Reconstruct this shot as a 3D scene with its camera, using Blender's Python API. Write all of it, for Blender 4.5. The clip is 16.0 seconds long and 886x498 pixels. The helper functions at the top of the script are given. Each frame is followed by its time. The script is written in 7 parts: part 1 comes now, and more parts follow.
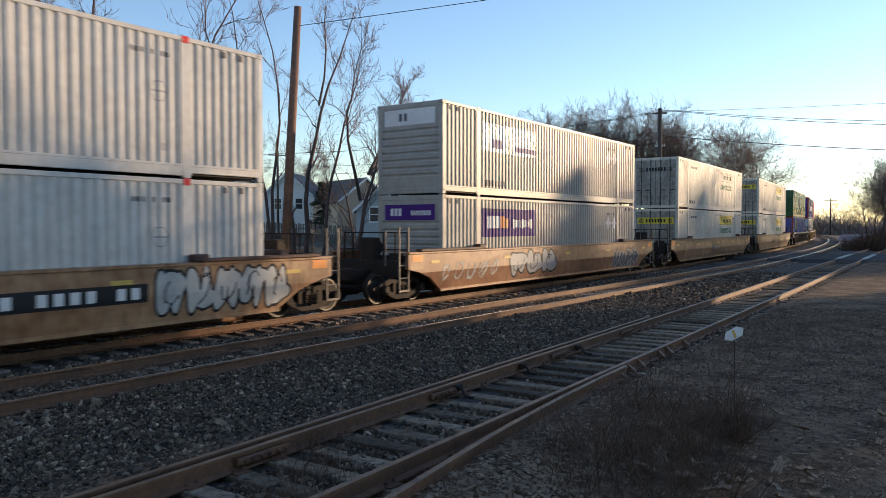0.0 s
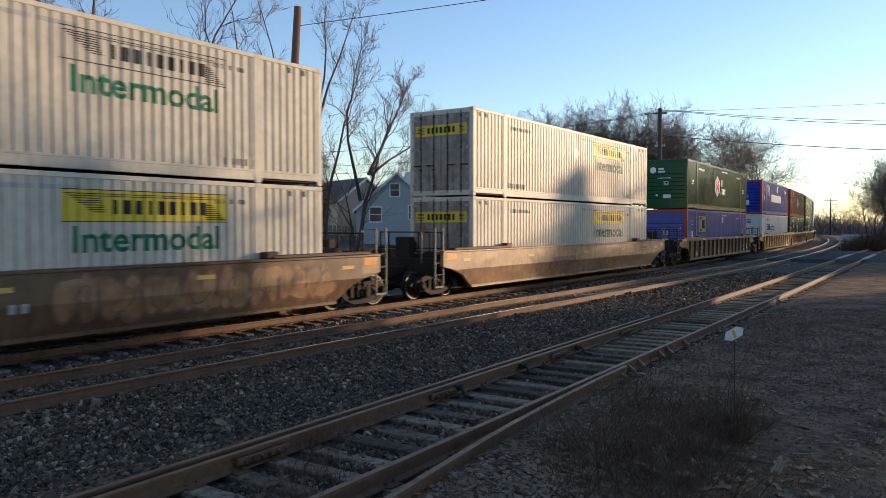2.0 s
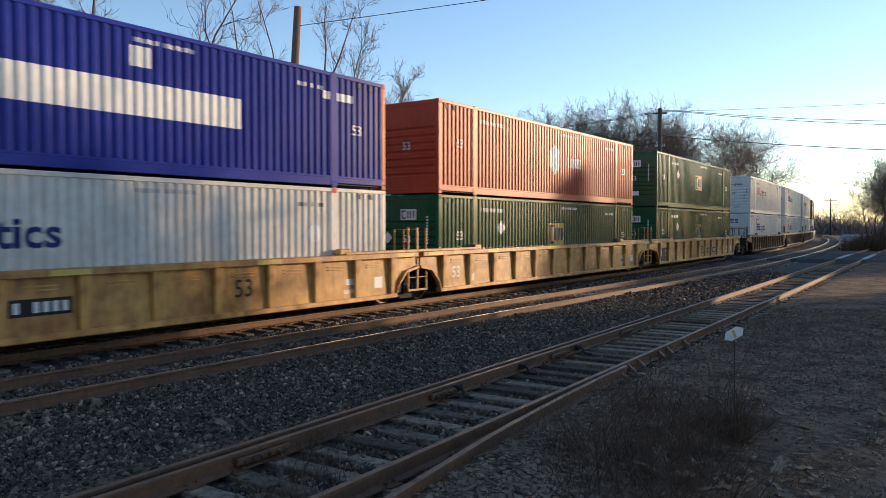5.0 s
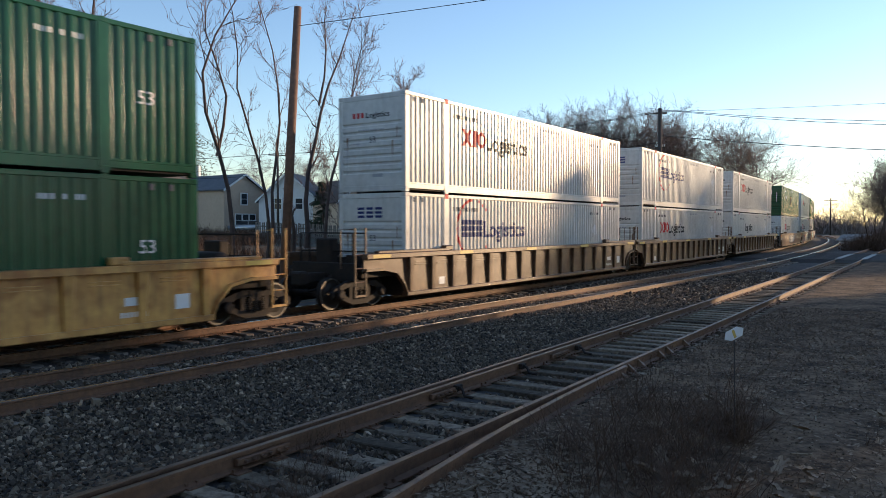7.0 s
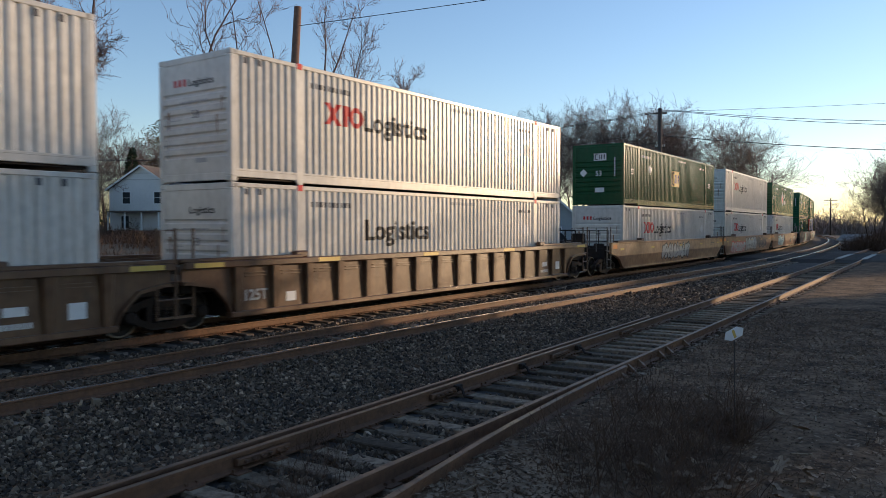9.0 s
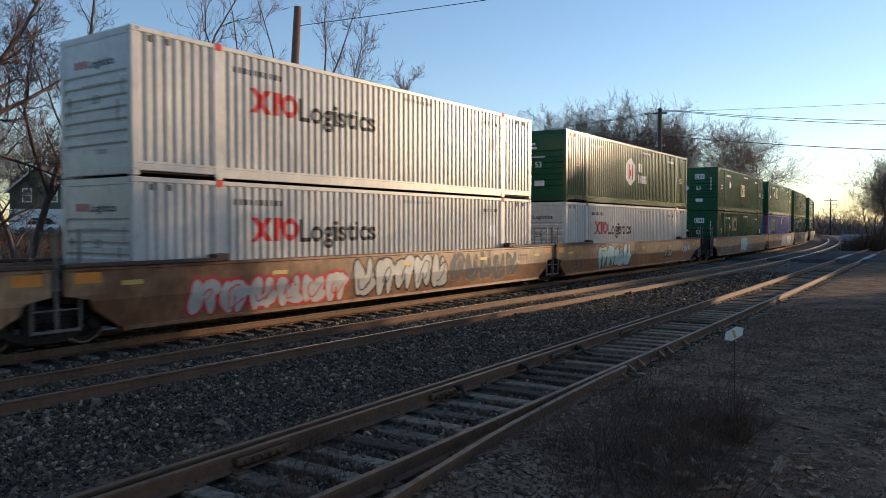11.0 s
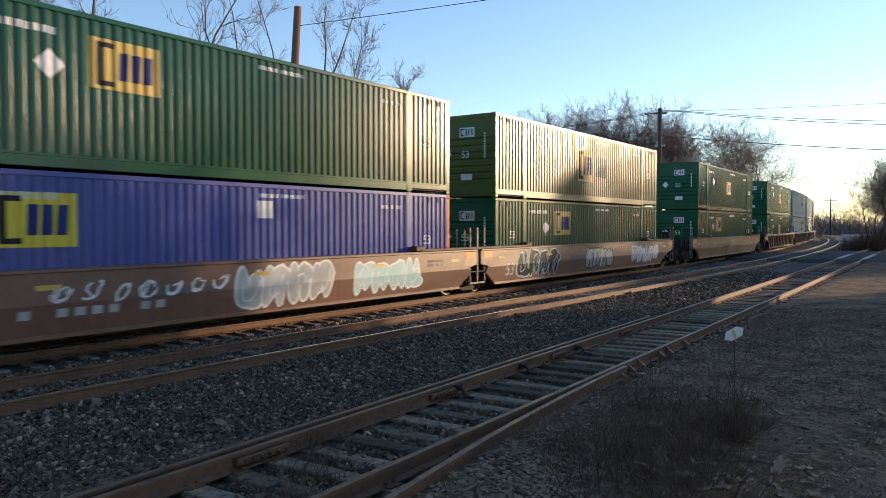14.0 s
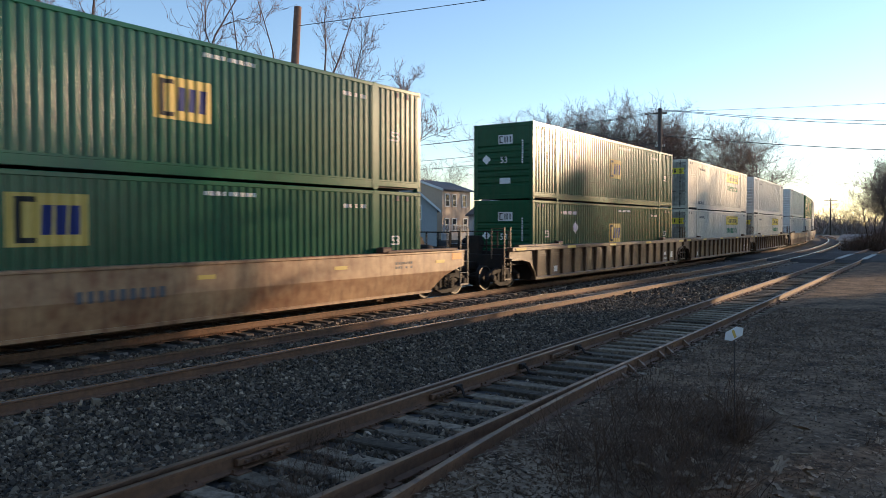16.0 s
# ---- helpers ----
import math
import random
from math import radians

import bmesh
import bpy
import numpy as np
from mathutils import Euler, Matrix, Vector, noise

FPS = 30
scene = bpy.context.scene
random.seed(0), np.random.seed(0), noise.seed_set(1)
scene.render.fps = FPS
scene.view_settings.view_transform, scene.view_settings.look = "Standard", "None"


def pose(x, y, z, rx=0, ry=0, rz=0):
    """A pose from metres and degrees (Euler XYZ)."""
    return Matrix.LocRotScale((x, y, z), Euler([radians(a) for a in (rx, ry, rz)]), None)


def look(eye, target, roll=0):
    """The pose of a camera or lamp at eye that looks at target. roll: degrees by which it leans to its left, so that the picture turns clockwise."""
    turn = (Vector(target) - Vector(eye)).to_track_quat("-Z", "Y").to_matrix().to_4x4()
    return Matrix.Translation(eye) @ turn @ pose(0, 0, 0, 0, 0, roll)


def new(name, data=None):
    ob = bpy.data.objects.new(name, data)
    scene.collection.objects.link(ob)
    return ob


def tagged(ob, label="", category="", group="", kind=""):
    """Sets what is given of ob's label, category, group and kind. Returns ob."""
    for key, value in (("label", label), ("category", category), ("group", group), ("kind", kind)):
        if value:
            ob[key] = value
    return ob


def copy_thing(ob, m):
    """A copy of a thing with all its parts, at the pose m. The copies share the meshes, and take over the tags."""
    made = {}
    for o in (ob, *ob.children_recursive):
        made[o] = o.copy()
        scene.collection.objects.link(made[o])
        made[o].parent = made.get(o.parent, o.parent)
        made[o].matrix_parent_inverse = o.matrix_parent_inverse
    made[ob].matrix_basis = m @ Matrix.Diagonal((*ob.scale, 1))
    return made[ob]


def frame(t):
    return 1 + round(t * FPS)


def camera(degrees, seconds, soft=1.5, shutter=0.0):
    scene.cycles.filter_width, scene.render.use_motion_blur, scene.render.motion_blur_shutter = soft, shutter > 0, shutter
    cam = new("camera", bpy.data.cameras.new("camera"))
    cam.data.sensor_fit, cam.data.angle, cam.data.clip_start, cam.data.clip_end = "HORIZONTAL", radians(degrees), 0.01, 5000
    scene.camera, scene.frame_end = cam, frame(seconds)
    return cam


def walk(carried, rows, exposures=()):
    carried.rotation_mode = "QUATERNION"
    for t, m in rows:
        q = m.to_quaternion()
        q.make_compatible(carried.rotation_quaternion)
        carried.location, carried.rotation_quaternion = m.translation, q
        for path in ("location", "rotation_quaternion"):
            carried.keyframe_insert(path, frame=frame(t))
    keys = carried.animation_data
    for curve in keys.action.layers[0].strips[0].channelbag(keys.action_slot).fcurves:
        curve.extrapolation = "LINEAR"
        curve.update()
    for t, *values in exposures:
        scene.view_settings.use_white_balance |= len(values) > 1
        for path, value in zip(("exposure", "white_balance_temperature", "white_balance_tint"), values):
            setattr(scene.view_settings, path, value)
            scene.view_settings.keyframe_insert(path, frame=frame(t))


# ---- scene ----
cam = camera(61.17, 16.0, soft=0.7, shutter=0.13)
walk(cam, [(0.0, pose(0, 0, 2.25, 88.23, 0, 34.96)), (16.0, pose(0, 0, 2.25, 88.23, 0, 34.96))],
     exposures=[(0.0, 0.83, 5720, 17), (1.2, 0.8, 5720, 17), (2.5, 0.67, 5720, 17), (3.8, 0.85, 5720, 17), (5.5, 0.78, 5720, 17), (7.0, 0.8, 5720, 17),
                (8.5, 0.54, 5720, 17), (10.0, 0.46, 5720, 17), (11.4, 0.54, 5720, 17), (12.6, 0.8, 5720, 17), (14.0, 0.87, 5720, 17), (16.0, 0.87, 5720, 17)])

# ---- light ----
SUN_RIGHT, SUN_UP = 29.0, 8.5          # degrees right of the straight track, and above the horizon
world = bpy.data.worlds.new("sky")
scene.world = world
world.use_nodes = True
wn = world.node_tree
sky = wn.nodes.new("ShaderNodeTexSky")
sky.sky_type = "NISHITA"
sky.sun_disc = False
sky.sun_elevation = radians(SUN_UP)
sky.sun_rotation = radians(SUN_RIGHT)
sky.altitude = 100
sky.air_density, sky.dust_density, sky.ozone_density = 1.0, 0.15, 1.5
wn.nodes["Background"].inputs["Strength"].default_value = 0.15
wn.links.new(sky.outputs[0], wn.nodes["Background"].inputs["Color"])
sun = new("sun", bpy.data.lights.new("sun", "SUN"))
sun.data.energy, sun.data.angle, sun.data.color = 3.3, radians(0.53), (1.0, 0.68, 0.34)
sx, sy = math.sin(radians(SUN_RIGHT)), math.cos(radians(SUN_RIGHT))
sun.matrix_world = look((sx * 100, sy * 100, 100 * math.tan(radians(SUN_UP))), (0, 0, 0))


# ---- materials ----
def mat(name, base, rough=0.6, metal=0.0, second=None, scale=6.0, amount=0.5, bump=0.0, bump_scale=60.0,
        grime=None, streak=0.0, shade=0.0, coat=0.0, spec=0.5):
    """Paint, rust, wood or soil: a base mixed with a second colour by noise at two sizes, optional upright streaks of grime, and fine relief."""
    m = bpy.data.materials.new(name)
    m.use_nodes = True
    t = m.node_tree
    N, L = t.nodes.new, t.links.new
    b = t.nodes["Principled BSDF"]
    b.inputs["Roughness"].default_value, b.inputs["Metallic"].default_value = rough, metal
    b.inputs["Coat Weight"].default_value = coat
    b.inputs["Specular IOR Level"].default_value = spec
    co = N("ShaderNodeTexCoord")
    second = second or tuple(c * 0.7 for c in base)
    n1 = N("ShaderNodeTexNoise")
    n1.inputs["Scale"].default_value, n1.inputs["Detail"].default_value = scale, 8
    L(co.outputs["Object"], n1.inputs["Vector"])
    n2 = N("ShaderNodeTexNoise")
    n2.inputs["Scale"].default_value, n2.inputs["Detail"].default_value = scale * 0.13, 4
    L(co.outputs["Object"], n2.inputs["Vector"])
    mul = N("ShaderNodeMath"); mul.operation = "ADD"
    L(n1.outputs[0], mul.inputs[0]); L(n2.outputs[0], mul.inputs[1])
    ramp = N("ShaderNodeMapRange")
    ramp.inputs[1].default_value, ramp.inputs[2].default_value = 0.75, 1.25
    ramp.inputs[4].default_value = amount
    L(mul.outputs[0], ramp.inputs[0])
    mix = N("ShaderNodeMix"); mix.data_type = "RGBA"
    mix.inputs[6].default_value, mix.inputs[7].default_value = (*base, 1), (*second, 1)
    L(ramp.outputs[0], mix.inputs[0])
    out = mix.outputs[2]
    if grime:
        mp = N("ShaderNodeMapping")
        mp.inputs["Scale"].default_value = (3, 3, 0.35)
        L(co.outputs["Object"], mp.inputs[0])
        n3 = N("ShaderNodeTexNoise")
        n3.inputs["Scale"].default_value, n3.inputs["Detail"].default_value = 2.2, 9
        n3.inputs["Roughness"].default_value = 0.65
        L(mp.outputs[0], n3.inputs["Vector"])
        r3 = N("ShaderNodeMapRange")
        r3.inputs[1].default_value, r3.inputs[2].default_value, r3.inputs[4].default_value = 0.5, 0.78, streak
        L(n3.outputs[0], r3.inputs[0])
        m3 = N("ShaderNodeMix"); m3.data_type = "RGBA"
        m3.inputs[7].default_value = (*grime, 1)
        L(r3.outputs[0], m3.inputs[0]); L(out, m3.inputs[6])
        out = m3.outputs[2]
    if shade:
        info = N("ShaderNodeObjectInfo")
        r4 = N("ShaderNodeMapRange")
        r4.inputs[3].default_value, r4.inputs[4].default_value = 1 - shade, 1 + shade
        L(info.outputs["Random"], r4.inputs[0])
        hs = N("ShaderNodeHueSaturation")
        L(r4.outputs[0], hs.inputs["Value"]); L(out, hs.inputs["Color"])
        out = hs.outputs[0]
    L(out, b.inputs["Base Color"])
    if bump:
        nb = N("ShaderNodeTexNoise")
        nb.inputs["Scale"].default_value, nb.inputs["Detail"].default_value = bump_scale, 6
        L(co.outputs["Object"], nb.inputs["Vector"])
        bp = N("ShaderNodeBump")
        bp.inputs["Strength"].default_value, bp.inputs["Distance"].default_value = bump, 0.02
        L(nb.outputs[0], bp.inputs["Height"]); L(bp.outputs[0], b.inputs["Normal"])
    return m


def paint(name, base, rough=0.42, dirt=(0.16, 0.12, 0.08), streak=0.35, coat=0.0, spec=0.3):
    return mat(name, base, rough, 0.0, tuple(c * 0.72 for c in base), 5.0, 0.75, 0.08, 25.0, dirt, streak, 0.06, coat, spec)


def worn(name, base, rough, dirt, streak):
    """Car paint that has faded in patches and rusts through."""
    return mat(name, base, rough, 0.0, (base[0] * 0.48, base[1] * 0.34, base[2] * 0.3), 3.4, 1.0, 0.12, 25.0, dirt, streak, 0.1, spec=0.5)


M = {
    "white": paint("white_paint", (0.64, 0.62, 0.58), 0.3, (0.3, 0.24, 0.16), streak=0.3, spec=0.3),
    "old_white": paint("worn_white_paint", (0.62, 0.57, 0.47), 0.5, (0.2, 0.15, 0.1), 0.4),
    "grey": paint("silver_grey_paint", (0.38, 0.365, 0.33), 0.42, streak=0.3),
    "green": paint("deep_green_paint", (0.013, 0.08, 0.033), 0.2, (0.05, 0.06, 0.03), 0.3, spec=0.32),
    "emp_green": paint("green_paint", (0.017, 0.09, 0.042), 0.21, (0.06, 0.07, 0.04), 0.35, spec=0.32),
    "teal_green": paint("blue_green_paint", (0.015, 0.092, 0.05), 0.21, (0.05, 0.07, 0.05), 0.3, spec=0.32),
    # green paint with the warm sun's yellow put into its colour
    "olive": paint("sun_tinted_green_paint", (0.085, 0.115, 0.024), 0.32, (0.1, 0.1, 0.04), 0.35),
    "blue": paint("ultramarine_paint", (0.1, 0.115, 0.34), 0.3, (0.1, 0.09, 0.13), 0.35, spec=0.2),
    "navy": paint("navy_paint", (0.03, 0.045, 0.3), 0.3, (0.05, 0.05, 0.14), 0.25, spec=0.06),
    "orange": paint("orange_paint", (0.48, 0.065, 0.024), 0.42, (0.15, 0.05, 0.03), 0.25, spec=0.18),
    "car_yellow": worn("well_car_yellow", (0.62, 0.35, 0.1), 0.4, (0.12, 0.06, 0.03), 0.7),
    "car_tan": worn("dirty_tan_car_paint", (0.42, 0.26, 0.135), 0.4, (0.085, 0.045, 0.027), 0.85),
    "car_brown": worn("brown_car_paint", (0.15, 0.084, 0.044), 0.4, (0.04, 0.026, 0.019), 0.95),
    "car_maroon": paint("red_brown_car_paint", (0.18, 0.092, 0.062), 0.4, (0.2, 0.13, 0.09), 0.5, spec=0.5),
    "car_orange": worn("rusty_orange_car_paint", (0.33, 0.165, 0.078), 0.4, (0.1, 0.045, 0.024), 0.85),
    "iron": mat("dark_iron", (0.016, 0.013, 0.012), 0.7, 0.1, (0.04, 0.025, 0.017), 12, 0.7, 0.2, 40, spec=0.25),
    "steel": mat("galvanised_steel", (0.17, 0.15, 0.13), 0.5, 0.2, (0.08, 0.06, 0.05), 9, 0.8),
    "guide": mat("rusty_guide_steel", (0.1, 0.05, 0.032), 0.65, 0.1, (0.045, 0.026, 0.02), 8, 0.8),
    "wheel": mat("wheel_steel", (0.026, 0.019, 0.015), 0.6, 0.2, (0.014, 0.011, 0.01), 9, 0.6, spec=0.3),
    "tread": mat("worn_rim_steel", (0.2, 0.18, 0.16), 0.4, 0.8),
    "rail_side": mat("rusty_rail", (0.18, 0.088, 0.044), 0.7, 0.1, (0.075, 0.04, 0.023), 14, 0.8, 0.25, 90),
    "rail_head": mat("polished_rail_head", (0.46, 0.4, 0.33), 0.2, 0.95, (0.22, 0.15, 0.1), 4, 0.5),
    "rail_rust": mat("rusty_rail_head", (0.27, 0.16, 0.085), 0.52, 0.35, (0.1, 0.05, 0.03), 6, 0.9, 0.15, 60),
    "tie": mat("weathered_tie_wood", (0.25, 0.19, 0.13), 0.9, 0, (0.07, 0.05, 0.034), 10, 1.0, 0.5, 45, (0.42, 0.35, 0.28), 0.3, 0.6, spec=0.2),
    "tie_dark": mat("creosoted_tie_wood", (0.27, 0.21, 0.16), 0.9, 0, (0.06, 0.05, 0.042), 7, 1.0, 0.6, 45, shade=0.45),
    "ballast": mat("ballast_bed", (0.07, 0.06, 0.053), 0.95, 0, (0.03, 0.026, 0.023), 22, 0.9, 0.9, 26),
    "stone": None,
    "grit": mat("brown_grit", (0.24, 0.165, 0.11), 0.95, 0, (0.075, 0.055, 0.04), 20, 1.0, spec=0.2),
    "door_dirty": mat("grimy_door_paint", (0.36, 0.33, 0.28), 0.6, 0, (0.18, 0.155, 0.13), 4, 1.0, 0.1, 25, (0.04, 0.03, 0.023), 1.0),
    "rust_stain": mat("rust_stain", (0.2, 0.1, 0.055), 0.8, 0, (0.3, 0.2, 0.13), 9, 0.9),
    "soil": mat("gravelly_soil", (0.25, 0.16, 0.095), 0.95, 0, (0.04, 0.025, 0.015), 11, 1.0, 1.0, 26, spec=0.2),
    "asphalt": mat("worn_asphalt", (0.042, 0.037, 0.033), 0.9, 0, (0.026, 0.023, 0.02), 4, 0.9, 0.5, 90, spec=0.25),
    "lane_dust": mat("dusty_lane", (0.16, 0.108, 0.07), 0.95, 0, (0.055, 0.037, 0.024), 2.2, 1.0, 0.9, 30, spec=0.2),
    "grass": mat("dry_winter_grass", (0.085, 0.066, 0.038), 0.95, 0, (0.04, 0.036, 0.02), 1.4, 0.9, 0.8, 9),
    "bark": mat("bare_bark", (0.13, 0.088, 0.07), 0.9, 0, (0.06, 0.04, 0.034), 7, 0.8, 0.5, 20),
    "twig": mat("reddish_twigs", (0.17, 0.105, 0.085), 0.8, 0, (0.075, 0.05, 0.042), 5, 0.7),
    "pole": mat("weathered_pole", (0.26, 0.13, 0.075), 0.8, 0, (0.12, 0.07, 0.045), 8, 0.8, 0.5, 30, (0.07, 0.05, 0.04), 0.6),
    "pole_dark": mat("dark_pole_wood", (0.085, 0.062, 0.05), 0.85, 0, (0.05, 0.04, 0.035), 8, 0.8, 0.4, 30),
    "wire": mat("black_cable", (0.02, 0.02, 0.022), 0.6),
    # haze over the far woods, put into the twig colour
    "haze_twig": mat("haze_paled_twigs", (0.3, 0.235, 0.2), 0.9, 0, (0.2, 0.15, 0.125), 2, 0.7),
    "needle": mat("evergreen_needles", (0.03, 0.055, 0.03), 0.8, 0, (0.05, 0.06, 0.025), 2, 0.9),
    "pine": mat("browned_pine_needles", (0.15, 0.11, 0.045), 0.8, 0, (0.05, 0.06, 0.025), 1.5, 0.9),
    "shrub": mat("dark_shrub_leaves", (0.02, 0.03, 0.018), 0.8, 0, (0.035, 0.035, 0.02), 4, 0.9),
    "weed": mat("dead_weed_stalks", (0.12, 0.066, 0.036), 0.95, 0, (0.048, 0.026, 0.015), 9, 0.9),
    "straw": mat("pale_dead_leaf", (0.36, 0.26, 0.17), 0.9, 0, (0.15, 0.095, 0.056), 9, 0.9),
    "siding": mat("pale_grey_siding", (0.37, 0.39, 0.385), 0.7, 0, (0.3, 0.31, 0.31), 3, 0.6, 0.1, 20),
    "siding_white": mat("white_siding", (0.68, 0.67, 0.65), 0.7, 0, (0.58, 0.57, 0.55), 3, 0.6, 0.1, 20),
    "siding_green": mat("dark_green_siding", (0.085, 0.1, 0.06), 0.75, 0, (0.06, 0.075, 0.045), 3, 0.6, 0.1, 20),
    "siding_tan": mat("tan_siding", (0.55, 0.42, 0.3), 0.7, 0, (0.45, 0.34, 0.24), 3, 0.6, 0.1, 20),
    "roof": mat("brown_shingles", (0.16, 0.12, 0.095), 0.9, 0, (0.1, 0.08, 0.065), 6, 0.8, 0.6, 14),
    "roof_grey": mat("grey_shingles", (0.13, 0.135, 0.145), 0.9, 0, (0.085, 0.09, 0.1), 6, 0.8, 0.6, 14),
    "trim": mat("white_trim", (0.75, 0.75, 0.73), 0.6),
    "glass": mat("dark_window_glass", (0.03, 0.035, 0.04), 0.08, 0, (0.05, 0.055, 0.06), 2, 0.5),
    "brick": mat("chimney_brick", (0.3, 0.14, 0.1), 0.85, 0, (0.2, 0.1, 0.075), 9, 0.8, 0.4, 30),
    "plank": mat("grey_fence_boards", (0.2, 0.17, 0.14), 0.85, 0, (0.11, 0.095, 0.08), 7, 0.8, 0.4, 20),
    "car_silver": mat("silver_car_paint", (0.5, 0.52, 0.54), 0.25, 0.5, coat=0.5),
    "car_white": mat("white_car_paint", (0.72, 0.72, 0.72), 0.28, 0, coat=0.5),
    "car_dark": mat("dark_car_paint", (0.03, 0.03, 0.035), 0.25, 0.2, coat=0.5),
    "rubber": mat("black_rubber", (0.02, 0.02, 0.02), 0.8),
    "concrete": mat("pale_concrete", (0.42, 0.41, 0.39), 0.85, 0, (0.3, 0.29, 0.27), 5, 0.8, 0.3, 40),
    "k_yellow": mat("yellow_lettering", (0.72, 0.56, 0.03), 0.5),
    "k_amber": mat("amber_lettering", (0.6, 0.42, 0.09), 0.5),
    "k_navy": mat("navy_lettering", (0.03, 0.04, 0.16), 0.5, spec=0.15),
    "k_black": mat("black_lettering", (0.025, 0.025, 0.028), 0.5, spec=0.15),
    "k_dark": mat("dark_grey_lettering", (0.12, 0.12, 0.13), 0.55, spec=0.15),
    "k_grey": mat("grey_lettering", (0.36, 0.36, 0.37), 0.55),
    "k_red": mat("red_lettering", (0.62, 0.05, 0.05), 0.5, spec=0.15),
    "k_white": mat("white_lettering", (0.75, 0.75, 0.74), 0.5),
    "k_green": mat("green_lettering", (0.02, 0.17, 0.08), 0.5, spec=0.15),
    "k_purple": mat("purple_lettering", (0.07, 0.02, 0.2), 0.5, spec=0.15),
    "k_orange": mat("orange_marker", (0.75, 0.25, 0.02), 0.5),
    "k_teal": mat("pale_teal_spray", (0.3, 0.52, 0.52), 0.6, 0, (0.45, 0.6, 0.6), 3, 0.8),
    "k_silver": mat("silver_spray", (0.5, 0.5, 0.48), 0.55, 0, (0.3, 0.29, 0.27), 3, 0.8),
    "k_lilac": mat("lilac_spray", (0.4, 0.34, 0.45), 0.6, 0, (0.3, 0.24, 0.33), 3, 0.8),
}


def stone_material():
    """Crushed stone: every stone of its own grey or brown."""
    m = bpy.data.materials.new("crushed_stone")
    m.use_nodes = True
    t = m.node_tree
    g = t.nodes.new("ShaderNodeNewGeometry")
    r = t.nodes.new("ShaderNodeValToRGB")
    r.color_ramp.elements[0].color, r.color_ramp.elements[1].color = (0.022, 0.016, 0.011, 1), (0.4, 0.3, 0.2, 1)
    for p, c in ((0.35, (0.068, 0.048, 0.031, 1)), (0.7, (0.125, 0.088, 0.055, 1)), (0.92, (0.2, 0.15, 0.1, 1))):
        r.color_ramp.elements.new(p).color = c
    t.links.new(g.outputs["Random Per Island"], r.inputs[0])
    b = t.nodes["Principled BSDF"]
    b.inputs["Roughness"].default_value = 0.85
    t.links.new(r.outputs[0], b.inputs["Base Color"])
    return m


M["stone"] = stone_material()


# ---- mesh helpers ----
def finish(bm, name, material, smooth=False):
    me = bpy.data.meshes.new(name)
    bm.normal_update()
    bm.to_mesh(me)
    bm.free()
    me.materials.append(M[material])
    if smooth:
        for p in me.polygons:
            p.use_smooth = True
    return me


def raw(name, verts, faces, material, smooth=False):
    me = bpy.data.meshes.new(name)
    me.from_pydata(verts, [], faces)
    me.update()
    me.materials.append(M[material])
    if smooth:
        me.polygons.foreach_set("use_smooth", [True] * len(me.polygons))
    return me


def add(name, me, parent=None, label="", m=None):
    ob = new(name, me)
    if parent:
        ob.parent = parent
    if m is not None:
        ob.matrix_basis = m
    if label:
        ob["label"] = label
    return ob


def box(bm, x0, x1, y0, y1, z0, z1, bevel=0.0):
    """An upright box, its edges broken by bevel."""
    if bevel:
        part_bm = bmesh.new()
        box(part_bm, x0, x1, y0, y1, z0, z1)
        bmesh.ops.bevel(part_bm, geom=part_bm.edges[:], offset=bevel, segments=1, affect="EDGES")
        pour(bm, part_bm)
        return
    v = [bm.verts.new(p) for p in ((x0, y0, z0), (x1, y0, z0), (x1, y1, z0), (x0, y1, z0),
                                   (x0, y0, z1), (x1, y0, z1), (x1, y1, z1), (x0, y1, z1))]
    for f in ((3, 2, 1, 0), (4, 5, 6, 7), (0, 1, 5, 4), (1, 2, 6, 5), (2, 3, 7, 6), (3, 0, 4, 7)):
        bm.faces.new([v[i] for i in f])


def pour(bm, other):
    made = {v: bm.verts.new(v.co) for v in other.verts}
    for f in other.faces:
        bm.faces.new([made[v] for v in f.verts])
    other.free()


def tube(bm, points, radii, sides=6, cap=True):
    """A tapered tube along points."""
    rings = []
    for i, p in enumerate(points):
        p = Vector(p)
        a = Vector(points[max(i - 1, 0)])
        b = Vector(points[min(i + 1, len(points) - 1)])
        d = (b - a).normalized()
        u = d.orthogonal().normalized() if abs(d.z) > 0.9 else d.cross(Vector((0, 0, 1))).normalized()
        w = d.cross(u)
        r = radii[i] if isinstance(radii, (list, tuple)) else radii
        rings.append([bm.verts.new(p + r * (math.cos(k * math.tau / sides) * u + math.sin(k * math.tau / sides) * w)) for k in range(sides)])
    for a, b in zip(rings, rings[1:]):
        for k in range(sides):
            bm.faces.new((a[k], a[(k + 1) % sides], b[(k + 1) % sides], b[k]))
    if cap:
        bm.faces.new(rings[0][::-1])
        bm.faces.new(rings[-1])


def prism(bm, outline, x0, x1):
    """Extrudes an outline of (y, z) from x0 to x1."""
    a = [bm.verts.new((x0, y, z)) for y, z in outline]
    b = [bm.verts.new((x1, y, z)) for y, z in outline]
    bm.faces.new(a[::-1])
    bm.faces.new(b)
    for i in range(len(outline)):
        j = (i + 1) % len(outline)
        bm.faces.new((a[i], a[j], b[j], b[i]))


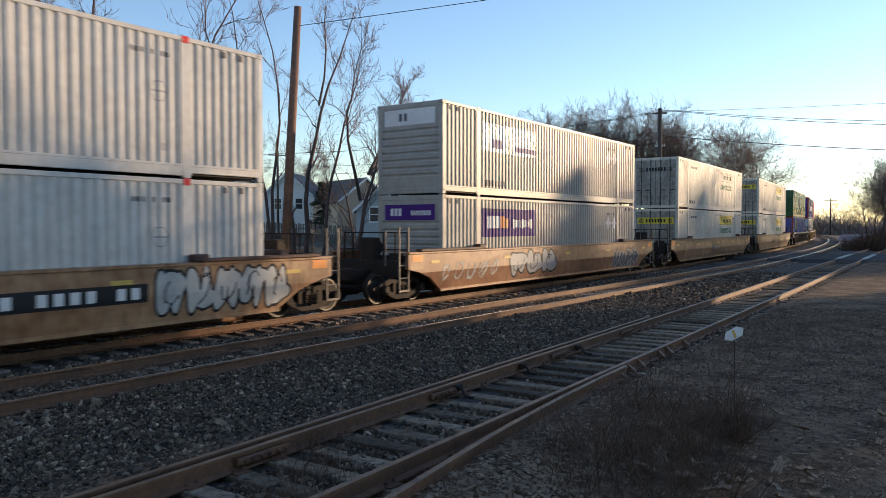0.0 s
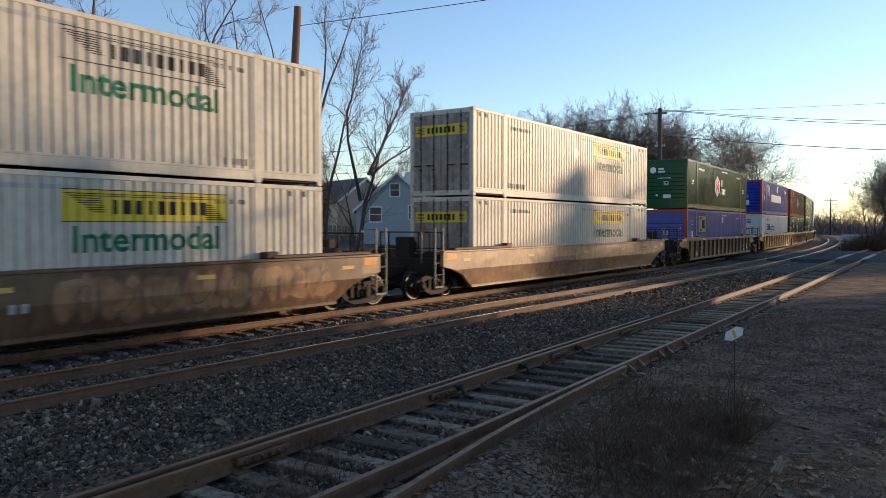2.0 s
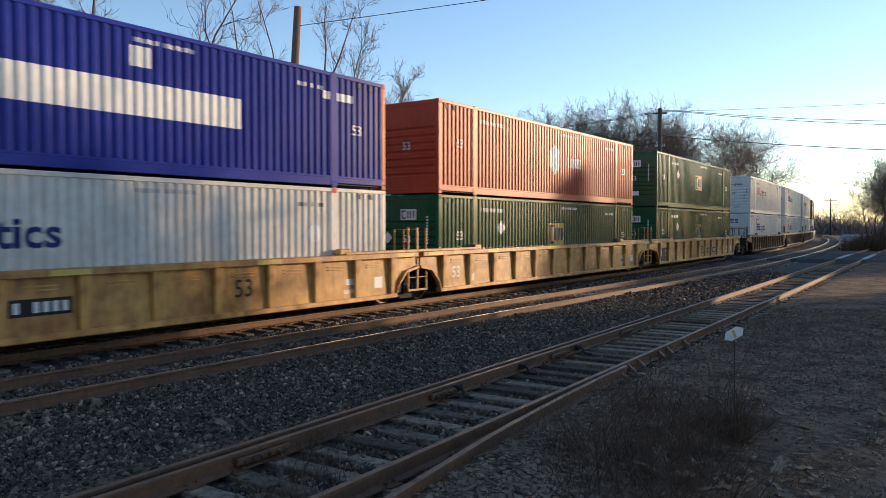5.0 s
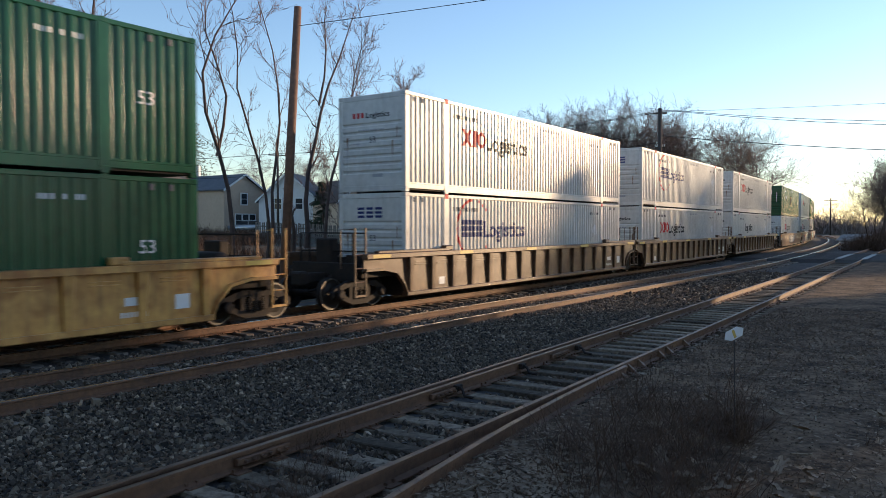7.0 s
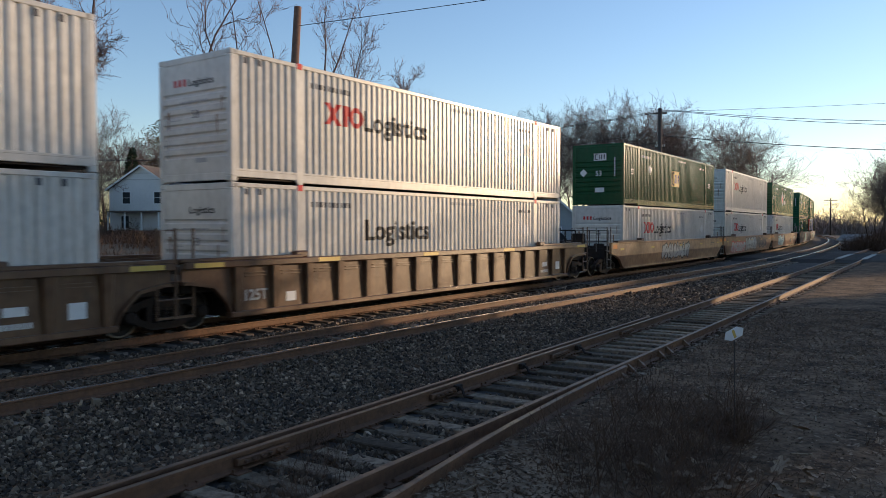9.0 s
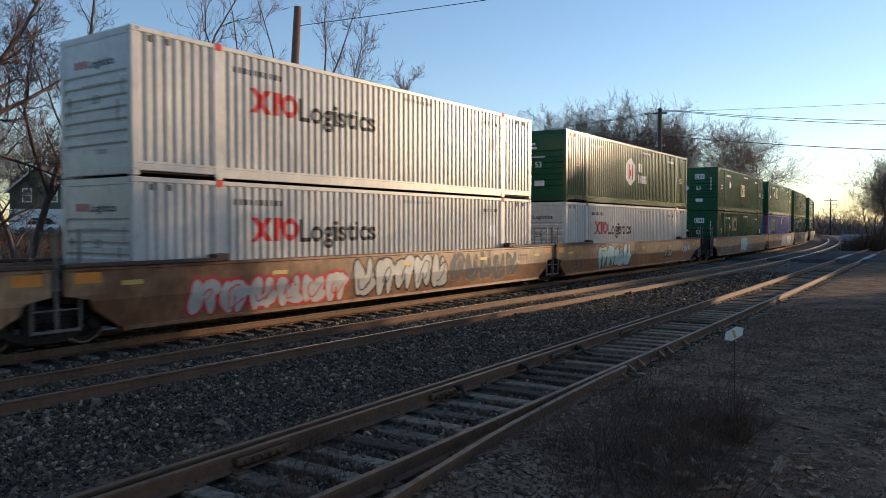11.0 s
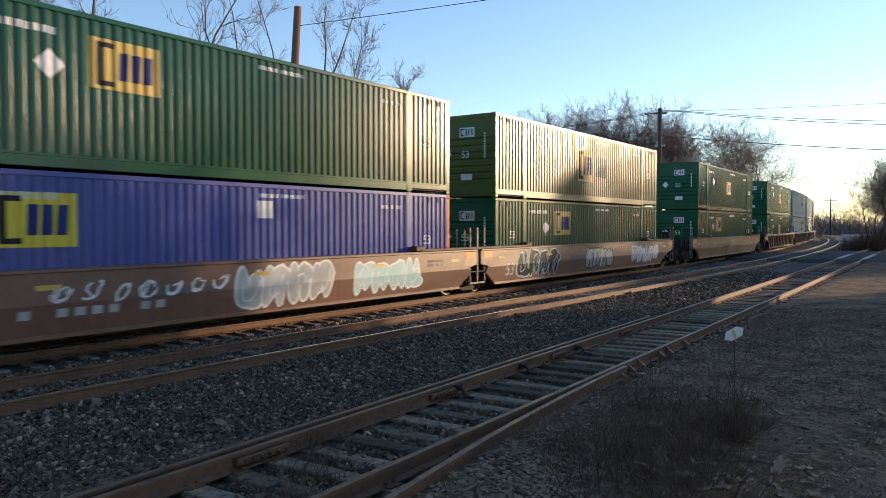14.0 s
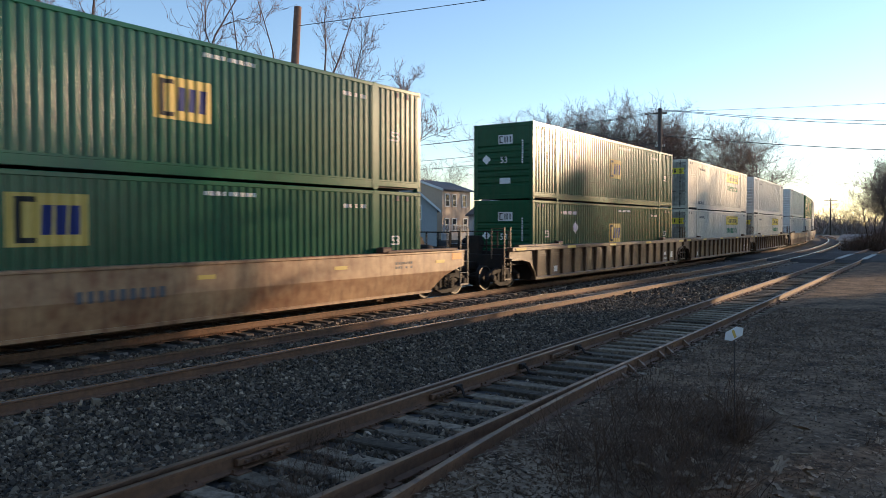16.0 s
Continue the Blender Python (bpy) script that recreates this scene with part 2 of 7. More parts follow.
def lathe(bm, profile, seg=24, origin=(0, 0, 0)):
    """Turns a profile of (radius, x) round the x axis."""
    rings = [[bm.verts.new((origin[0] + x, origin[1] + r * math.cos(k * math.tau / seg), origin[2] + r * math.sin(k * math.tau / seg)))
              for k in range(seg)] for r, x in profile]
    for a, b in zip(rings, rings[1:]):
        for k in range(seg):
            bm.faces.new((a[k], a[(k + 1) % seg], b[(k + 1) % seg], b[k]))
    bm.faces.new(rings[0][::-1])
    bm.faces.new(rings[-1])


CACHE = {}


def once(key, make):
    if key not in CACHE:
        CACHE[key] = make()
    return CACHE[key]


# ---- the line of the railway ----
TRACK_X, BEND_Y, RADIUS = -14.52, 30.0, 750.0


def line(s, off=0.0):
    """The place and heading (radians) at s metres along the main line, off metres to its right."""
    if s < BEND_Y:
        return TRACK_X + off, s, 0.0
    a = (s - BEND_Y) / RADIUS
    r = RADIUS + off
    return TRACK_X - RADIUS + r * math.cos(a), BEND_Y + r * math.sin(a), a


def second_offset(s):
    """The second main track lies 3.7 m beside the first and draws a little away from it."""
    k = min(max((s - 8) / 40, 0), 1)
    return 3.68 + 0.6 * k * k * (3 - 2 * k)


# ---- ground ----
def siding_x(y):
    return -5.05 - 0.025 * y


def height(x, y):
    """The lie of the land: level at the tracks, rising gently behind them."""
    back = max(0.0, min((-x - 22) / 45, 1.0))
    near = max(0.0, min((x + 8.6) / 1.6, 1.0))
    bed = siding_x(y) - x
    near -= 0.22 * max(0.0, min((1.25 - abs(bed)) / 0.3, 1.0))
    if 0 <= -bed < 6:
        near += 0.36 * max(0.0, min((-bed - 0.85) / 0.2, 1.0))
    return -0.42 + 1.75 * back * back * (3 - 2 * back) + 0.205 * near + 0.03 * noise.noise((x * 0.15, y * 0.15, 0))


def ground():
    xs = [-2500, -900, -400, -220, -150] + [-110 + 4 * i for i in range(21)] + [-28 + 1.0 * i for i in range(20)] + [-8 + 0.2 * i for i in range(30)] + [-2 + 1.0 * i for i in range(20)] + [20, 30, 45, 70, 120, 300, 900, 2500]
    ys = [-2500, -700, -200, -80, -30, -12, -4] + [1.0 * i for i in range(40)] + [40 + 4 * i for i in range(40)] + [210, 260, 340, 500, 900, 2500]
    verts = [(x, y, height(x, y)) for y in ys for x in xs]
    w = len(xs)
    faces = [(j * w + i, j * w + i + 1, (j + 1) * w + i + 1, (j + 1) * w + i) for j in range(len(ys) - 1) for i in range(w - 1)]
    me = raw("ground", verts, faces, "soil", True)
    me.materials.append(M["grass"])
    for p in me.polygons:
        if p.center.x < -19 or abs(p.center.y) > 200 or p.center.x > 40:
            p.material_index = 1
    tagged(add("ground", me), "dark gravelly soil and dry winter grass beside the railway", "ground", kind="structure")


ground()


def strip(name, half, off, s0, s1, z, material, label, category, step=2.0, rough=0.0, shoulder=0.5):
    """A raised bed that follows the line, with sloping shoulders."""
    verts, faces = [], []
    n = int((s1 - s0) / step)
    prof = [(-half - shoulder, -0.4)] + [(-half + 2 * half * k / 10, 0) for k in range(11)] + [(half + shoulder, -0.4)]
    for i in range(n + 1):
        s = s0 + i * step
        o = off(s) if callable(off) else off
        for a, dz in prof:
            x, y, h = line(s, o + a)
            verts.append((x, y, z + dz + rough * noise.noise((x * 1.3, y * 1.3, 3))))
    w = len(prof)
    for i in range(n):
        for k in range(w - 1):
            faces.append((i * w + k, i * w + k + 1, (i + 1) * w + k + 1, (i + 1) * w + k))
    return tagged(add(name, raw(name, verts, faces, material, True)), label, category, kind="structure")


strip("ballast_bed", 6.0, lambda s: 2.9, -40, 420, -0.24, "ballast", "grey crushed-stone ballast bed under the two main tracks", "ballast bed", 1.0, 0.05, 0.8)


RAIL = [(-0.07, -0.18), (0.07, -0.18), (0.07, -0.165), (0.012, -0.14), (0.012, -0.045), (0.036, -0.035), (0.036, -0.004), (0.028, 0.0),
        (-0.028, 0.0), (-0.036, -0.004), (-0.036, -0.035), (-0.012, -0.045), (-0.012, -0.14), (-0.07, -0.165)]


def rail_mesh(name, points, head):
    """A rail of T section along points (x, y, z)."""
    verts, faces, idx = [], [], []
    n = len(RAIL)
    for i, p in enumerate(points):
        a, b = points[max(i - 1, 0)], points[min(i + 1, len(points) - 1)]
        d = Vector((b[0] - a[0], b[1] - a[1], 0)).normalized()
        for u, z in RAIL:
            verts.append((p[0] + d.y * u, p[1] - d.x * u, p[2] + z))
    for i in range(len(points) - 1):
        for k in range(n):
            j = (k + 1) % n
            faces.append((i * n + k, i * n + j, (i + 1) * n + j, (i + 1) * n + k))
            idx.append(1 if k in (6, 7, 8) else 0)
    faces += [tuple(range(n)), tuple((len(points) - 1) * n + k for k in range(n - 1, -1, -1))]
    me = raw(name, verts, faces, "rail_side")
    me.materials.append(M[head])
    for p, i in zip(me.polygons, idx):
        p.material_index = i
    return me


def tie_mesh(material):
    bm = bmesh.new()
    box(bm, -1.3, 1.3, -0.115, 0.115, -0.18, 0.0, 0.012)
    return finish(bm, "tie", material)


def plate_mesh():
    """Tie plates and spikes under both rails of one tie."""
    bm = bmesh.new()
    for u in (-0.7525, 0.7525):
        box(bm, u - 0.17, u + 0.17, -0.09, 0.09, 0.0, 0.014)
        for du in (-0.085, 0.085):
            for dv in (-0.06, 0.06):
                box(bm, u + du - 0.014, u + du + 0.014, dv - 0.012, dv + 0.012, 0.012, 0.045)
    return finish(bm, "tie_plate", "rail_side")


def track(name, at, s0, s1, ties_from, ties_to, head, tie_material, label, tie_top=-0.188, pitch=0.53, dark_after=None):
    """Two rails on ties. at(s) gives x, y, heading."""
    root = tagged(add(name, None), label, "railway track", kind="structure")
    for side in (-0.7525, 0.7525):
        pts = []
        s = s0
        while s <= s1:
            x, y, h = at(s)
            pts.append((x + side * math.cos(h), y + side * math.sin(h), 0.0))
            s += 3.0
        add("rail", rail_mesh("rail", pts, head), root)
    rnd = random.Random(len(name))
    tie, plate = tie_mesh(tie_material), plate_mesh()
    s, count = ties_from, 0
    while s < ties_to and count < 170:
        x, y, h = at(s)
        m = pose(x + rnd.uniform(-0.05, 0.05), y, tie_top + rnd.uniform(-0.012, 0.006), 0, rnd.uniform(-0.5, 0.5), math.degrees(h) + rnd.uniform(-1.5, 1.5))
        t = add("tie", tie, root, m=m)
        add("tie_plate", plate, t)
        s += pitch + rnd.uniform(-0.03, 0.03)
        count += 1
    return root


track("track_main", lambda s: line(s), -40, 420, -4, 70, "rail_head", "tie_dark", "rusty rails of the main track under the train")
track("track_second", lambda s: line(s, second_offset(s)), -40, 420, -4, 70, "rail_head", "tie_dark", "empty second main track with rusty rails")
track("track_siding", lambda s: (siding_x(s), s, radians(1.43)), -6, 150, -2, 62, "rail_rust", "tie", "rusty siding track on weathered grey ties", tie_top=-0.18)


def switch_rail():
    """The second rail that lies close inside the siding's far rail, with its braces."""
    root = tagged(add("switch_rail", None), "rusty switch rail lying against the siding's stock rail", "rail", kind="structure")
    pts = [(siding_x(s) - 0.7525 - 0.17 - 0.004 * (s - 10) ** 2 * 0.12, s, 0.0) for s in (-6, -3, 0, 3, 6, 9, 12, 15, 18)]
    add("rail", rail_mesh("rail", pts, "rail_rust"), root)
    flare = ((2.4, 0.86), (3.6, 0.66), (4.6, 0.52), (5.8, 0.39), (6.6, 0.31), (7.4, 0.24), (9.0, 0.15), (10.6, 0.1), (11.6, 0.09))
    add("rail", rail_mesh("rail", [(siding_x(s) + 0.7525 + o, s, -0.012) for s, o in flare], "rail_rust"), root)
    bm = bmesh.new()
    box(bm, -0.03, 0.03, -0.36, 0.36, -0.13, -0.055, 0.008)
    for y in (-0.27, -0.16, -0.05, 0.06, 0.17, 0.28):
        lathe(bm, [(0.018, 0), (0.018, 0.05)], 6, (0.028, y, -0.09))
    joint = finish(bm, "joint_bar", "rail_side")
    for s in (5.2, 8.6, 12.4, 15.9):
        add("joint_bar", joint, root, m=pose(siding_x(s) - 0.7525 + 0.045, s, 0.0, 0, 0, 1.4))


switch_rail()


def switch_hardware():
    """Rail braces along both rails of the siding, rod clips and the long ties of the switch stand."""
    root = tagged(add("switch_hardware", None), "rusty rail braces and clips along the siding switch", "rail fittings", kind="structure")
    bm = bmesh.new()
    prism(bm, [(-0.05, -0.17), (0.05, -0.17), (0.05, -0.15), (0.02, -0.03), (-0.02, -0.03), (-0.05, -0.15)], -0.01, 0.13)
    for v in bm.verts:
        if v.co.x > 0.05 and v.co.z > -0.12:
            v.co.z = -0.14
    brace = finish(bm, "rail_brace", "rail_rust")
    for s in (9.8, 10.3, 11.4, 11.9, 12.4, 13.5, 14.0, 15.1):
        add("rail_brace", brace, root, m=pose(siding_x(s) + 0.7525 + 0.03, s, 0.0, 0, 0, 1.4))
    bm = bmesh.new()
    tube(bm, [(0.0, 0.0, -0.05), (0.12, -0.05, -0.08), (0.2, -0.12, -0.15), (0.34, -0.12, -0.16)], 0.022, 6)
    box(bm, -0.02, 0.05, -0.08, 0.08, -0.12, -0.03, 0.008)
    clip = finish(bm, "rod_clip", "iron")
    for s in (8.9, 10.9, 13.2):
        add("rod_clip", clip, root, "dark bent rod clip", pose(siding_x(s) - 0.7525 + 0.05, s, 0.0, 0, 0, 1.4))
    bm = bmesh.new()
    box(bm, -0.65, 0.65, -0.1, 0.1, -0.16, 0.0, 0.012)
    end = finish(bm, "tie", "tie")
    for s, u in ((11.3, 1.75), (11.85, 1.6), (12.4, 1.75)):
        add("tie", end, root, "long weathered tie end", pose(siding_x(s) + u, s, -0.15, 0, 0, 2))


switch_hardware()


def crossing():
    """The road over the tracks, flush with the rails."""
    verts, faces = [], []
    cols = [-60, -40, -24, -18, -12, -6, 0, 8, 20, 60]
    for k, y in enumerate((55.0, 57.0, 63.0, 69.5, 72.0)):
        for x in cols:
            g = height(x, y) + 0.04
            z = -0.012 if -19 < x < -3 else max(g, -0.25) if x < -3 else max(g, -0.3)
            z = z if 0 < k < 4 else min(height(x, y), -0.22) - 0.06
            verts.append((x, y + 0.08 * x, z))
    w = len(cols)
    for j in range(4):
        for i in range(w - 1):
            faces.append((j * w + i, j * w + i + 1, (j + 1) * w + i + 1, (j + 1) * w + i))
    root = tagged(add("road", raw("road", verts, faces, "asphalt")), "worn asphalt road at the level crossing", "road", kind="structure")
    bm = bmesh.new()
    box(bm, -0.17, 0.17, -5.0, 5.0, -0.05, 0.012, 0.01)
    panel = finish(bm, "crossing_panel", "concrete")
    for y in (63.0,):
        for u in (-1.02, 1.02):
            add("crossing_panel", panel, root, "pale concrete crossing panel", pose(siding_x(y) + u * 0.78, y, 0.0, 0, 0, 1.43))


crossing()


def lot():
    """The gravel lot and lane beside the siding."""
    verts, faces = [], []
    for j in range(45):
        y = -6 + j * 1.5
        for i in range(12):
            x = max(-0.3 - 0.1 * y, -4.1) + i * 1.1 + (0.35 * noise.noise((0, y * 0.3, 5)) if i == 0 else 0)
            verts.append((x, y, height(x, y) + (-0.06 if i == 0 else -0.02 if i == 1 else 0.03) + 0.045 * noise.noise((x, y, 0))))
    for j in range(44):
        for i in range(11):
            faces.append((j * 12 + i, j * 12 + i + 1, (j + 1) * 12 + i + 1, (j + 1) * 12 + i))
    tagged(add("lane", raw("lane", verts, faces, "lane_dust", True)), "worn dusty lane beside the siding", "lane", kind="structure")


lot()


# ---- train: containers ----
BOX_L, BOX_W, BOX_H = 16.15, 2.59, 2.9
HALF_L, HALF_W = BOX_L / 2, BOX_W / 2
PITCH, DEEP = 0.2225, 0.04
POSTS = (-HALF_L + 2.06, HALF_L - 2.06)
SECTIONS = ((-HALF_L + 0.16, POSTS[0] - 0.12), (POSTS[0] + 0.12, POSTS[1] - 0.12), (POSTS[1] + 0.12, HALF_L - 0.16))


def corrugation(cuts, deep):
    """Breaks of the side wall along its length: (y, depth below the face)."""
    out = []
    for a, b in SECTIONS:
        n = max(1, round((b - a) / PITCH))
        p = (b - a) / n
        out.append((a, 0.0))
        for i in range(n):
            y = a + i * p
            out += [(y + c * p, d) for c, d in zip(cuts, (0.0, deep, deep, 0.0))]
        out.append((b, 0.0))
    return out


DEEP_FOLDS, FINE_GROOVES = corrugation((0.19, 0.36, 0.62, 0.79), DEEP), corrugation((0.34, 0.44, 0.58, 0.68), 0.032)
FOLDS = {"now": DEEP_FOLDS}


def side_wall(material):
    bm = bmesh.new()
    for a, b in SECTIONS:
        rows = [c for c in FOLDS["now"] if a - 1e-6 <= c[0] <= b + 1e-6]
        prev = None
        for y, d in rows:
            x = HALF_W - 0.012 - d
            cur = [bm.verts.new((x, y, 0.27)), bm.verts.new((x, y, BOX_H - 0.1))]
            if prev:
                bm.faces.new((prev[0], cur[0], cur[1], prev[1]))
            prev = cur
    return finish(bm, "side_wall", material)


def drape(bm, x=HALF_W - 0.012, lift=0.004):
    """Cuts a flat graphic in the y-z plane at the wall's folds and lays it on them."""
    lo, hi = min(v.co.y for v in bm.verts), max(v.co.y for v in bm.verts)
    ys, ds = [c[0] for c in FOLDS["now"]], [c[1] for c in FOLDS["now"]]
    for y in ys:
        if lo < y < hi:
            bmesh.ops.bisect_plane(bm, geom=bm.verts[:] + bm.edges[:] + bm.faces[:], plane_co=(0, y, 0), plane_no=(0, 1, 0), dist=1e-5)
    for v in bm.verts:
        v.co.x = x + lift - float(np.interp(v.co.y, ys, ds))


def letters(text, size):
    """The faces of a word set in the built-in font, as (verts, faces) in its own x-y plane, centred."""
    cu = bpy.data.curves.new("word", "FONT")
    cu.body, cu.size, cu.align_x, cu.align_y, cu.resolution_u = text, size, "CENTER", "CENTER", 3
    cu.offset = size * 0.004 if text.isdigit() else size * 0.022
    ob = bpy.data.objects.new("word", cu)
    me = ob.to_mesh()
    v = [tuple(q.co) for q in me.vertices]
    f = [tuple(p.vertices) for p in me.polygons]
    ob.to_mesh_clear()
    bpy.data.objects.remove(ob)
    bpy.data.curves.remove(cu)
    return v, f


def sheet(shapes, side="side"):
    """A flat graphic: shapes are ('bar', y, z, w, h), ('poly', [(y, z)..]), ('ring', y, z, r, w, a0, a1) or ('text', y, z, size, word)."""
    bm = bmesh.new()
    for s in shapes:
        if s[0] == "bar":
            _, y, z, w, h = s
            bm.faces.new([bm.verts.new((0, y + a * w / 2, z + b * h / 2)) for a, b in ((-1, -1), (1, -1), (1, 1), (-1, 1))])
        elif s[0] == "poly":
            bm.faces.new([bm.verts.new((0, y, z)) for y, z in s[1]])
        elif s[0] == "ring":
            _, y, z, r, w, a0, a1 = s
            n = 20
            pr = None
            for k in range(n + 1):
                a = radians(a0 + (a1 - a0) * k / n)
                c = [bm.verts.new((0, y + q * math.cos(a), z + q * math.sin(a))) for q in (r, r + w)]
                if pr:
                    bm.faces.new((pr[0], pr[1], c[1], c[0]))
                pr = c
        elif s[0] == "text":
            _, y, z, size, word = s[:5]
            v, f = letters(word, size)
            if len(s) > 5:                      # set to a given width and height of capitals
                w0 = max(a for a, b, c in v) - min(a for a, b, c in v)
                h0 = max(b for a, b, c in v) - min(b for a, b, c in v)
                v = [(a * s[5] / w0, b * size / h0, c) for a, b, c in v]
            vs = [bm.verts.new((0, y + a, z + b)) for a, b, c in v]
            for q in f:
                try:
                    bm.faces.new([vs[i] for i in q])
                except ValueError:
                    pass
    return bm


def diamond(y, z, r):
    return ("poly", [(y, z - r), (y + r, z), (y, z + r), (y - r, z)])


def writing(y, z, w, h, n, seed=1):
    """A row of small bars, where the lettering is too small to read."""
    r = random.Random(seed)
    out, step = [], w / n
    for i in range(n):
        if r.random() < 0.85:
            out.append(("bar", y - w / 2 + step * (i + 0.5), z, step * 0.6, h))
    return out


def side_graphic(root, name, key, material, shapes, label=""):
    if name in ("data_plate", "length_mark", "placard") and len(shapes) > 1:
        for i, s in enumerate(shapes):
            side_graphic(root, name, (key, i), material, [s], label)
        return

    def make():
        bm = sheet(shapes)
        drape(bm)
        return finish(bm, name, material)
    ob = add(name, once((name, key, material), make), root, label)
    if name in ("number_mark", "warning_mark"):
        tagged(ob, kind="stuff")


def end_graphic(root, name, key, material, shapes, x=-HALF_L + 0.007, label=""):
    """The same on the end wall: the shapes' first axis runs to the right as one faces the end."""
    if name == "data_plate" and len(shapes) > 1:
        fine = [s for s in shapes if s[0] != "bar" or s[3] * s[4] < 0.012]
        for i, s in enumerate(s for s in shapes if s not in fine):
            end_graphic(root, name, (key, i), material, [s], x, label)
        if fine:
            end_graphic(root, "fine_print", key, material, fine, x)
        return

    def make():
        bm = sheet(shapes)
        for v in bm.verts:
            v.co = (v.co.y, x, v.co.z)
        return finish(bm, name, material)
    ob = add(name, once(("end", name, key, material), make), root, label)
    if name in ("number_mark", "fine_print"):
        tagged(ob, kind="stuff")


def container(kind, colour, label, post_colour=None, doors=False, band=None):
    """A 53-foot box. Its origin is the middle of its floor; the wall to +x faces the second track."""
    root = tagged(add("shipping_container", None), label, "container", "containers on the train")
    pc = post_colour or colour
    FOLDS["now"] = FINE_GROOVES if colour == "old_white" else DEEP_FOLDS
    wall = once(("wall", colour), lambda: side_wall(colour))
    add("side_wall", wall, root)
    add("side_wall", wall, root, m=pose(0, 0, 0, 0, 0, 180))

    def roof():
        bm = bmesh.new()
        n = 40
        prev = None
        for i in range(n * 2 + 1):
            y = -HALF_L + 0.05 + (BOX_L - 0.1) * i / (n * 2)
            z = BOX_H - (0.03 if i % 2 else 0.045)
            c = [bm.verts.new((-HALF_W + 0.05, y, z)), bm.verts.new((HALF_W - 0.05, y, z))]
            if prev:
                bm.faces.new((prev[0], prev[1], c[1], c[0]))
            prev = c
        return finish(bm, "roof", colour)
    add("roof", once(("roof", colour), roof), root)

    def floor_():
        bm = bmesh.new()
        box(bm, -HALF_W + 0.06, HALF_W - 0.06, -HALF_L + 0.06, HALF_L - 0.06, 0.06, 0.18)
        return finish(bm, "floor_panel", "iron")
    add("floor_panel", once(("cfloor",), floor_), root)

    def post():
        bm = bmesh.new()
        box(bm, -0.08, 0.08, -0.08, 0.08, 0.12, BOX_H - 0.12, 0.015)
        return finish(bm, "corner_post", pc)
    pm = once(("post", pc), post)

    def casting():
        bm = bmesh.new()
        box(bm, -0.085, 0.085, -0.085, 0.085, -0.06, 0.06, 0.012)
        return finish(bm, "corner_casting", pc)
    cm = once(("casting", pc), casting)
    for sx_ in (-1, 1):
        for sy_ in (-1, 1):
            add("corner_post", pm, root, m=pose(sx_ * (HALF_W - 0.08), sy_ * (HALF_L - 0.08), 0))
            for z in (0.06, BOX_H - 0.06):
                add("corner_casting", cm, root, m=pose(sx_ * (HALF_W - 0.085), sy_ * (HALF_L - 0.085), z))

    def mid_post():
        bm = bmesh.new()
        box(bm, -0.05, 0.006, -0.125, 0.125, 0.05, BOX_H - 0.05, 0.006)
        box(bm, -0.05, 0.012, -0.06, 0.06, BOX_H - 0.1, BOX_H + 0.008, 0.006)
        box(bm, -0.05, 0.012, -0.09, 0.09, 0.0, 0.14, 0.006)
        return finish(bm, "side_post", colour)
    mp = once(("midpost", colour), mid_post)

    def top_rail():
        bm = bmesh.new()
        box(bm, -0.07, 0.0, -HALF_L + 0.1, HALF_L - 0.1, BOX_H - 0.11, BOX_H - 0.01, 0.012)
        return finish(bm, "top_rail", colour)

    def bottom_rail():
        bm = bmesh.new()
        for a, b, lo in ((-HALF_L + 0.1, POSTS[0] - 0.1, 0.1), (POSTS[0] + 0.1, POSTS[1] - 0.1, 0.04), (POSTS[1] + 0.1, HALF_L - 0.1, 0.1)):
            box(bm, -0.06, -0.002, a, b, lo, 0.28, 0.01)
            box(bm, -0.06, 0.004, a, b, 0.235, 0.285, 0.006)
        return finish(bm, "bottom_rail", colour)
    tr, br = once(("trail", colour), top_rail), once(("brail", colour), bottom_rail)
    for s in (1, -1):
        turn = pose(0, 0, 0, 0, 0, 0 if s > 0 else 180)
        for y in POSTS:
            add("side_post", mp, root, m=turn @ pose(HALF_W, y, 0))
        add("top_rail", tr, root, m=turn @ pose(HALF_W, 0, 0))
        add("bottom_rail", br, root, m=turn @ pose(HALF_W, 0, 0))

    def far_end():
        bm = bmesh.new()
        box(bm, -HALF_W + 0.12, HALF_W - 0.12, HALF_L - 0.09, HALF_L - 0.04, 0.1, BOX_H - 0.05)
        return finish(bm, "end_wall", colour)
    add("end_wall", once(("farend", colour), far_end), root)

    def head():
        bm = bmesh.new()
        box(bm, -HALF_W + 0.15, HALF_W - 0.15, -HALF_L, -HALF_L + 0.08, BOX_H - 0.16, BOX_H - 0.01, 0.012)
        return finish(bm, "end_header", pc)

    def sill():
        bm = bmesh.new()
        box(bm, -HALF_W + 0.15, HALF_W - 0.15, -HALF_L, -HALF_L + 0.08, 0.03, 0.2, 0.012)
        return finish(bm, "end_sill", pc)
    add("end_header", once(("head", pc), head), root)
    add("end_sill", once(("sill", pc), sill), root)
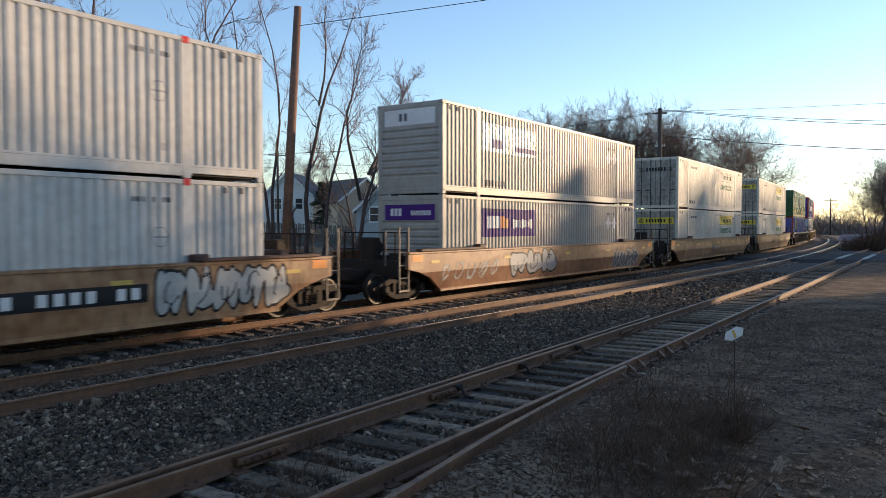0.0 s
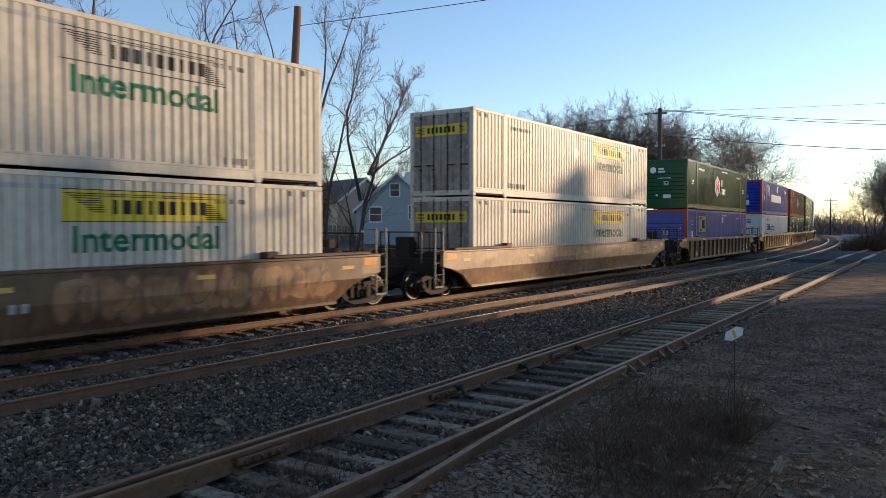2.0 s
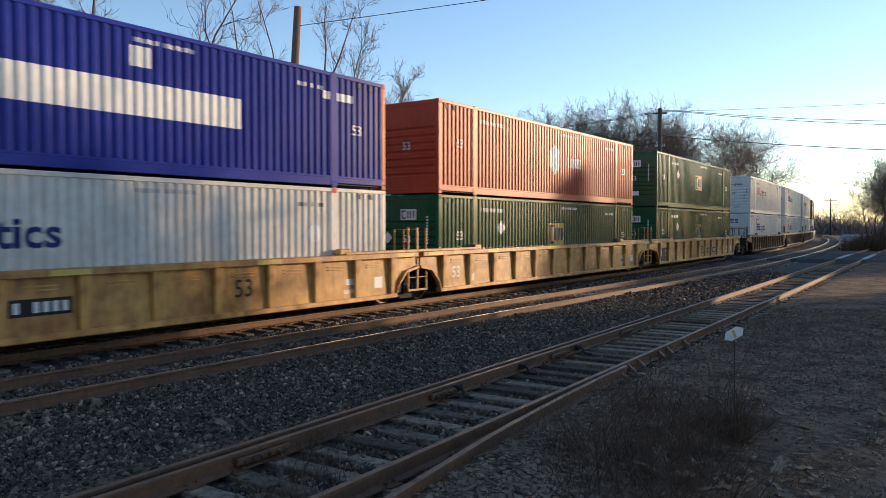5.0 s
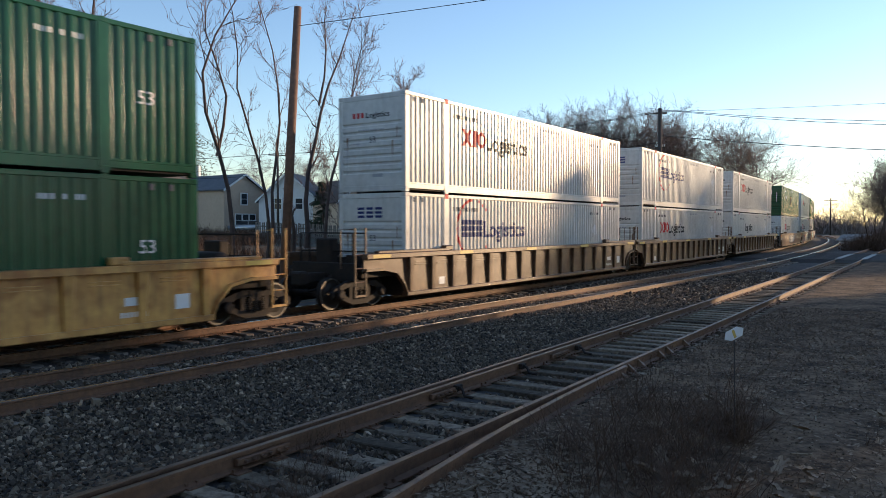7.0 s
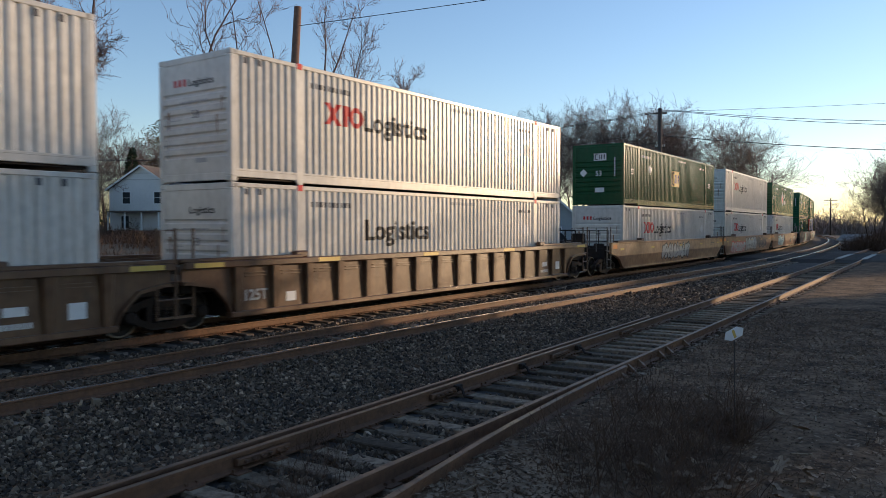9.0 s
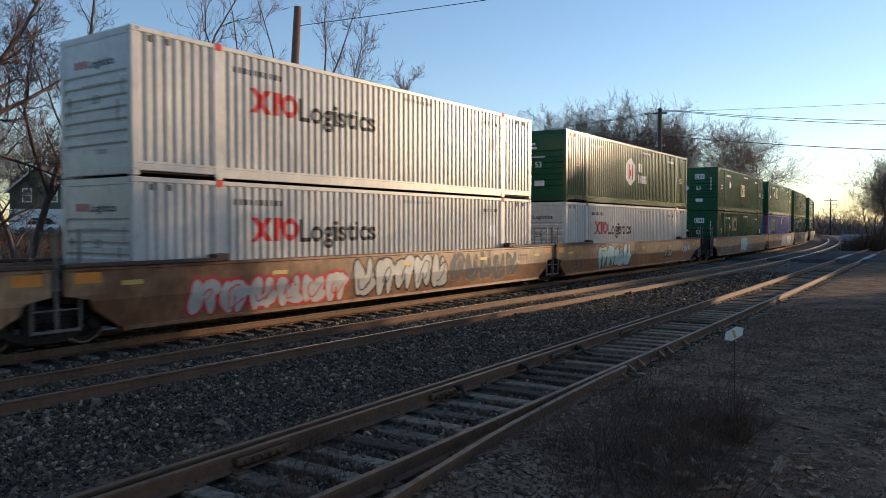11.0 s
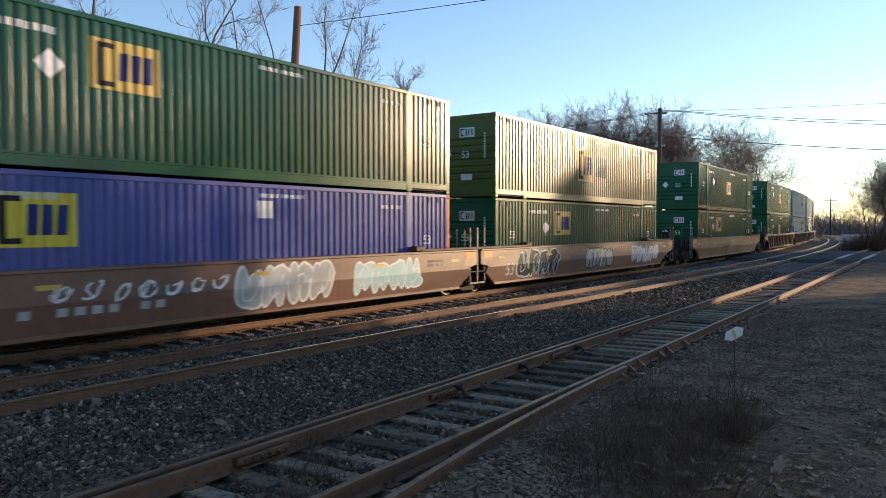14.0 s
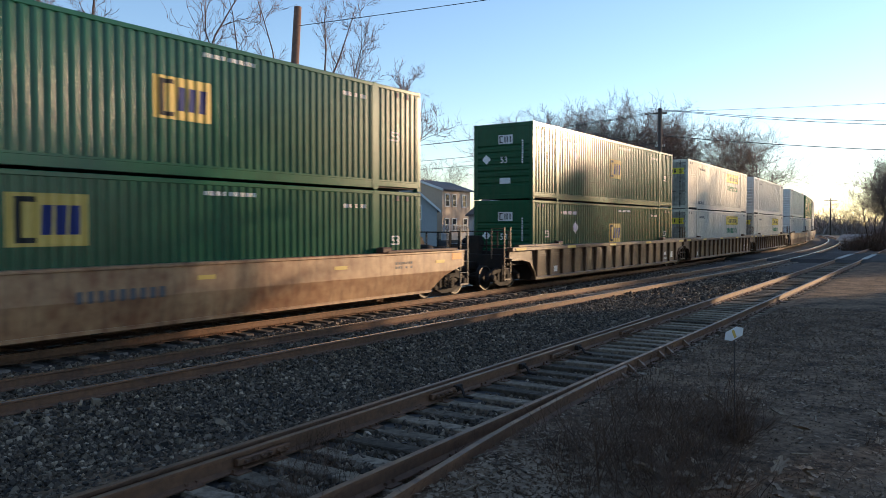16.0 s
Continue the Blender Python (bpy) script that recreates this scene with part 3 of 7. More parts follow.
    if doors:
        def leaf():
            bm = bmesh.new()
            box(bm, 0.01, HALF_W - 0.16, -0.03, 0.03, 0.2, BOX_H - 0.16, 0.01)
            for z in (0.75, 1.45, 2.15):
                box(bm, 0.05, HALF_W - 0.2, -0.035, 0.0, z - 0.03, z + 0.03, 0.008)
            return finish(bm, "door", "door_dirty")

        def rod():
            bm = bmesh.new()
            tube(bm, [(0, 0, 0.12), (0, 0, BOX_H - 0.08)], 0.017, 8)
            for z in (0.35, 0.9, 1.6, 2.3, 2.65):
                box(bm, -0.035, 0.035, -0.02, 0.03, z - 0.02, z + 0.02)
            box(bm, -0.02, 0.3, -0.03, -0.005, 1.02, 1.06, 0.006)
            return finish(bm, "lock_rod", "iron")

        def hinge():
            bm = bmesh.new()
            box(bm, -0.09, 0.09, -0.02, 0.01, -0.045, 0.045, 0.008)
            return finish(bm, "hinge", "grey")
        dm, rm, hm = once(("leaf",), leaf), once(("rod",), rod), once(("hinge",), hinge)
        for s in (1, -1):
            d = add("door", dm, root, "worn white door with dark stains", pose(0, -HALF_L + 0.04, 0, 0, 0, 0) @ Matrix.Diagonal((s, 1, 1, 1)))
            for u in (0.28, 0.82):
                add("lock_rod", rm, d, "dark vertical lock rod", pose(u, -0.05, 0))
            for z in (0.4, 0.95, 1.6, 2.2, 2.6):
                add("hinge", hm, d, "", pose(HALF_W - 0.2, -0.035, z))
    else:
        def ribbed():
            bm = bmesh.new()
            prof = [(0.2, 0.0), (0.55, 0.0)]
            z = 0.55
            while z < 2.0:
                prof += [(z + 0.04, 0.035), (z + 0.08, 0.035), (z + 0.12, 0.0), (z + 0.235, 0.0)]
                z += 0.235
            prof += [(BOX_H - 0.16, 0.0)]
            prev = None
            for z, d in prof:
                c = [bm.verts.new((-HALF_W + 0.15, -HALF_L + 0.012 + d, z)), bm.verts.new((HALF_W - 0.15, -HALF_L + 0.012 + d, z))]
                if prev:
                    bm.faces.new((prev[0], prev[1], c[1], c[0]))
                prev = c
            return finish(bm, "front_wall", colour)
        add("front_wall", once(("front", colour), ribbed), root)

    # painted marks
    light = colour in ("green", "emp_green", "teal_green", "olive", "blue", "navy", "orange")
    ink = "k_white" if light else "k_dark"
    side_graphic(root, "number_mark", ("n", kind), ink, writing(-4.9, 2.45, 1.5, 0.13, 10, 3) + writing(5.2, 2.45, 0.9, 0.1, 8, 5))
    side_graphic(root, "warning_mark", ("w", kind), ink if light else "k_grey", writing(1.2, 2.62, 1.5, 0.09, 16, 4))
    def slots():
        bm = bmesh.new()
        box(bm, HALF_W - 0.03, HALF_W + 0.004, -0.045, 0.045, BOX_H - 0.27, BOX_H - 0.14, 0.008)
        return finish(bm, "vent", "k_dark")
    for y in (-7.65, -7.25, 7.0, 7.45):
        add("vent", once(("vents",), slots), root, "small dark vent", pose(0, y, 0))
    if kind in ("emp", "emp_high", "emp_blue", "emp_tall"):
        y, z, w, h = {"emp": (-0.05, 1.6, 1.4, 0.86), "emp_high": (-2.85, 2.03, 1.45, 0.94), "emp_blue": (-4.6, 2.03, 1.5, 0.96), "emp_tall": (-0.7, 1.55, 1.5, 1.35)}[kind]
        side_graphic(root, "logo_panel", kind, "k_amber" if kind != "emp_blue" else "k_yellow", [("bar", y, z, w, h)], "square yellow logo panel")

        def ink_of(kk, cc, shapes):
            def make():
                bm = sheet(shapes)
                drape(bm, lift=0.008)
                return finish(bm, "logo_shape", cc)
            add("logo_shape", once(("logo", kind, kk), make), root, "")
        a = y - w * 0.42
        ink_of("e", "k_black", [("bar", a + 0.06 * w, z, 0.09 * w, h * 0.86), ("bar", a + 0.16 * w, z + h * 0.38, 0.22 * w, h * 0.1),
                                ("bar", a + 0.16 * w, z - h * 0.38, 0.22 * w, h * 0.1)])
        ink_of("block", "k_navy", [("poly", [(a + (.32 + .18 * k) * w, z - .28 * h), (a + (.45 + .18 * k) * w, z - .28 * h),
                                             (a + (.47 + .18 * k) * w, z + .28 * h), (a + (.34 + .18 * k) * w, z + .28 * h)]) for k in range(3)])
        if kind == "emp_tall":
            side_graphic(root, "repaint_patch", kind, "teal_green", [("bar", 1.0, 1.55, 1.1, 0.85)], "darker repainted patch")
        if kind != "emp_blue":
            side_graphic(root, "placard", kind, "k_white", [diamond(-4.3, 1.86, 0.27)], "white diamond placard")
            end_graphic(root, "placard", "ee", "k_white", [diamond(-0.72, 1.55, 0.19)], label="white diamond placard")
            end_graphic(root, "logo_panel", "ew", "k_white", [("bar", 0.12, 2.28, 0.62, 0.34)], label="small white logo panel")
            end_graphic(root, "logo_shape", "ei", "k_black", [("bar", -0.12, 2.28, 0.05, 0.26), ("bar", -0.05, 2.39, 0.14, 0.04), ("bar", -0.05, 2.17, 0.14, 0.04),
                                                             ("bar", 0.1, 2.28, 0.05, 0.22), ("bar", 0.2, 2.28, 0.05, 0.22), ("bar", 0.33, 2.28, 0.05, 0.22)], -HALF_L + 0.003)
            end_graphic(root, "number_mark", "es", "k_white", [("bar", 0.85, 2.2 - 0.09 * i, 0.06, 0.06) for i in range(10)])
            end_graphic(root, "data_plate", "ed", "k_white", [("bar", 0.1, 0.72, 0.46, 0.22)], label="white data plate")
    if light:
        side_graphic(root, "length_mark", ("53", kind), "k_white", [("text", -6.9, 2.1 if kind in ("emp_blue", "orange_post") else 1.6, 0.38, "53"), ("text", 6.9, 1.5, 0.38, "53")])
        end_graphic(root, "length_mark", ("e53", kind), "k_white", [("text", 0.05, 1.5, 0.34, "53")])
    if kind in ("emp_blue", "orange_post"):
        side_graphic(root, "data_plate", "bl", "k_white", [("bar", -6.9, 1.4, 0.36, 0.4), ("bar", 0.6, 2.3, 0.45, 0.4)], "white data plate")
        end_graphic(root, "data_plate", "bl", "k_white", [("bar", 0.05, 1.0, 0.4, 0.4)], label="white data plate")
    if kind == "orange_post":
        side_graphic(root, "lettering_block", "op", "k_white", writing(-4.6, 2.1, 1.75, 0.85, 8, 2) + [("bar", 0.1, 1.48, 5.9, 0.66), ("bar", 6.2, 2.3, 1.1, 0.2)], "white painted panels")
    if kind == "hub":
        y, z, r = -0.9, 1.6, 0.7
        hexa = [(y + r * 0.86 * a, z + r * b) for a, b in ((0, -1), (1, -0.5), (1, 0.5), (0, 1), (-1, 0.5), (-1, -0.5))]
        side_graphic(root, "logo_panel", "hub", "k_white", [("poly", hexa)], "white hexagonal logo")

        def hmark():
            bm = sheet([("bar", y - 0.22, z, 0.17, 0.72), ("bar", y + 0.22, z, 0.17, 0.72), ("bar", y, z - 0.06, 0.16, 0.3)])
            drape(bm, lift=0.008)
            return finish(bm, "logo_shape", "k_red")
        add("logo_shape", once(("hubh",), hmark), root, "red bars of the logo")
        side_graphic(root, "lettering_block", "hub", "k_white", writing(0.62, 1.86, 0.85, 0.42, 3, 11) + writing(0.72, 1.3, 1.35, 0.38, 5, 12), "white lettering blocks")
        side_graphic(root, "rail_mark", "hub", "k_white", [("bar", -7.0 + 1.05 * i, 0.21, 0.34, 0.05) for i in range(14)])
        end_graphic(root, "logo_panel", "hub", "k_white", [("poly", [(-0.72 + 0.2 * a * .86, 2.3 + 0.2 * b) for a, b in ((0, -1), (1, -0.5), (1, 0.5), (0, 1), (-1, 0.5), (-1, -0.5))]),
                                                          ("bar", -0.25, 2.36, 0.32, 0.1), ("bar", -0.22, 2.2, 0.4, 0.1)], label="small white logo")
        end_graphic(root, "data_plate", "hub", "k_white", [("bar", 0.1, 0.75, 0.45, 0.22), ("bar", -0.5, 0.82, 0.12, 0.1)] + writing(-0.05, 1.82, 0.8, 0.06, 12))
    if kind in ("xpo", "plain_log", "stg", "xpo_low"):
        z = 1.84
        if kind in ("xpo", "xpo_low"):
            side_graphic(root, "logo_shape", kind, "k_red",
                         [("poly", [(-5.12, z - .27), (-4.92, z - .27), (-4.52, z + .27), (-4.72, z + .27)]), ("poly", [(-4.72, z - .27), (-4.52, z - .27), (-4.92, z + .27), (-5.12, z + .27)]),
                          ("bar", -4.36, z, 0.16, 0.54), ("bar", -4.24, z + 0.14, 0.14, 0.24), ("ring", -3.94, z, 0.14, 0.13, 0, 360)], "red painted logo")
            side_graphic(root, "lettering", kind, "k_black", [("text", -2.24, z - 0.06, 0.72, "Logistics", 2.85)])
            end_graphic(root, "logo_shape", "x", "k_red", writing(-0.5, 2.3, 0.5, 0.16, 3, 9), label="small red logo")
            end_graphic(root, "lettering", "x", "k_black", [("text", 0.25, 2.28, 0.21, "Logistics", 0.9)])
        elif kind == "plain_log":
            side_graphic(root, "lettering", kind, "k_black", [("text", -2.15, z - 0.06, 0.74, "Logistics", 2.9)])
            end_graphic(root, "lettering", "x", "k_black", [("text", 0.25, 2.28, 0.21, "Logistics", 0.9)])
        else:
            side_graphic(root, "logo_shape", kind, "k_red", [("ring", -4.45, z, 0.88, 0.09, 95, 262)] + [("bar", -4.1 + 0.22 * i, z + sg * (0.88 - 0.13 * i), 0.09, 0.09) for i in range(3) for sg in (1, -1)], "red painted arc")
            y = -4.93
            side_graphic(root, "logo_block", kind, "k_navy", [("bar", y + .43 * k, z + d, 0.34, 0.15) for k in range(3) for d in (0.2, 0, -0.2)] + [("bar", y + .43 * k, z, 0.12, 0.5) for k in range(3)], "navy logo blocks")
            side_graphic(root, "lettering", kind, "k_navy", [("text", -2.42, z - 0.06, 0.72, "Logistics", 2.8)])
            end_graphic(root, "logo_block", "s", "k_navy", [("bar", -0.4 + 0.34 * i, 2.32 + dz, 0.27, 0.07) for i in range(3) for dz in (0.12, 0, -0.12)], label="navy logo blocks")
        end_graphic(root, "data_plate", "xp", "k_grey", [("bar", 0.25, 0.5, 0.38, 0.1)] + writing(0.0, 1.85, 1.0, 0.05, 12) + [("bar", -0.95, 1.0, 0.02, 0.9), ("bar", -0.7, 1.45, 0.5, 0.02)])
        end_graphic(root, "rust_stain", "xp", "rust_stain", [("poly", [(-0.98, 1.66), (-0.9, 1.68), (-0.92, 1.3), (-0.95, 1.2)]), ("poly", [(0.78, 1.5), (0.84, 1.5), (0.83, 1.12), (0.8, 1.02)]),
                                                             ("poly", [(0.95, 1.9), (0.99, 1.9), (0.985, 1.6), (0.965, 1.55)])], -HALF_L + 0.009, "brown rust stains")
        end_graphic(root, "length_mark", "xp", "k_dark", [("text", 0.05, 1.55, 0.26, "53")])
        side_graphic(root, "placard", "xp", "k_white", [("poly", [(5.35 + 0.24 * math.cos(a * math.pi / 4), 1.75 + 0.24 * math.sin(a * math.pi / 4)) for a in range(8)])], "round white placard")
    if kind in ("xpo", "plain_log", "stg", "xpo_low", "white"):
        def corner_red():
            bm = bmesh.new()
            box(bm, HALF_W - 0.01, HALF_W + 0.016, -0.085, 0.085, BOX_H - 0.14, BOX_H + 0.004, 0.005)
            return finish(bm, "red_fitting", "k_red")
        for y in POSTS:
            add("red_fitting", once(("redfit",), corner_red), root, "red-painted lifting fitting", pose(0, y, 0))
    if kind == "white":
        side_graphic(root, "placard", "wh", "k_grey", [("ring", 5.4, 1.7, 0.18, 0.03, 0, 360), ("bar", 5.4, 1.7, 0.4, 0.04), ("bar", 5.5, 0.6, 0.16, 0.16)], "faded round placard")
    if kind.startswith("jb"):
        y = 3.32
        panel = "k_yellow" if kind != "jb_pale" else "old_white"
        side_graphic(root, "logo_panel", kind, panel, [("bar", y, 2.3, 3.66, 0.6)], "yellow logo panel with black stripes")

        def stripes():
            r = random.Random(4)
            sh = [("bar", y - 1.45 + 0.04 * i, 2.52 - 0.042 * i, 0.66 - 0.05 * i, 0.018) for i in range(9)]
            sh += [("bar", y + 1.5 - 0.03 * i, 2.06 + 0.042 * i, 0.5 - 0.03 * i, 0.018) for i in range(8)]
            sh += [("bar", y - 0.8 + 0.25 * i, 2.28, 0.16 if i % 3 else 0.08, 0.27) for i in range(9)]
            sh += [("bar", y + 0.2, 2.52 - 0.04 * i, 2.6, 0.014) for i in range(2)]
            sh += [("bar", y, 2.595, 3.66, 0.016), ("bar", y, 2.005, 3.66, 0.016)]
            bm = sheet(sh)
            drape(bm, lift=0.008)
            return finish(bm, "logo_shape", "k_black")
        add("logo_shape", once(("jbstripes",), stripes), root, "black bars and stripes of the logo")
        side_graphic(root, "lettering", kind, "k_green", [("text", y - 0.02, 1.65, 0.5, "Intermodal", 3.24)])
        side_graphic(root, "lift_mark", kind, "k_dark", writing(-5.2, 0.42, 1.3, 0.17, 9, 7) + writing(5.5, 0.42, 0.9, 0.15, 8, 8))
        for zz in (2.0, 0.75):
            side_graphic(root, "placard", (kind, zz), "white", [diamond(-0.2, zz, 0.23)], "faded white diamond placard")
        if kind != "jb_pale":
            end_graphic(root, "logo_panel", kind, "k_yellow", [("bar", 0, 2.22, 2.1, 0.36)], -HALF_L + 0.002, "yellow logo panel on the doors")
        end_graphic(root, "logo_shape", "jbe", "k_black", [("bar", -0.5 + 0.17 * i, 2.22, 0.1, 0.2) for i in range(7)] + [("bar", -0.82, 2.22 + 0.05 * k, 0.3, 0.02) for k in (-2, -1, 0, 1, 2)]
                    + [("bar", 0.85, 2.22 + 0.05 * k, 0.2, 0.02) for k in (-2, -1, 0, 1, 2)], -HALF_L - 0.002)
    if kind == "fedex":
        y = -3.89
        side_graphic(root, "logo_panel", "fx", "k_purple", [("bar", y, 2.03, 3.72, 0.96)], "purple logo panel")

        def fx(c, sh):
            def make():
                bm = sheet(sh)
                drape(bm, lift=0.008)
                return finish(bm, "logo_shape", c)
            add("logo_shape", once(("fx", c), make), root, "")
        fx("k_white", [("bar", y - 1.45 + 0.3 * i, 2.05, 0.23, 0.42) for i in range(3)] + [("bar", y + 0.25 + 0.16 * i, 2.0, 0.1, 0.26 + 0.08 * (i % 4 == 0)) for i in range(9)])
        fx("k_orange", [("bar", y - 0.55 + 0.3 * i, 2.05 - 0.04 * i, 0.23, 0.42 - 0.08 * i) for i in range(2)])
        for yy in (4.95, 5.63):
            side_graphic(root, "placard", ("fx", yy), "k_white", [diamond(yy, 2.05, 0.27)], "white diamond placard")
        end_graphic(root, "logo_panel", "fx", "k_purple", [("bar", 0, 2.35, 2.0, 0.5)], label="purple logo panel")
        end_graphic(root, "logo_shape", "fx", "k_white", [("bar", -0.7 + 0.16 * i, 2.36, 0.12, 0.24) for i in range(3)] + [("bar", 0.1 + 0.1 * i, 2.33, 0.07, 0.15) for i in range(8)], -HALF_L + 0.003)
    if kind == "grey_panel":
        side_graphic(root, "logo_panel", "gp", "white", [("bar", -3.89, 2.0, 3.72, 0.96)], "white painted panel")

        for k, bar in enumerate((("bar", -2.8, 1.72, 1.5, 0.18), ("bar", -4.8, 1.8, 0.8, 0.3))):
            def faded():
                bm = sheet([bar])
                drape(bm, lift=0.008)
                return finish(bm, "logo_shape", "k_lilac")
            add("logo_shape", once(("gpf", k), faded), root, "faded purple lettering")
        for yy in (4.95, 5.63):
            side_graphic(root, "placard", ("gp", yy), "k_white", [diamond(yy, 2.05, 0.27)], "white diamond placard")
        side_graphic(root, "lift_mark", "gp", "k_dark", writing(-4.9, 0.45, 1.4, 0.2, 7, 7))
        end_graphic(root, "logo_panel", "gp", "k_white", [("bar", 0, 2.45, 2.0, 0.5)], label="white painted panel")
        end_graphic(root, "logo_shape", "gp", "k_dark", [("bar", -0.35 + 0.2 * i, 2.45, 0.12, 0.24) for i in range(2)], -HALF_L + 0.003)
    if kind == "orange":
        side_graphic(root, "logo_panel", "or", "k_white", [("poly", [(-0.2 + 0.5 * a * .86, 1.6 + 0.6 * b) for a, b in ((0, -1), (1, -0.5), (1, 0.5), (0, 1), (-1, 0.5), (-1, -0.5))])]
                     + writing(1.6, 1.55, 1.4, 0.4, 5, 4), "white logo blocks")
    return root


# ---- train: well cars ----
SIDE_X = 1.40            # inner face of the car's sides
SILL_TOP = 1.50


def wheel_mesh():
    bm = bmesh.new()
    lathe(bm, [(0.1, -0.02), (0.16, 0.0), (0.3, -0.035), (0.38, -0.02), (0.42, -0.02), (0.425, -0.12), (0.45, -0.125), (0.45, -0.15), (0.38, -0.15), (0.3, -0.09), (0.12, -0.14)], 28)
    return finish(bm, "wheel", "wheel")


def tread_mesh():
    bm = bmesh.new()
    for r0, r1, x in ((0.385, 0.421, -0.014),):
        n = 28
        a = [bm.verts.new((x, r0 * math.cos(k * math.tau / n), r0 * math.sin(k * math.tau / n))) for k in range(n)]
        b = [bm.verts.new((x, r1 * math.cos(k * math.tau / n), r1 * math.sin(k * math.tau / n))) for k in range(n)]
        for k in range(n):
            bm.faces.new((a[k], a[(k + 1) % n], b[(k + 1) % n], b[k]))
    return finish(bm, "rim", "tread")


def sideframe_mesh():
    """The cast side frame of a truck, with its two arched ends and window."""
    bm = bmesh.new()
    top = [(-1.08, 0.5), (-0.95, 0.62), (-0.45, 0.78), (0.45, 0.78), (0.95, 0.62), (1.08, 0.5)]
    for (y0, z0), (y1, z1) in zip(top, top[1:]):
        prism(bm, [(y0, z0 - 0.16), (y1, z1 - 0.16), (y1, z1), (y0, z0)], -0.07, 0.07)
    low = [(-1.0, 0.5), (-0.5, 0.3), (-0.3, 0.22), (0.3, 0.22), (0.5, 0.3), (1.0, 0.5)]
    for (y0, z0), (y1, z1) in zip(low, low[1:]):
        prism(bm, [(y0, z0 - 0.08), (y1, z1 - 0.08), (y1, z1 + 0.06), (y0, z0 + 0.06)], -0.07, 0.07)
    for y in (-0.34, 0.34):
        box(bm, -0.06, 0.06, y - 0.07, y + 0.07, 0.25, 0.68)
    for y in (-0.84, 0.84):
        lathe(bm, [(0.13, 0.0), (0.13, 0.16), (0.09, 0.19)], 12, (0.02, y, 0.44))
    return finish(bm, "side_frame", "iron")


def spring_mesh():
    bm = bmesh.new()
    prof = []
    for k in range(7):
        z = 0.28 + 0.046 * k
        prof += [(z, 0.05), (z + 0.012, 0.075), (z + 0.03, 0.075), (z + 0.042, 0.05)]
    tube(bm, [(0, 0, z) for z, r in prof], [r for z, r in prof], 10)
    return finish(bm, "spring", "wheel")


def add_truck(root, y):
    """A four-wheel truck under a car's end."""
    def bolster():
        bm = bmesh.new()
        box(bm, -1.1, 1.1, -0.2, 0.2, 0.5, 0.78, 0.03)
        lathe(bm, [(0.08, -0.72), (0.08, 0.72)], 10, (0, -0.84, 0.45))
        lathe(bm, [(0.08, -0.72), (0.08, 0.72)], 10, (0, 0.84, 0.45))
        box(bm, -0.9, 0.9, -0.55, -0.45, 0.3, 0.42)
        box(bm, -0.9, 0.9, 0.45, 0.55, 0.3, 0.42)
        return finish(bm, "truck", "iron")
    t = add("truck", once(("bolster",), bolster), root, "dark iron four-wheel truck", pose(0, y, 0))
    for s in (1, -1):
        turn = pose(0, 0, 0, 0, 0, 0 if s > 0 else 180)
        add("side_frame", once(("frame",), sideframe_mesh), t, "", turn @ pose(1.0, 0, 0))
        for q in (-0.18, 0.0, 0.18):
            add("spring", once(("spring",), spring_mesh), t, "", turn @ pose(1.05, q, 0))
        for a in (-0.84, 0.84):
            w = turn @ pose(0.82, a, 0.45)
            add("wheel", once(("wheel",), wheel_mesh), t, "brown steel wheel", w)
            add("rim", once(("rim",), tread_mesh), t, "worn bright wheel rim", w)


CREASE = 0.88


def settle(bm):
    """Lays a slab side, or paint on it, along the side's bend: the lower half leans inwards."""
    bmesh.ops.bisect_plane(bm, geom=bm.verts[:] + bm.edges[:] + bm.faces[:], plane_co=(0, 0, CREASE), plane_no=(0, 0, 1), dist=1e-5)
    for v in bm.verts:
        v.co.x -= 0.16 * max(0.0, CREASE - v.co.z)


def blob(rnd, y, z, ry, rz, n=22, wob=0.22):
    p1, p2 = rnd.uniform(0, 6.3), rnd.uniform(0, 6.3)
    out = []
    for k in range(n):
        a = k * math.tau / n
        q = 1 + wob * math.sin(2 * a + p1) + wob * 0.7 * math.sin(3 * a + p2)
        out.append((y + ry * q * math.cos(a), z + rz * q * math.sin(a)))
    return out


def stroke(bm, pts, w):
    """A flat brush stroke through points (y, z)."""
    prev = None
    for i, (y, z) in enumerate(pts):
        a, b = pts[max(i - 1, 0)], pts[min(i + 1, len(pts) - 1)]
        d = Vector((b[0] - a[0], b[1] - a[1]))
        d = d.normalized() if d.length else Vector((1, 0))
        c = [bm.verts.new((0, y - d.y * w / 2, z + d.x * w / 2)), bm.verts.new((0, y + d.y * w / 2, z - d.x * w / 2))]
        if prev:
            bm.faces.new((prev[0], prev[1], c[1], c[0]))
        prev = c


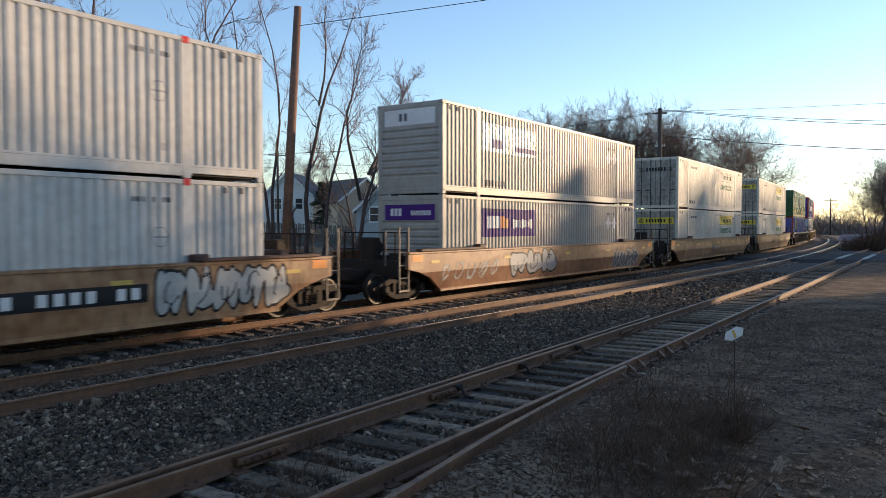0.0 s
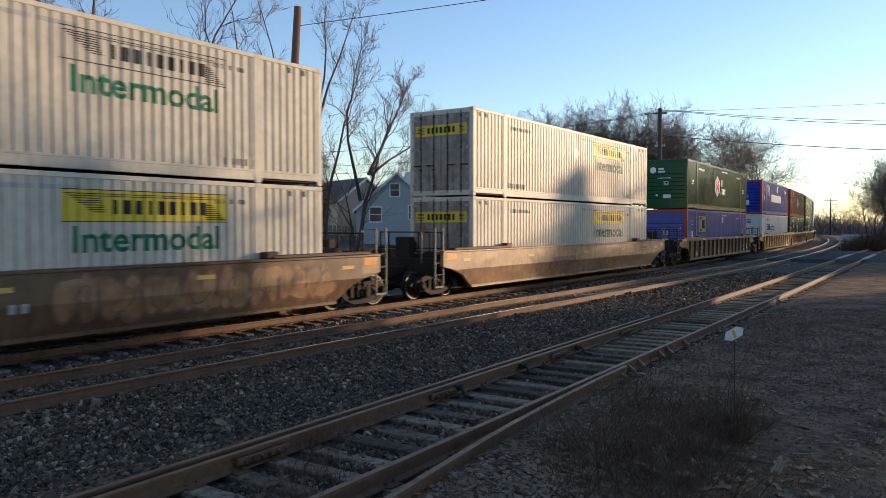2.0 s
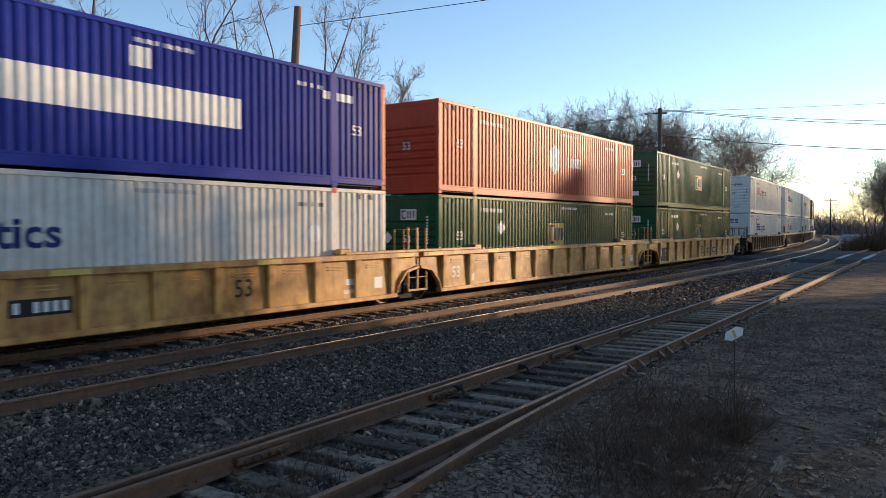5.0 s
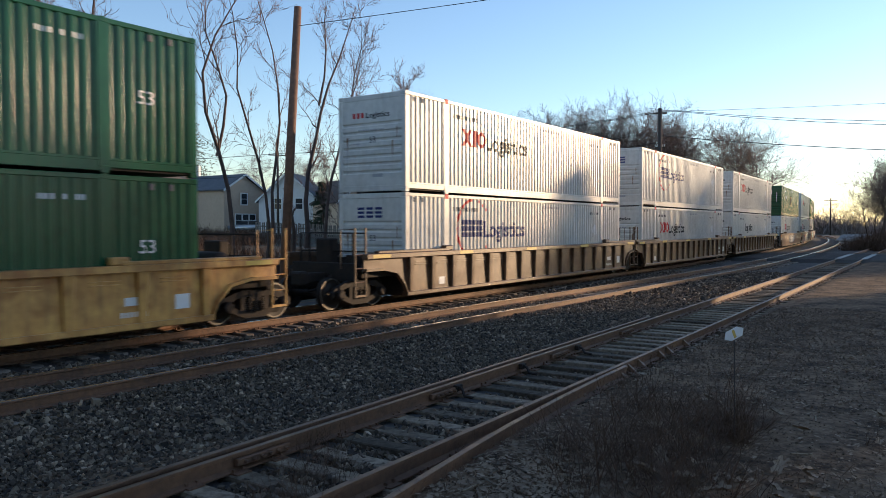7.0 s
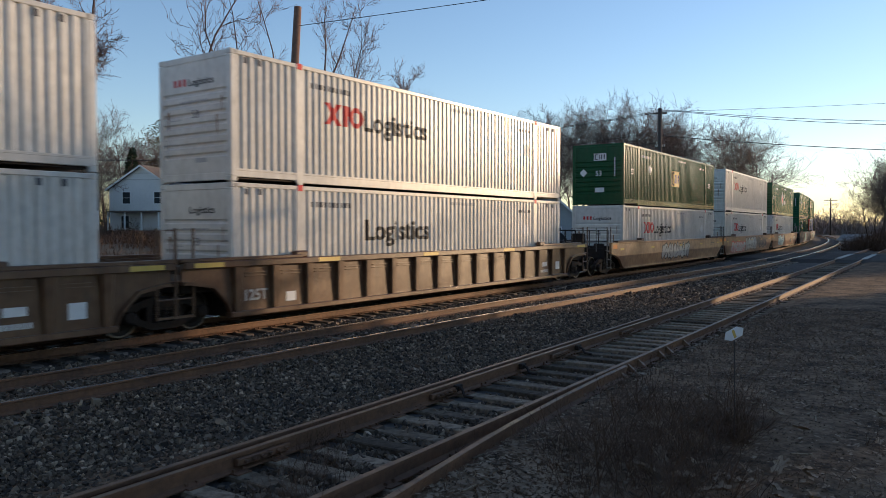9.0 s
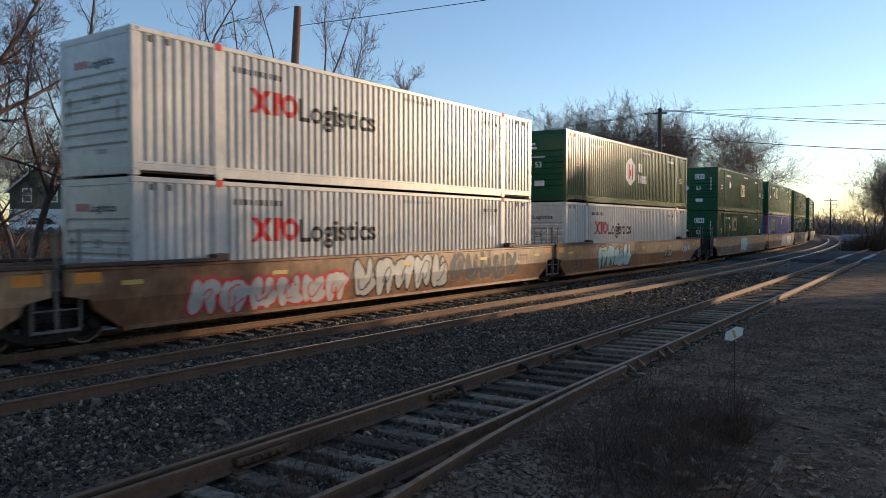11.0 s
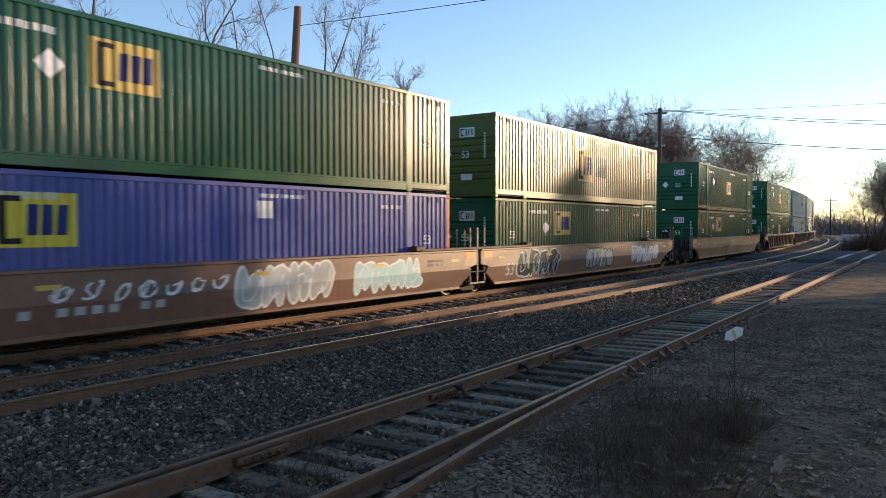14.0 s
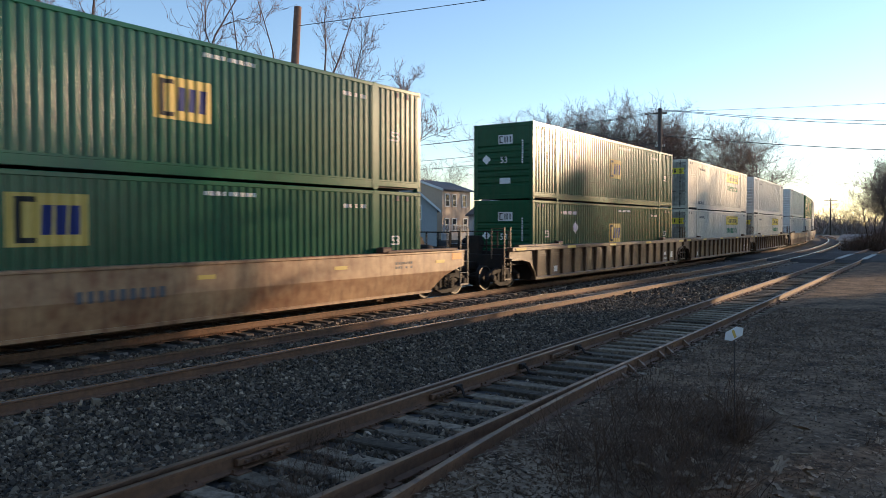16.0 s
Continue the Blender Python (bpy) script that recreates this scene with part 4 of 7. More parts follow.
def spray(root, x, y0, y1, z, h, n, fill, edge, seed, slim=False):
    """Spray-painted shapes on a car's side: rounded fills with an outline, or only thin scrawled strokes."""
    rnd = random.Random(seed)
    step = (y1 - y0) / n
    lo, hi = 0.37, SILL_TOP - 0.09
    for i in range(n):                                  # one mesh for each sprayed letter
        bm = bmesh.new()
        cy, cz = y0 + step * (i + 0.5), z + rnd.uniform(-0.05, 0.05)
        if not slim:
            state = rnd.getstate()
            for lift, slot, grow_ in ((0.003, 1, 0.06), (0.006, 0, 0.0)):
                rnd.setstate(state)
                bars = [blob(rnd, cy - step * 0.24, cz, step * 0.24 + grow_, h * 0.42 + grow_, 22, 0.12), blob(rnd, cy + step * 0.16, cz + h * rnd.choice((-0.2, 0.2)), step * 0.4 + grow_, h * 0.22 + grow_, 18, 0.18),
                        blob(rnd, cy + step * 0.22, cz, step * 0.19 + grow_, h * 0.4 + grow_, 18, 0.15)]
                for q, pts in enumerate(bars):
                    f = bm.faces.new([bm.verts.new((x + lift + 0.0008 * q, p, min(max(r, lo), hi))) for p, r in pts])
                    f.material_index = slot
        count = len(bm.faces)
        for q in range(1 if not slim else 3):
            a0, r = rnd.uniform(0, 6.3), rnd.uniform(0.6, 1.0)
            pts = []
            for k in range(9):
                a = a0 + k * rnd.uniform(0.3, 0.6)
                pts.append((cy + step * 0.34 * r * math.cos(a) + k * 0.01, min(max(cz + h * 0.36 * r * math.sin(a * 1.1), lo), hi)))
            stroke(bm, pts, 0.035)
        bm.faces.ensure_lookup_table()
        for f in bm.faces[count:]:
            f.material_index = 0 if slim else 1
            for v in f.verts:
                v.co.x = x + 0.0105
        settle(bm)
        me = finish(bm, "graffiti", fill)
        me.materials.append(M[edge])
        add("graffiti", me, root, "sprayed graffiti letter shape" if not slim else "thin sprayed scrawl")


def well_car(style, colour, label, front_gap, back_gap, marks=(), number=None):
    """A well car for two stacked boxes. Origin: on the rails below the middle of the load; +y is its rear. Gaps: distance from load to load at each end."""
    root = tagged(add("well_car", None), label, "well car", "cars of the train")
    joint_f, joint_b = front_gap < 4, back_gap < 4
    ef = -HALF_L - (front_gap / 2 - 0.12 if joint_f else 2.0)
    eb = HALF_L + (back_gap / 2 - 0.12 if joint_b else 2.0)
    key = (style, colour, joint_f, joint_b)
    T = 0.11 if style == "slab" else 0.05

    def side():
        bm = bmesh.new()
        if style == "slab":
            outline = [(-8.35, 0.3), (8.35, 0.3), (9.0, 0.72), (eb - 0.45, 0.92), (eb, 1.0), (eb, SILL_TOP - 0.06), (ef, SILL_TOP - 0.06), (ef, 1.0), (ef + 0.45, 0.92), (-9.0, 0.72)]
            prism(bm, outline, SIDE_X, SIDE_X + T)
            settle(bm)
            box(bm, SIDE_X - 0.1, SIDE_X + T + 0.035, ef, eb, SILL_TOP - 0.07, SILL_TOP, 0.012)
            prism(bm, [(-8.4, 0.27), (8.4, 0.27), (8.4, 0.34), (-8.4, 0.34)], SIDE_X - 0.16, SIDE_X + T - 0.06)
        else:
            outline = [(-8.25, 0.3), (8.25, 0.3), (8.4, 0.62), (8.75, 0.95), (9.3, 1.05), (eb, 1.05), (eb, SILL_TOP - 0.1), (ef, SILL_TOP - 0.1), (ef, 1.05), (-9.3, 1.05), (-8.75, 0.95), (-8.4, 0.62)]
            prism(bm, outline, SIDE_X, SIDE_X + T)
        return finish(bm, "side_panel", colour)
    sm = once(("carside",) + key, side)

    def arch(s):
        bm = bmesh.new()
        if s:
            pts = [(8.25, 0.3), (8.4, 0.62), (8.75, 0.95), (9.3, 1.05), ((eb if s > 0 else -ef) - 0.02, 1.05)]
            for (a, b), (c, d) in zip(pts, pts[1:]):
                prism(bm, [(s * a, b - 0.02), (s * c, d - 0.02), (s * c, d + 0.05), (s * a, b + 0.05)][::s], SIDE_X, SIDE_X + T + 0.09)
        return finish(bm, "wheel_arch", colour)

    def chord(z0, z1, out, a, b, name):
        def make():
            bm = bmesh.new()
            box(bm, SIDE_X - 0.06, SIDE_X + T + out, a, b, z0, z1, 0.014)
            return finish(bm, name, colour)
        return once((name,) + key, make)

    def rib():
        bm = bmesh.new()
        prism(bm, [(-0.07, 0.36), (0.07, 0.36), (0.12, SILL_TOP - 0.14), (-0.12, SILL_TOP - 0.14)], SIDE_X + T, SIDE_X + T + 0.13)
        for v in bm.verts:                    # deeper towards the top chord
            if v.co.x > SIDE_X + T + 0.05:
                v.co.x += -0.05 if v.co.z < 0.6 else 0.0
        bmesh.ops.bevel(bm, geom=[e for e in bm.edges if abs(e.verts[0].co.z - e.verts[1].co.z) > 0.5], offset=0.02, segments=1, affect="EDGES")
        return finish(bm, "rib", colour)

    def lip():
        bm = bmesh.new()
        for k in range(2):
            box(bm, SIDE_X + T, SIDE_X + T + 0.03, -0.3, 0.3, SILL_TOP - 0.3 - 0.07 * k, SILL_TOP - 0.28 - 0.07 * k)
        return finish(bm, "grab_bar", colour)
    for s in (1, -1):
        turn = Matrix.Diagonal((s, 1, 1, 1))
        add("side_panel", sm, root, m=turn)
        if style == "ribbed":
            add("top_chord", chord(SILL_TOP - 0.14, SILL_TOP, 0.13, ef, eb, "top_chord"), root, m=turn)
            add("bottom_chord", chord(0.26, 0.38, 0.1, -8.3, 8.3, "bottom_chord"), root, m=turn)
            for end in (1, -1):
                add("wheel_arch", once(("arch", end) + key, lambda: arch(end)), root, m=turn)
            if s > 0:
                rm, lm = once(("rib", colour), rib), once(("lip", colour), lip)
                bays = 11 if colour == "car_yellow" else 15
                for i in range(bays + 1):
                    y = -8.1 + 16.2 * i / bays
                    add("rib", rm, root, m=pose(0, y, 0))
                    if i < bays:
                        add("grab_bar", lm, root, m=pose(0, y + 8.1 / bays, 0))

    def cradle():
        bm = bmesh.new()
        box(bm, -SIDE_X, SIDE_X, -0.12, 0.12, 0.24, 0.34, 0.02)
        return finish(bm, "cross_beam", "iron")
    for i in range(9):
        add("cross_beam", once(("cradle",), cradle), root, m=pose(0, -8 + 2 * i, 0))
    orange = colour if style == "slab" else "k_amber"
    for s, e, joint in ((-1, ef, joint_f), (1, eb, joint_b)):
        def platform(s=s, e=e, joint=joint):
            bm = bmesh.new()
            a, b = sorted((s * (HALF_L + 0.12), e))
            box(bm, -SIDE_X + 0.02, SIDE_X - 0.02, a, b, 1.02, 1.12, 0.01)
            box(bm, -SIDE_X + 0.02, SIDE_X - 0.02, s * (HALF_L + 0.1) - 0.05, s * (HALF_L + 0.1) + 0.05, 0.3, 1.3, 0.01)
            box(bm, -0.35, 0.35, a, b, 0.7, 1.02, 0.02)
            if not joint:
                box(bm, -1.2, 1.2, e - 0.06, e + 0.06, 0.75, 1.25, 0.02)
            return finish(bm, "end_platform", "iron")
        add("end_platform", once(("plat", s) + key, platform), root, "dark grimy end platform")

        def bearer(s=s, e=e, lo=0.84, hi=1.02, half=1.28, what="cross_bearer"):
            bm = bmesh.new()
            c, d = sorted((s * (HALF_L + 0.3), e - s * 0.1))
            box(bm, -half, half, c, d, lo, hi, 0.02)
            return finish(bm, what, "iron")
        add("cross_bearer", once(("bearer", s) + key, bearer), root, "dark cross bearer over the truck")
        add("draft_sill", once(("sill", s) + key, lambda s=s, e=e: bearer(s, e, 0.42, 0.835, 0.62, "draft_sill")), root, "dark draft sill with brake rigging")

        def guide(s=s):
            bm = bmesh.new()
            a, b = sorted((s * (HALF_L - 1.9), s * (HALF_L + 1.5)))
            box(bm, SIDE_X - 0.02, SIDE_X + T + 0.1, a, b, SILL_TOP, SILL_TOP + 0.075, 0.012)
            c = s * (HALF_L - 1.9)
            box(bm, SIDE_X - 0.06, SIDE_X + T + 0.08, c - 0.2, c + 0.2, SILL_TOP, SILL_TOP + 0.16, 0.03)
            return finish(bm, "box_guide", colour if style == "ribbed" else "guide")
        g = once(("guide", s, colour, style), guide)
        for q in (1, -1):
            add("box_guide", g, root, "rusty box guide on the sill", Matrix.Diagonal((q, 1, 1, 1)))

        def ladder():
            bm = bmesh.new()
            for u in (-0.21, 0.21):
                box(bm, -0.012, 0.034, u - 0.02, u + 0.02, 0.36, 2.2, 0.005)
            for k in range(4):
                tube(bm, [(0, -0.2, 0.4 + 0.36 * k), (0, 0.2, 0.4 + 0.36 * k)], 0.018, 6)
            box(bm, -0.04, 0.03, -0.2, 0.2, 0.37, 0.42)
            tube(bm, [(0, -0.2, 2.15), (-0.5, -0.2, 2.15), (-0.5, -0.2, 1.1)], 0.02, 6)
            return finish(bm, "ladder", "steel" if style == "slab" else colour)
        add("ladder", once(("ladder", style, colour), ladder), root, "end ladder with grab irons", pose(SIDE_X + 0.02, e + s * 0.12 if not joint else e - s * 0.1, 0))

        def rails():
            bm = bmesh.new()
            for u in (-1.25, -0.9, 0.3, 0.75, 1.2):
                tube(bm, [(u, 0, 1.1), (u, 0, 2.05)], 0.028, 6)
            for z in (1.55, 2.05):
                tube(bm, [(-1.25, 0, z), (1.2, 0, z)], 0.022, 6)
            box(bm, -0.55, 0.05, -0.12, 0.17, 1.2, 1.9, 0.03)
            box(bm, 0.55, 1.0, -0.1, 0.1, 1.12, 1.45, 0.03)
            lathe(bm, [(0.2, 0.2), (0.2, 0.24)], 12, (-0.3, 0.22, 1.6))
            return finish(bm, "hand_rail", "iron")

        def reservoir():
            bm = bmesh.new()
            lathe(bm, [(0.12, -0.62), (0.24, -0.55), (0.26, -0.5), (0.26, 0.5), (0.24, 0.55), (0.12, 0.62)], 16, (0, 0, 0.3))
            for x in (-0.4, 0.4):
                box(bm, x - 0.04, x + 0.04, -0.24, 0.24, 0.0, 0.1)
            return finish(bm, "air_reservoir", "iron", True)
        if not joint and s > 0:
            add("air_reservoir", once(("reservoir",), reservoir), root, "dark cylindrical air reservoir", pose(0.55, HALF_L + 0.75, 1.12))
        if not joint:
            add("hand_rail", once(("hrail",), rails), root, "hand rail with brake gear", pose(0, e - s * 0.35, 0))
            add_truck(root, s * (HALF_L + 1.72))

            def coupler(s=s):
                bm = bmesh.new()
                box(bm, -0.12, 0.12, min(0, s * 1.0), max(0, s * 1.0), 0.72, 0.98, 0.03)
                box(bm, -0.2, 0.2, min(s * 0.75, s * 1.1), max(s * 0.75, s * 1.1), 0.66, 1.04, 0.05)
                tube(bm, [(0.3, 0, 0.95), (0.32, s * 0.4, 0.6), (0.2, s * 0.9, 0.5)], 0.03, 6)
                return finish(bm, "coupler", "iron")
            add("coupler", once(("coupler", s), coupler), root, "", pose(0, e, 0))
        elif s > 0:
            add_truck(root, HALF_L + back_gap / 2)

    face = SIDE_X + T + (0.0 if style == "slab" else 0.0)

    def mark(name, k, material, shapes, lift=0.004, label_=""):
        bm = sheet(shapes)
        for v in bm.verts:
            v.co.x = face + lift
        if style == "slab":
            settle(bm)
        ob = add(name, finish(bm, name, material), root, label_)
        if name in ("stencil", "number_mark"):
            tagged(ob, kind="stuff")
    if style == "ribbed":
        top = SIDE_X + T + 0.134
        def stripe():
            bm = sheet([("bar", 0, SILL_TOP - 0.07, 0.75, 0.1)])
            for v in bm.verts:
                v.co.x = top
            return finish(bm, "safety_stripe", "k_amber")
        for y in (ef + 0.6, -5.3, -1.0, 3.6, eb - 0.6):
            add("safety_stripe", once(("stripe",), stripe), root, "yellow safety stripe on the chord", pose(0, y, 0))
        mark("stencil", 1, "k_white", writing(6.48, 0.55, 0.6, 0.1, 6, 3) + [("bar", 7.56, 0.72, 0.34, 0.3), ("bar", 6.48, 0.8, 0.4, 0.16), ("bar", -6.48, 0.6, 0.3, 0.22)], label_="white stencilled data plates")
    else:
        for y in (ef + 0.42, eb - 0.42):
            mark("end_panel", 3, "car_tan", [("bar", y, 1.2, 0.66, 0.42)], 0.004, "pale data panel")
            mark("reflector", 4, "k_orange", [("bar", y, 1.31, 0.5, 0.2)], 0.012, "orange reflector panel")
        for y in (ef + 1.3, -4.5, 0.3, 4.4, eb - 1.3):
            mark("reflector", 1, "k_amber", [("bar", y, 1.18, 0.45, 0.09)], 0.012, "amber reflector strip")
        mark("stencil", 2, "k_dark", writing(-1.6, 0.95, 1.9, 0.22, 9, 6) + writing(7.0, 1.2, 0.8, 0.07, 7, 3) + writing(7.0, 1.08, 0.8, 0.07, 7, 5), label_="faded stencilled bars")
    for k, args in enumerate(marks):
        if args[0] == "spray":
            spray(root, face, *args[1:])
        elif args[0] == "text":
            mark("length_mark", k + 5, args[4], [("text", args[1], args[2], args[3], args[5])])
        elif args[0] == "bars":
            mark("number_board", k + 5, args[6], [("bar", args[1], args[2], args[3], args[4])], 0.003, "dark number board")
            mark("number_mark", k + 20, args[7], writing(args[1], args[2], args[3] * 0.92, args[4] * 0.62, args[5], 8), 0.006)
    return root


# ---- train: make-up ----
SPEED = 22.22
BOXES = {
    "white": ("white", "white", "white corrugated container with small dark markings", {}),
    "fedex": ("fedex", "grey", "silver-grey corrugated container with a purple logo panel", {}),
    "grey": ("grey_panel", "grey", "silver-grey corrugated container with a white panel", {}),
    "jb": ("jb", "old_white", "worn white container with yellow logo panel and stained doors", {"doors": True}),
    "jb_pale": ("jb_pale", "old_white", "worn white container with faded logo and green lettering", {"doors": True}),
    "hub": ("hub", "green", "glossy green container with a white hexagonal logo", {}),
    "blue": ("emp_blue", "blue", "blue container with orange corner posts and yellow panel", {"post_colour": "orange"}),
    "navy": ("orange_post", "navy", "navy container with orange corner posts and white panels", {"post_colour": "orange"}),
    "stg": ("stg", "white", "clean white container with a red arc and navy lettering", {}),
    "orange": ("orange", "orange", "orange corrugated container with a white logo", {}),
    "xpo": ("xpo", "white", "clean white container with red logo and black lettering", {}),
    "xpo_low": ("xpo_low", "white", "clean white container with low red logo and black lettering", {}),
    "log": ("plain_log", "white", "clean white container with black lettering", {}),
    "emp": ("emp", "emp_green", "green corrugated container with a square yellow panel", {}),
    "emp_dark": ("emp", "green", "dark green corrugated container with a square yellow panel", {}),
    "emp_teal": ("emp", "teal_green", "blue-green corrugated container with a square yellow panel", {}),
    "teal_high": ("emp_high", "teal_green", "blue-green corrugated container with a high yellow panel", {}),
    "emp_olive": ("emp_tall", "olive", "olive-green container tinted for warm sun, with a square yellow panel", {}),
    "emp_high": ("emp_high", "emp_green", "green corrugated container with a high yellow panel", {}),
}
SP = "spray"
TRAIN = [
    # place of the load's front end at the start, upper box, lower box, style, colour, label, marks
    (-4.41, "white", "white", "slab", "car_tan", "dirty tan slab-sided well car covered in graffiti", [(SP, 5.1, 8.6, 0.92, 1.0, 5, "k_silver", "k_black", 3), (SP, -2.5, 0.8, 0.75, 0.8, 4, "k_silver", "k_black", 5, True), ("bars", 3.5, 0.95, 2.9, 0.36, 9, "k_black", "k_white")]),
    (18.90, "grey", "fedex", "slab", "car_orange", "rusty orange slab-sided well car with grey graffiti", [(SP, -4.3, -0.75, 0.92, 0.9, 3, "k_grey", "k_black", 11), (SP, -8.6, -5.0, 0.85, 0.8, 5, "k_silver", "k_white", 12, True), (SP, 5.0, 8.0, 0.7, 0.9, 4, "k_dark", "k_grey", 14)]),
    (41.94, "jb_pale", "jb", "slab", "car_brown", "brown slab-sided well car with faded graffiti", [(SP, -7.4, -1.4, 0.85, 0.95, 8, "car_tan", "car_maroon", 21), (SP, 1.2, 8.2, 0.9, 0.95, 8, "car_tan", "car_maroon", 22), ("bars", -0.1, 0.85, 2.0, 0.26, 9, "car_brown", "k_grey")]),
    (65.07, "jb", "jb", "slab", "car_tan", "dirty tan slab-sided well car", [(SP, -4.5, 6.5, 0.8, 0.6, 9, "car_orange", "k_dark", 31, True)]),
    (88.12, "hub", "blue", "ribbed", "car_brown", "brown ribbed well car with yellow stripes", [("text", 5.4, 0.85, 0.5, "k_amber", "53"), ("bars", -5.4, 0.95, 0.7, 0.3, 4, "car_brown", "k_grey")]),
    (111.09, "navy", "stg", "ribbed", "car_yellow", "dirty yellow ribbed well car", [("text", 2.95, 0.85, 0.55, "k_black", "53"), ("bars", -1.47, 0.85, 1.1, 0.3, 6, "k_black", "k_white")]),
    (129.79, "orange", "emp_dark", "ribbed", "car_yellow", "dirty yellow ribbed well car", [("text", -7.36, 0.8, 0.5, "k_white", "53")]),
    (149.34, "emp", "emp", "ribbed", "car_yellow", "bright yellow ribbed well car with black number board", [("text", 0.22, 0.78, 0.62, "k_black", "53"), ("bars", 1.5, 0.74, 0.95, 0.3, 4, "k_black", "k_white"), ("bars", 2.95, 0.74, 1.1, 0.3, 6, "k_black", "k_white"), ("bars", -7.36, 0.75, 1.15, 0.7, 1, "k_black", "k_black"), ("text", -7.36, 0.8, 0.42, "k_white", "125T")]),
    (172.58, "xpo", "stg", "ribbed", "car_brown", "brown ribbed well car with yellow stripes", []),
    (191.58, "stg", "xpo_low", "ribbed", "car_brown", "brown ribbed well car with yellow stripes", []),
    (210.81, "xpo", "log", "ribbed", "car_brown", "brown ribbed well car with yellow stripes", [("text", -7.56, 0.7, 0.34, "k_silver", "125T")]),
    (233.55, "emp_dark", "xpo_low", "slab", "car_tan", "dirty tan slab-sided well car", [(SP, -3.0, 2.0, 0.9, 0.9, 5, "k_silver", "k_black", 41)]),
    (252.87, "xpo", "xpo_low", "slab", "car_orange", "rusty tan slab-sided well car covered in bubble graffiti", [(SP, -1.95, 2.34, 0.92, 1.05, 5, "k_silver", "k_black", 51), (SP, 2.44, 6.7, 0.92, 1.0, 5, "k_dark", "car_tan", 52), (SP, -7, -2.2, 0.75, 0.8, 6, "k_silver", "k_red", 53)]),
    (271.86, "hub", "xpo_low", "slab", "car_orange", "rusty orange slab-sided well car with pale teal graffiti", [(SP, -5.3, -1.4, 0.9, 1.08, 4, "k_teal", "k_black", 61), ("bars", 4.2, 0.78, 1.25, 0.4, 4, "k_dark", "k_silver"), ("text", -7.25, 0.65, 0.62, "k_dark", "53"), (SP, 6.45, 8.05, 1.0, 0.55, 6, "k_white", "k_grey", 62, True)]),
    (295.15, "emp", "emp_high", "slab", "car_maroon", "red-brown slab-sided well car with white scrawls", [("text", -7.6, 0.72, 0.62, "k_silver", "53"), (SP, -7.1, -4.5, 0.7, 0.6, 7, "k_silver", "k_silver", 71, True), (SP, -1.47, 0.67, 0.9, 1.0, 3, "k_teal", "k_white", 72), (SP, 0.9, 4.2, 0.7, 0.5, 9, "k_silver", "k_silver", 73, True)]),
    (314.2, "emp_high", "blue", "slab", "car_maroon", "red-brown slab-sided well car with silver graffiti", [("text", -6.9, 0.72, 0.62, "k_silver", "53"), (SP, -4.6, -0.6, 1.05, 0.5, 7, "k_white", "k_white", 81, True), (SP, -0.44, 2.6, 0.9, 1.0, 4, "k_silver", "k_white", 82), (SP, 3.4, 6.3, 0.9, 0.85, 4, "k_teal", "k_white", 83), ("bars", -3.6, 0.72, 3.2, 0.25, 9, "car_maroon", "k_silver")]),
    (333.13, "emp_olive", "emp_high", "slab", "car_maroon", "red-brown slab-sided well car with large teal graffiti", [("text", -7.4, 0.72, 0.62, "k_silver", "53"), (SP, -6.9, -3.65, 0.9, 1.05, 4, "k_black", "k_teal", 91), (SP, -1.1, 1.84, 0.9, 0.9, 4, "k_silver", "k_black", 92), (SP, 4.05, 7.8, 0.9, 0.85, 5, "k_white", "k_grey", 93)]),
    (357.13, "emp_teal", "teal_high", "slab", "car_tan", "dirty tan slab-sided well car", []),
    (380.2, "emp", "emp", "ribbed", "car_brown", "brown ribbed well car", []),
    (399.35, "jb", "jb", "ribbed", "car_brown", "brown ribbed well car", []),
    (418.4, "white", "jb", "ribbed", "car_brown", "brown ribbed well car", []),
    (440.80, "white", "white", "slab", "car_tan", "dirty tan slab-sided well car", []),
    (459.90, "emp", "white", "slab", "car_maroon", "red-brown slab-sided well car", []),
    (479.00, "white", "white", "slab", "car_tan", "dirty tan slab-sided well car", []),
    (502.00, "blue", "white", "slab", "car_brown", "brown slab-sided well car", []),
    (521.00, "white", "emp", "slab", "car_tan", "dirty tan slab-sided well car", []),
]
LOW_FLOOR, HIGH_FLOOR = 0.325, 3.24
MOVING = []
MADE = {}


def load(kind):
    if kind in MADE:
        return copy_thing(MADE[kind], Matrix())
    k, colour, label, extra = BOXES[kind]
    MADE[kind] = container(k, colour, label, **extra)
    return MADE[kind]


def build_train():
    for i, (s, up, low, style, colour, label, marks) in enumerate(TRAIN):
        fg = s - TRAIN[i - 1][0] - BOX_L if i else 6.9
        bg = TRAIN[i + 1][0] - s - BOX_L if i + 1 < len(TRAIN) else 6.9
        MOVING.append((well_car(style, colour, label, fg, bg, marks), s + HALF_L, 0.0))
        MOVING.append((load(low), s + HALF_L, LOW_FLOOR))
        MOVING.append((load(up), s + HALF_L, HIGH_FLOOR))


build_train()


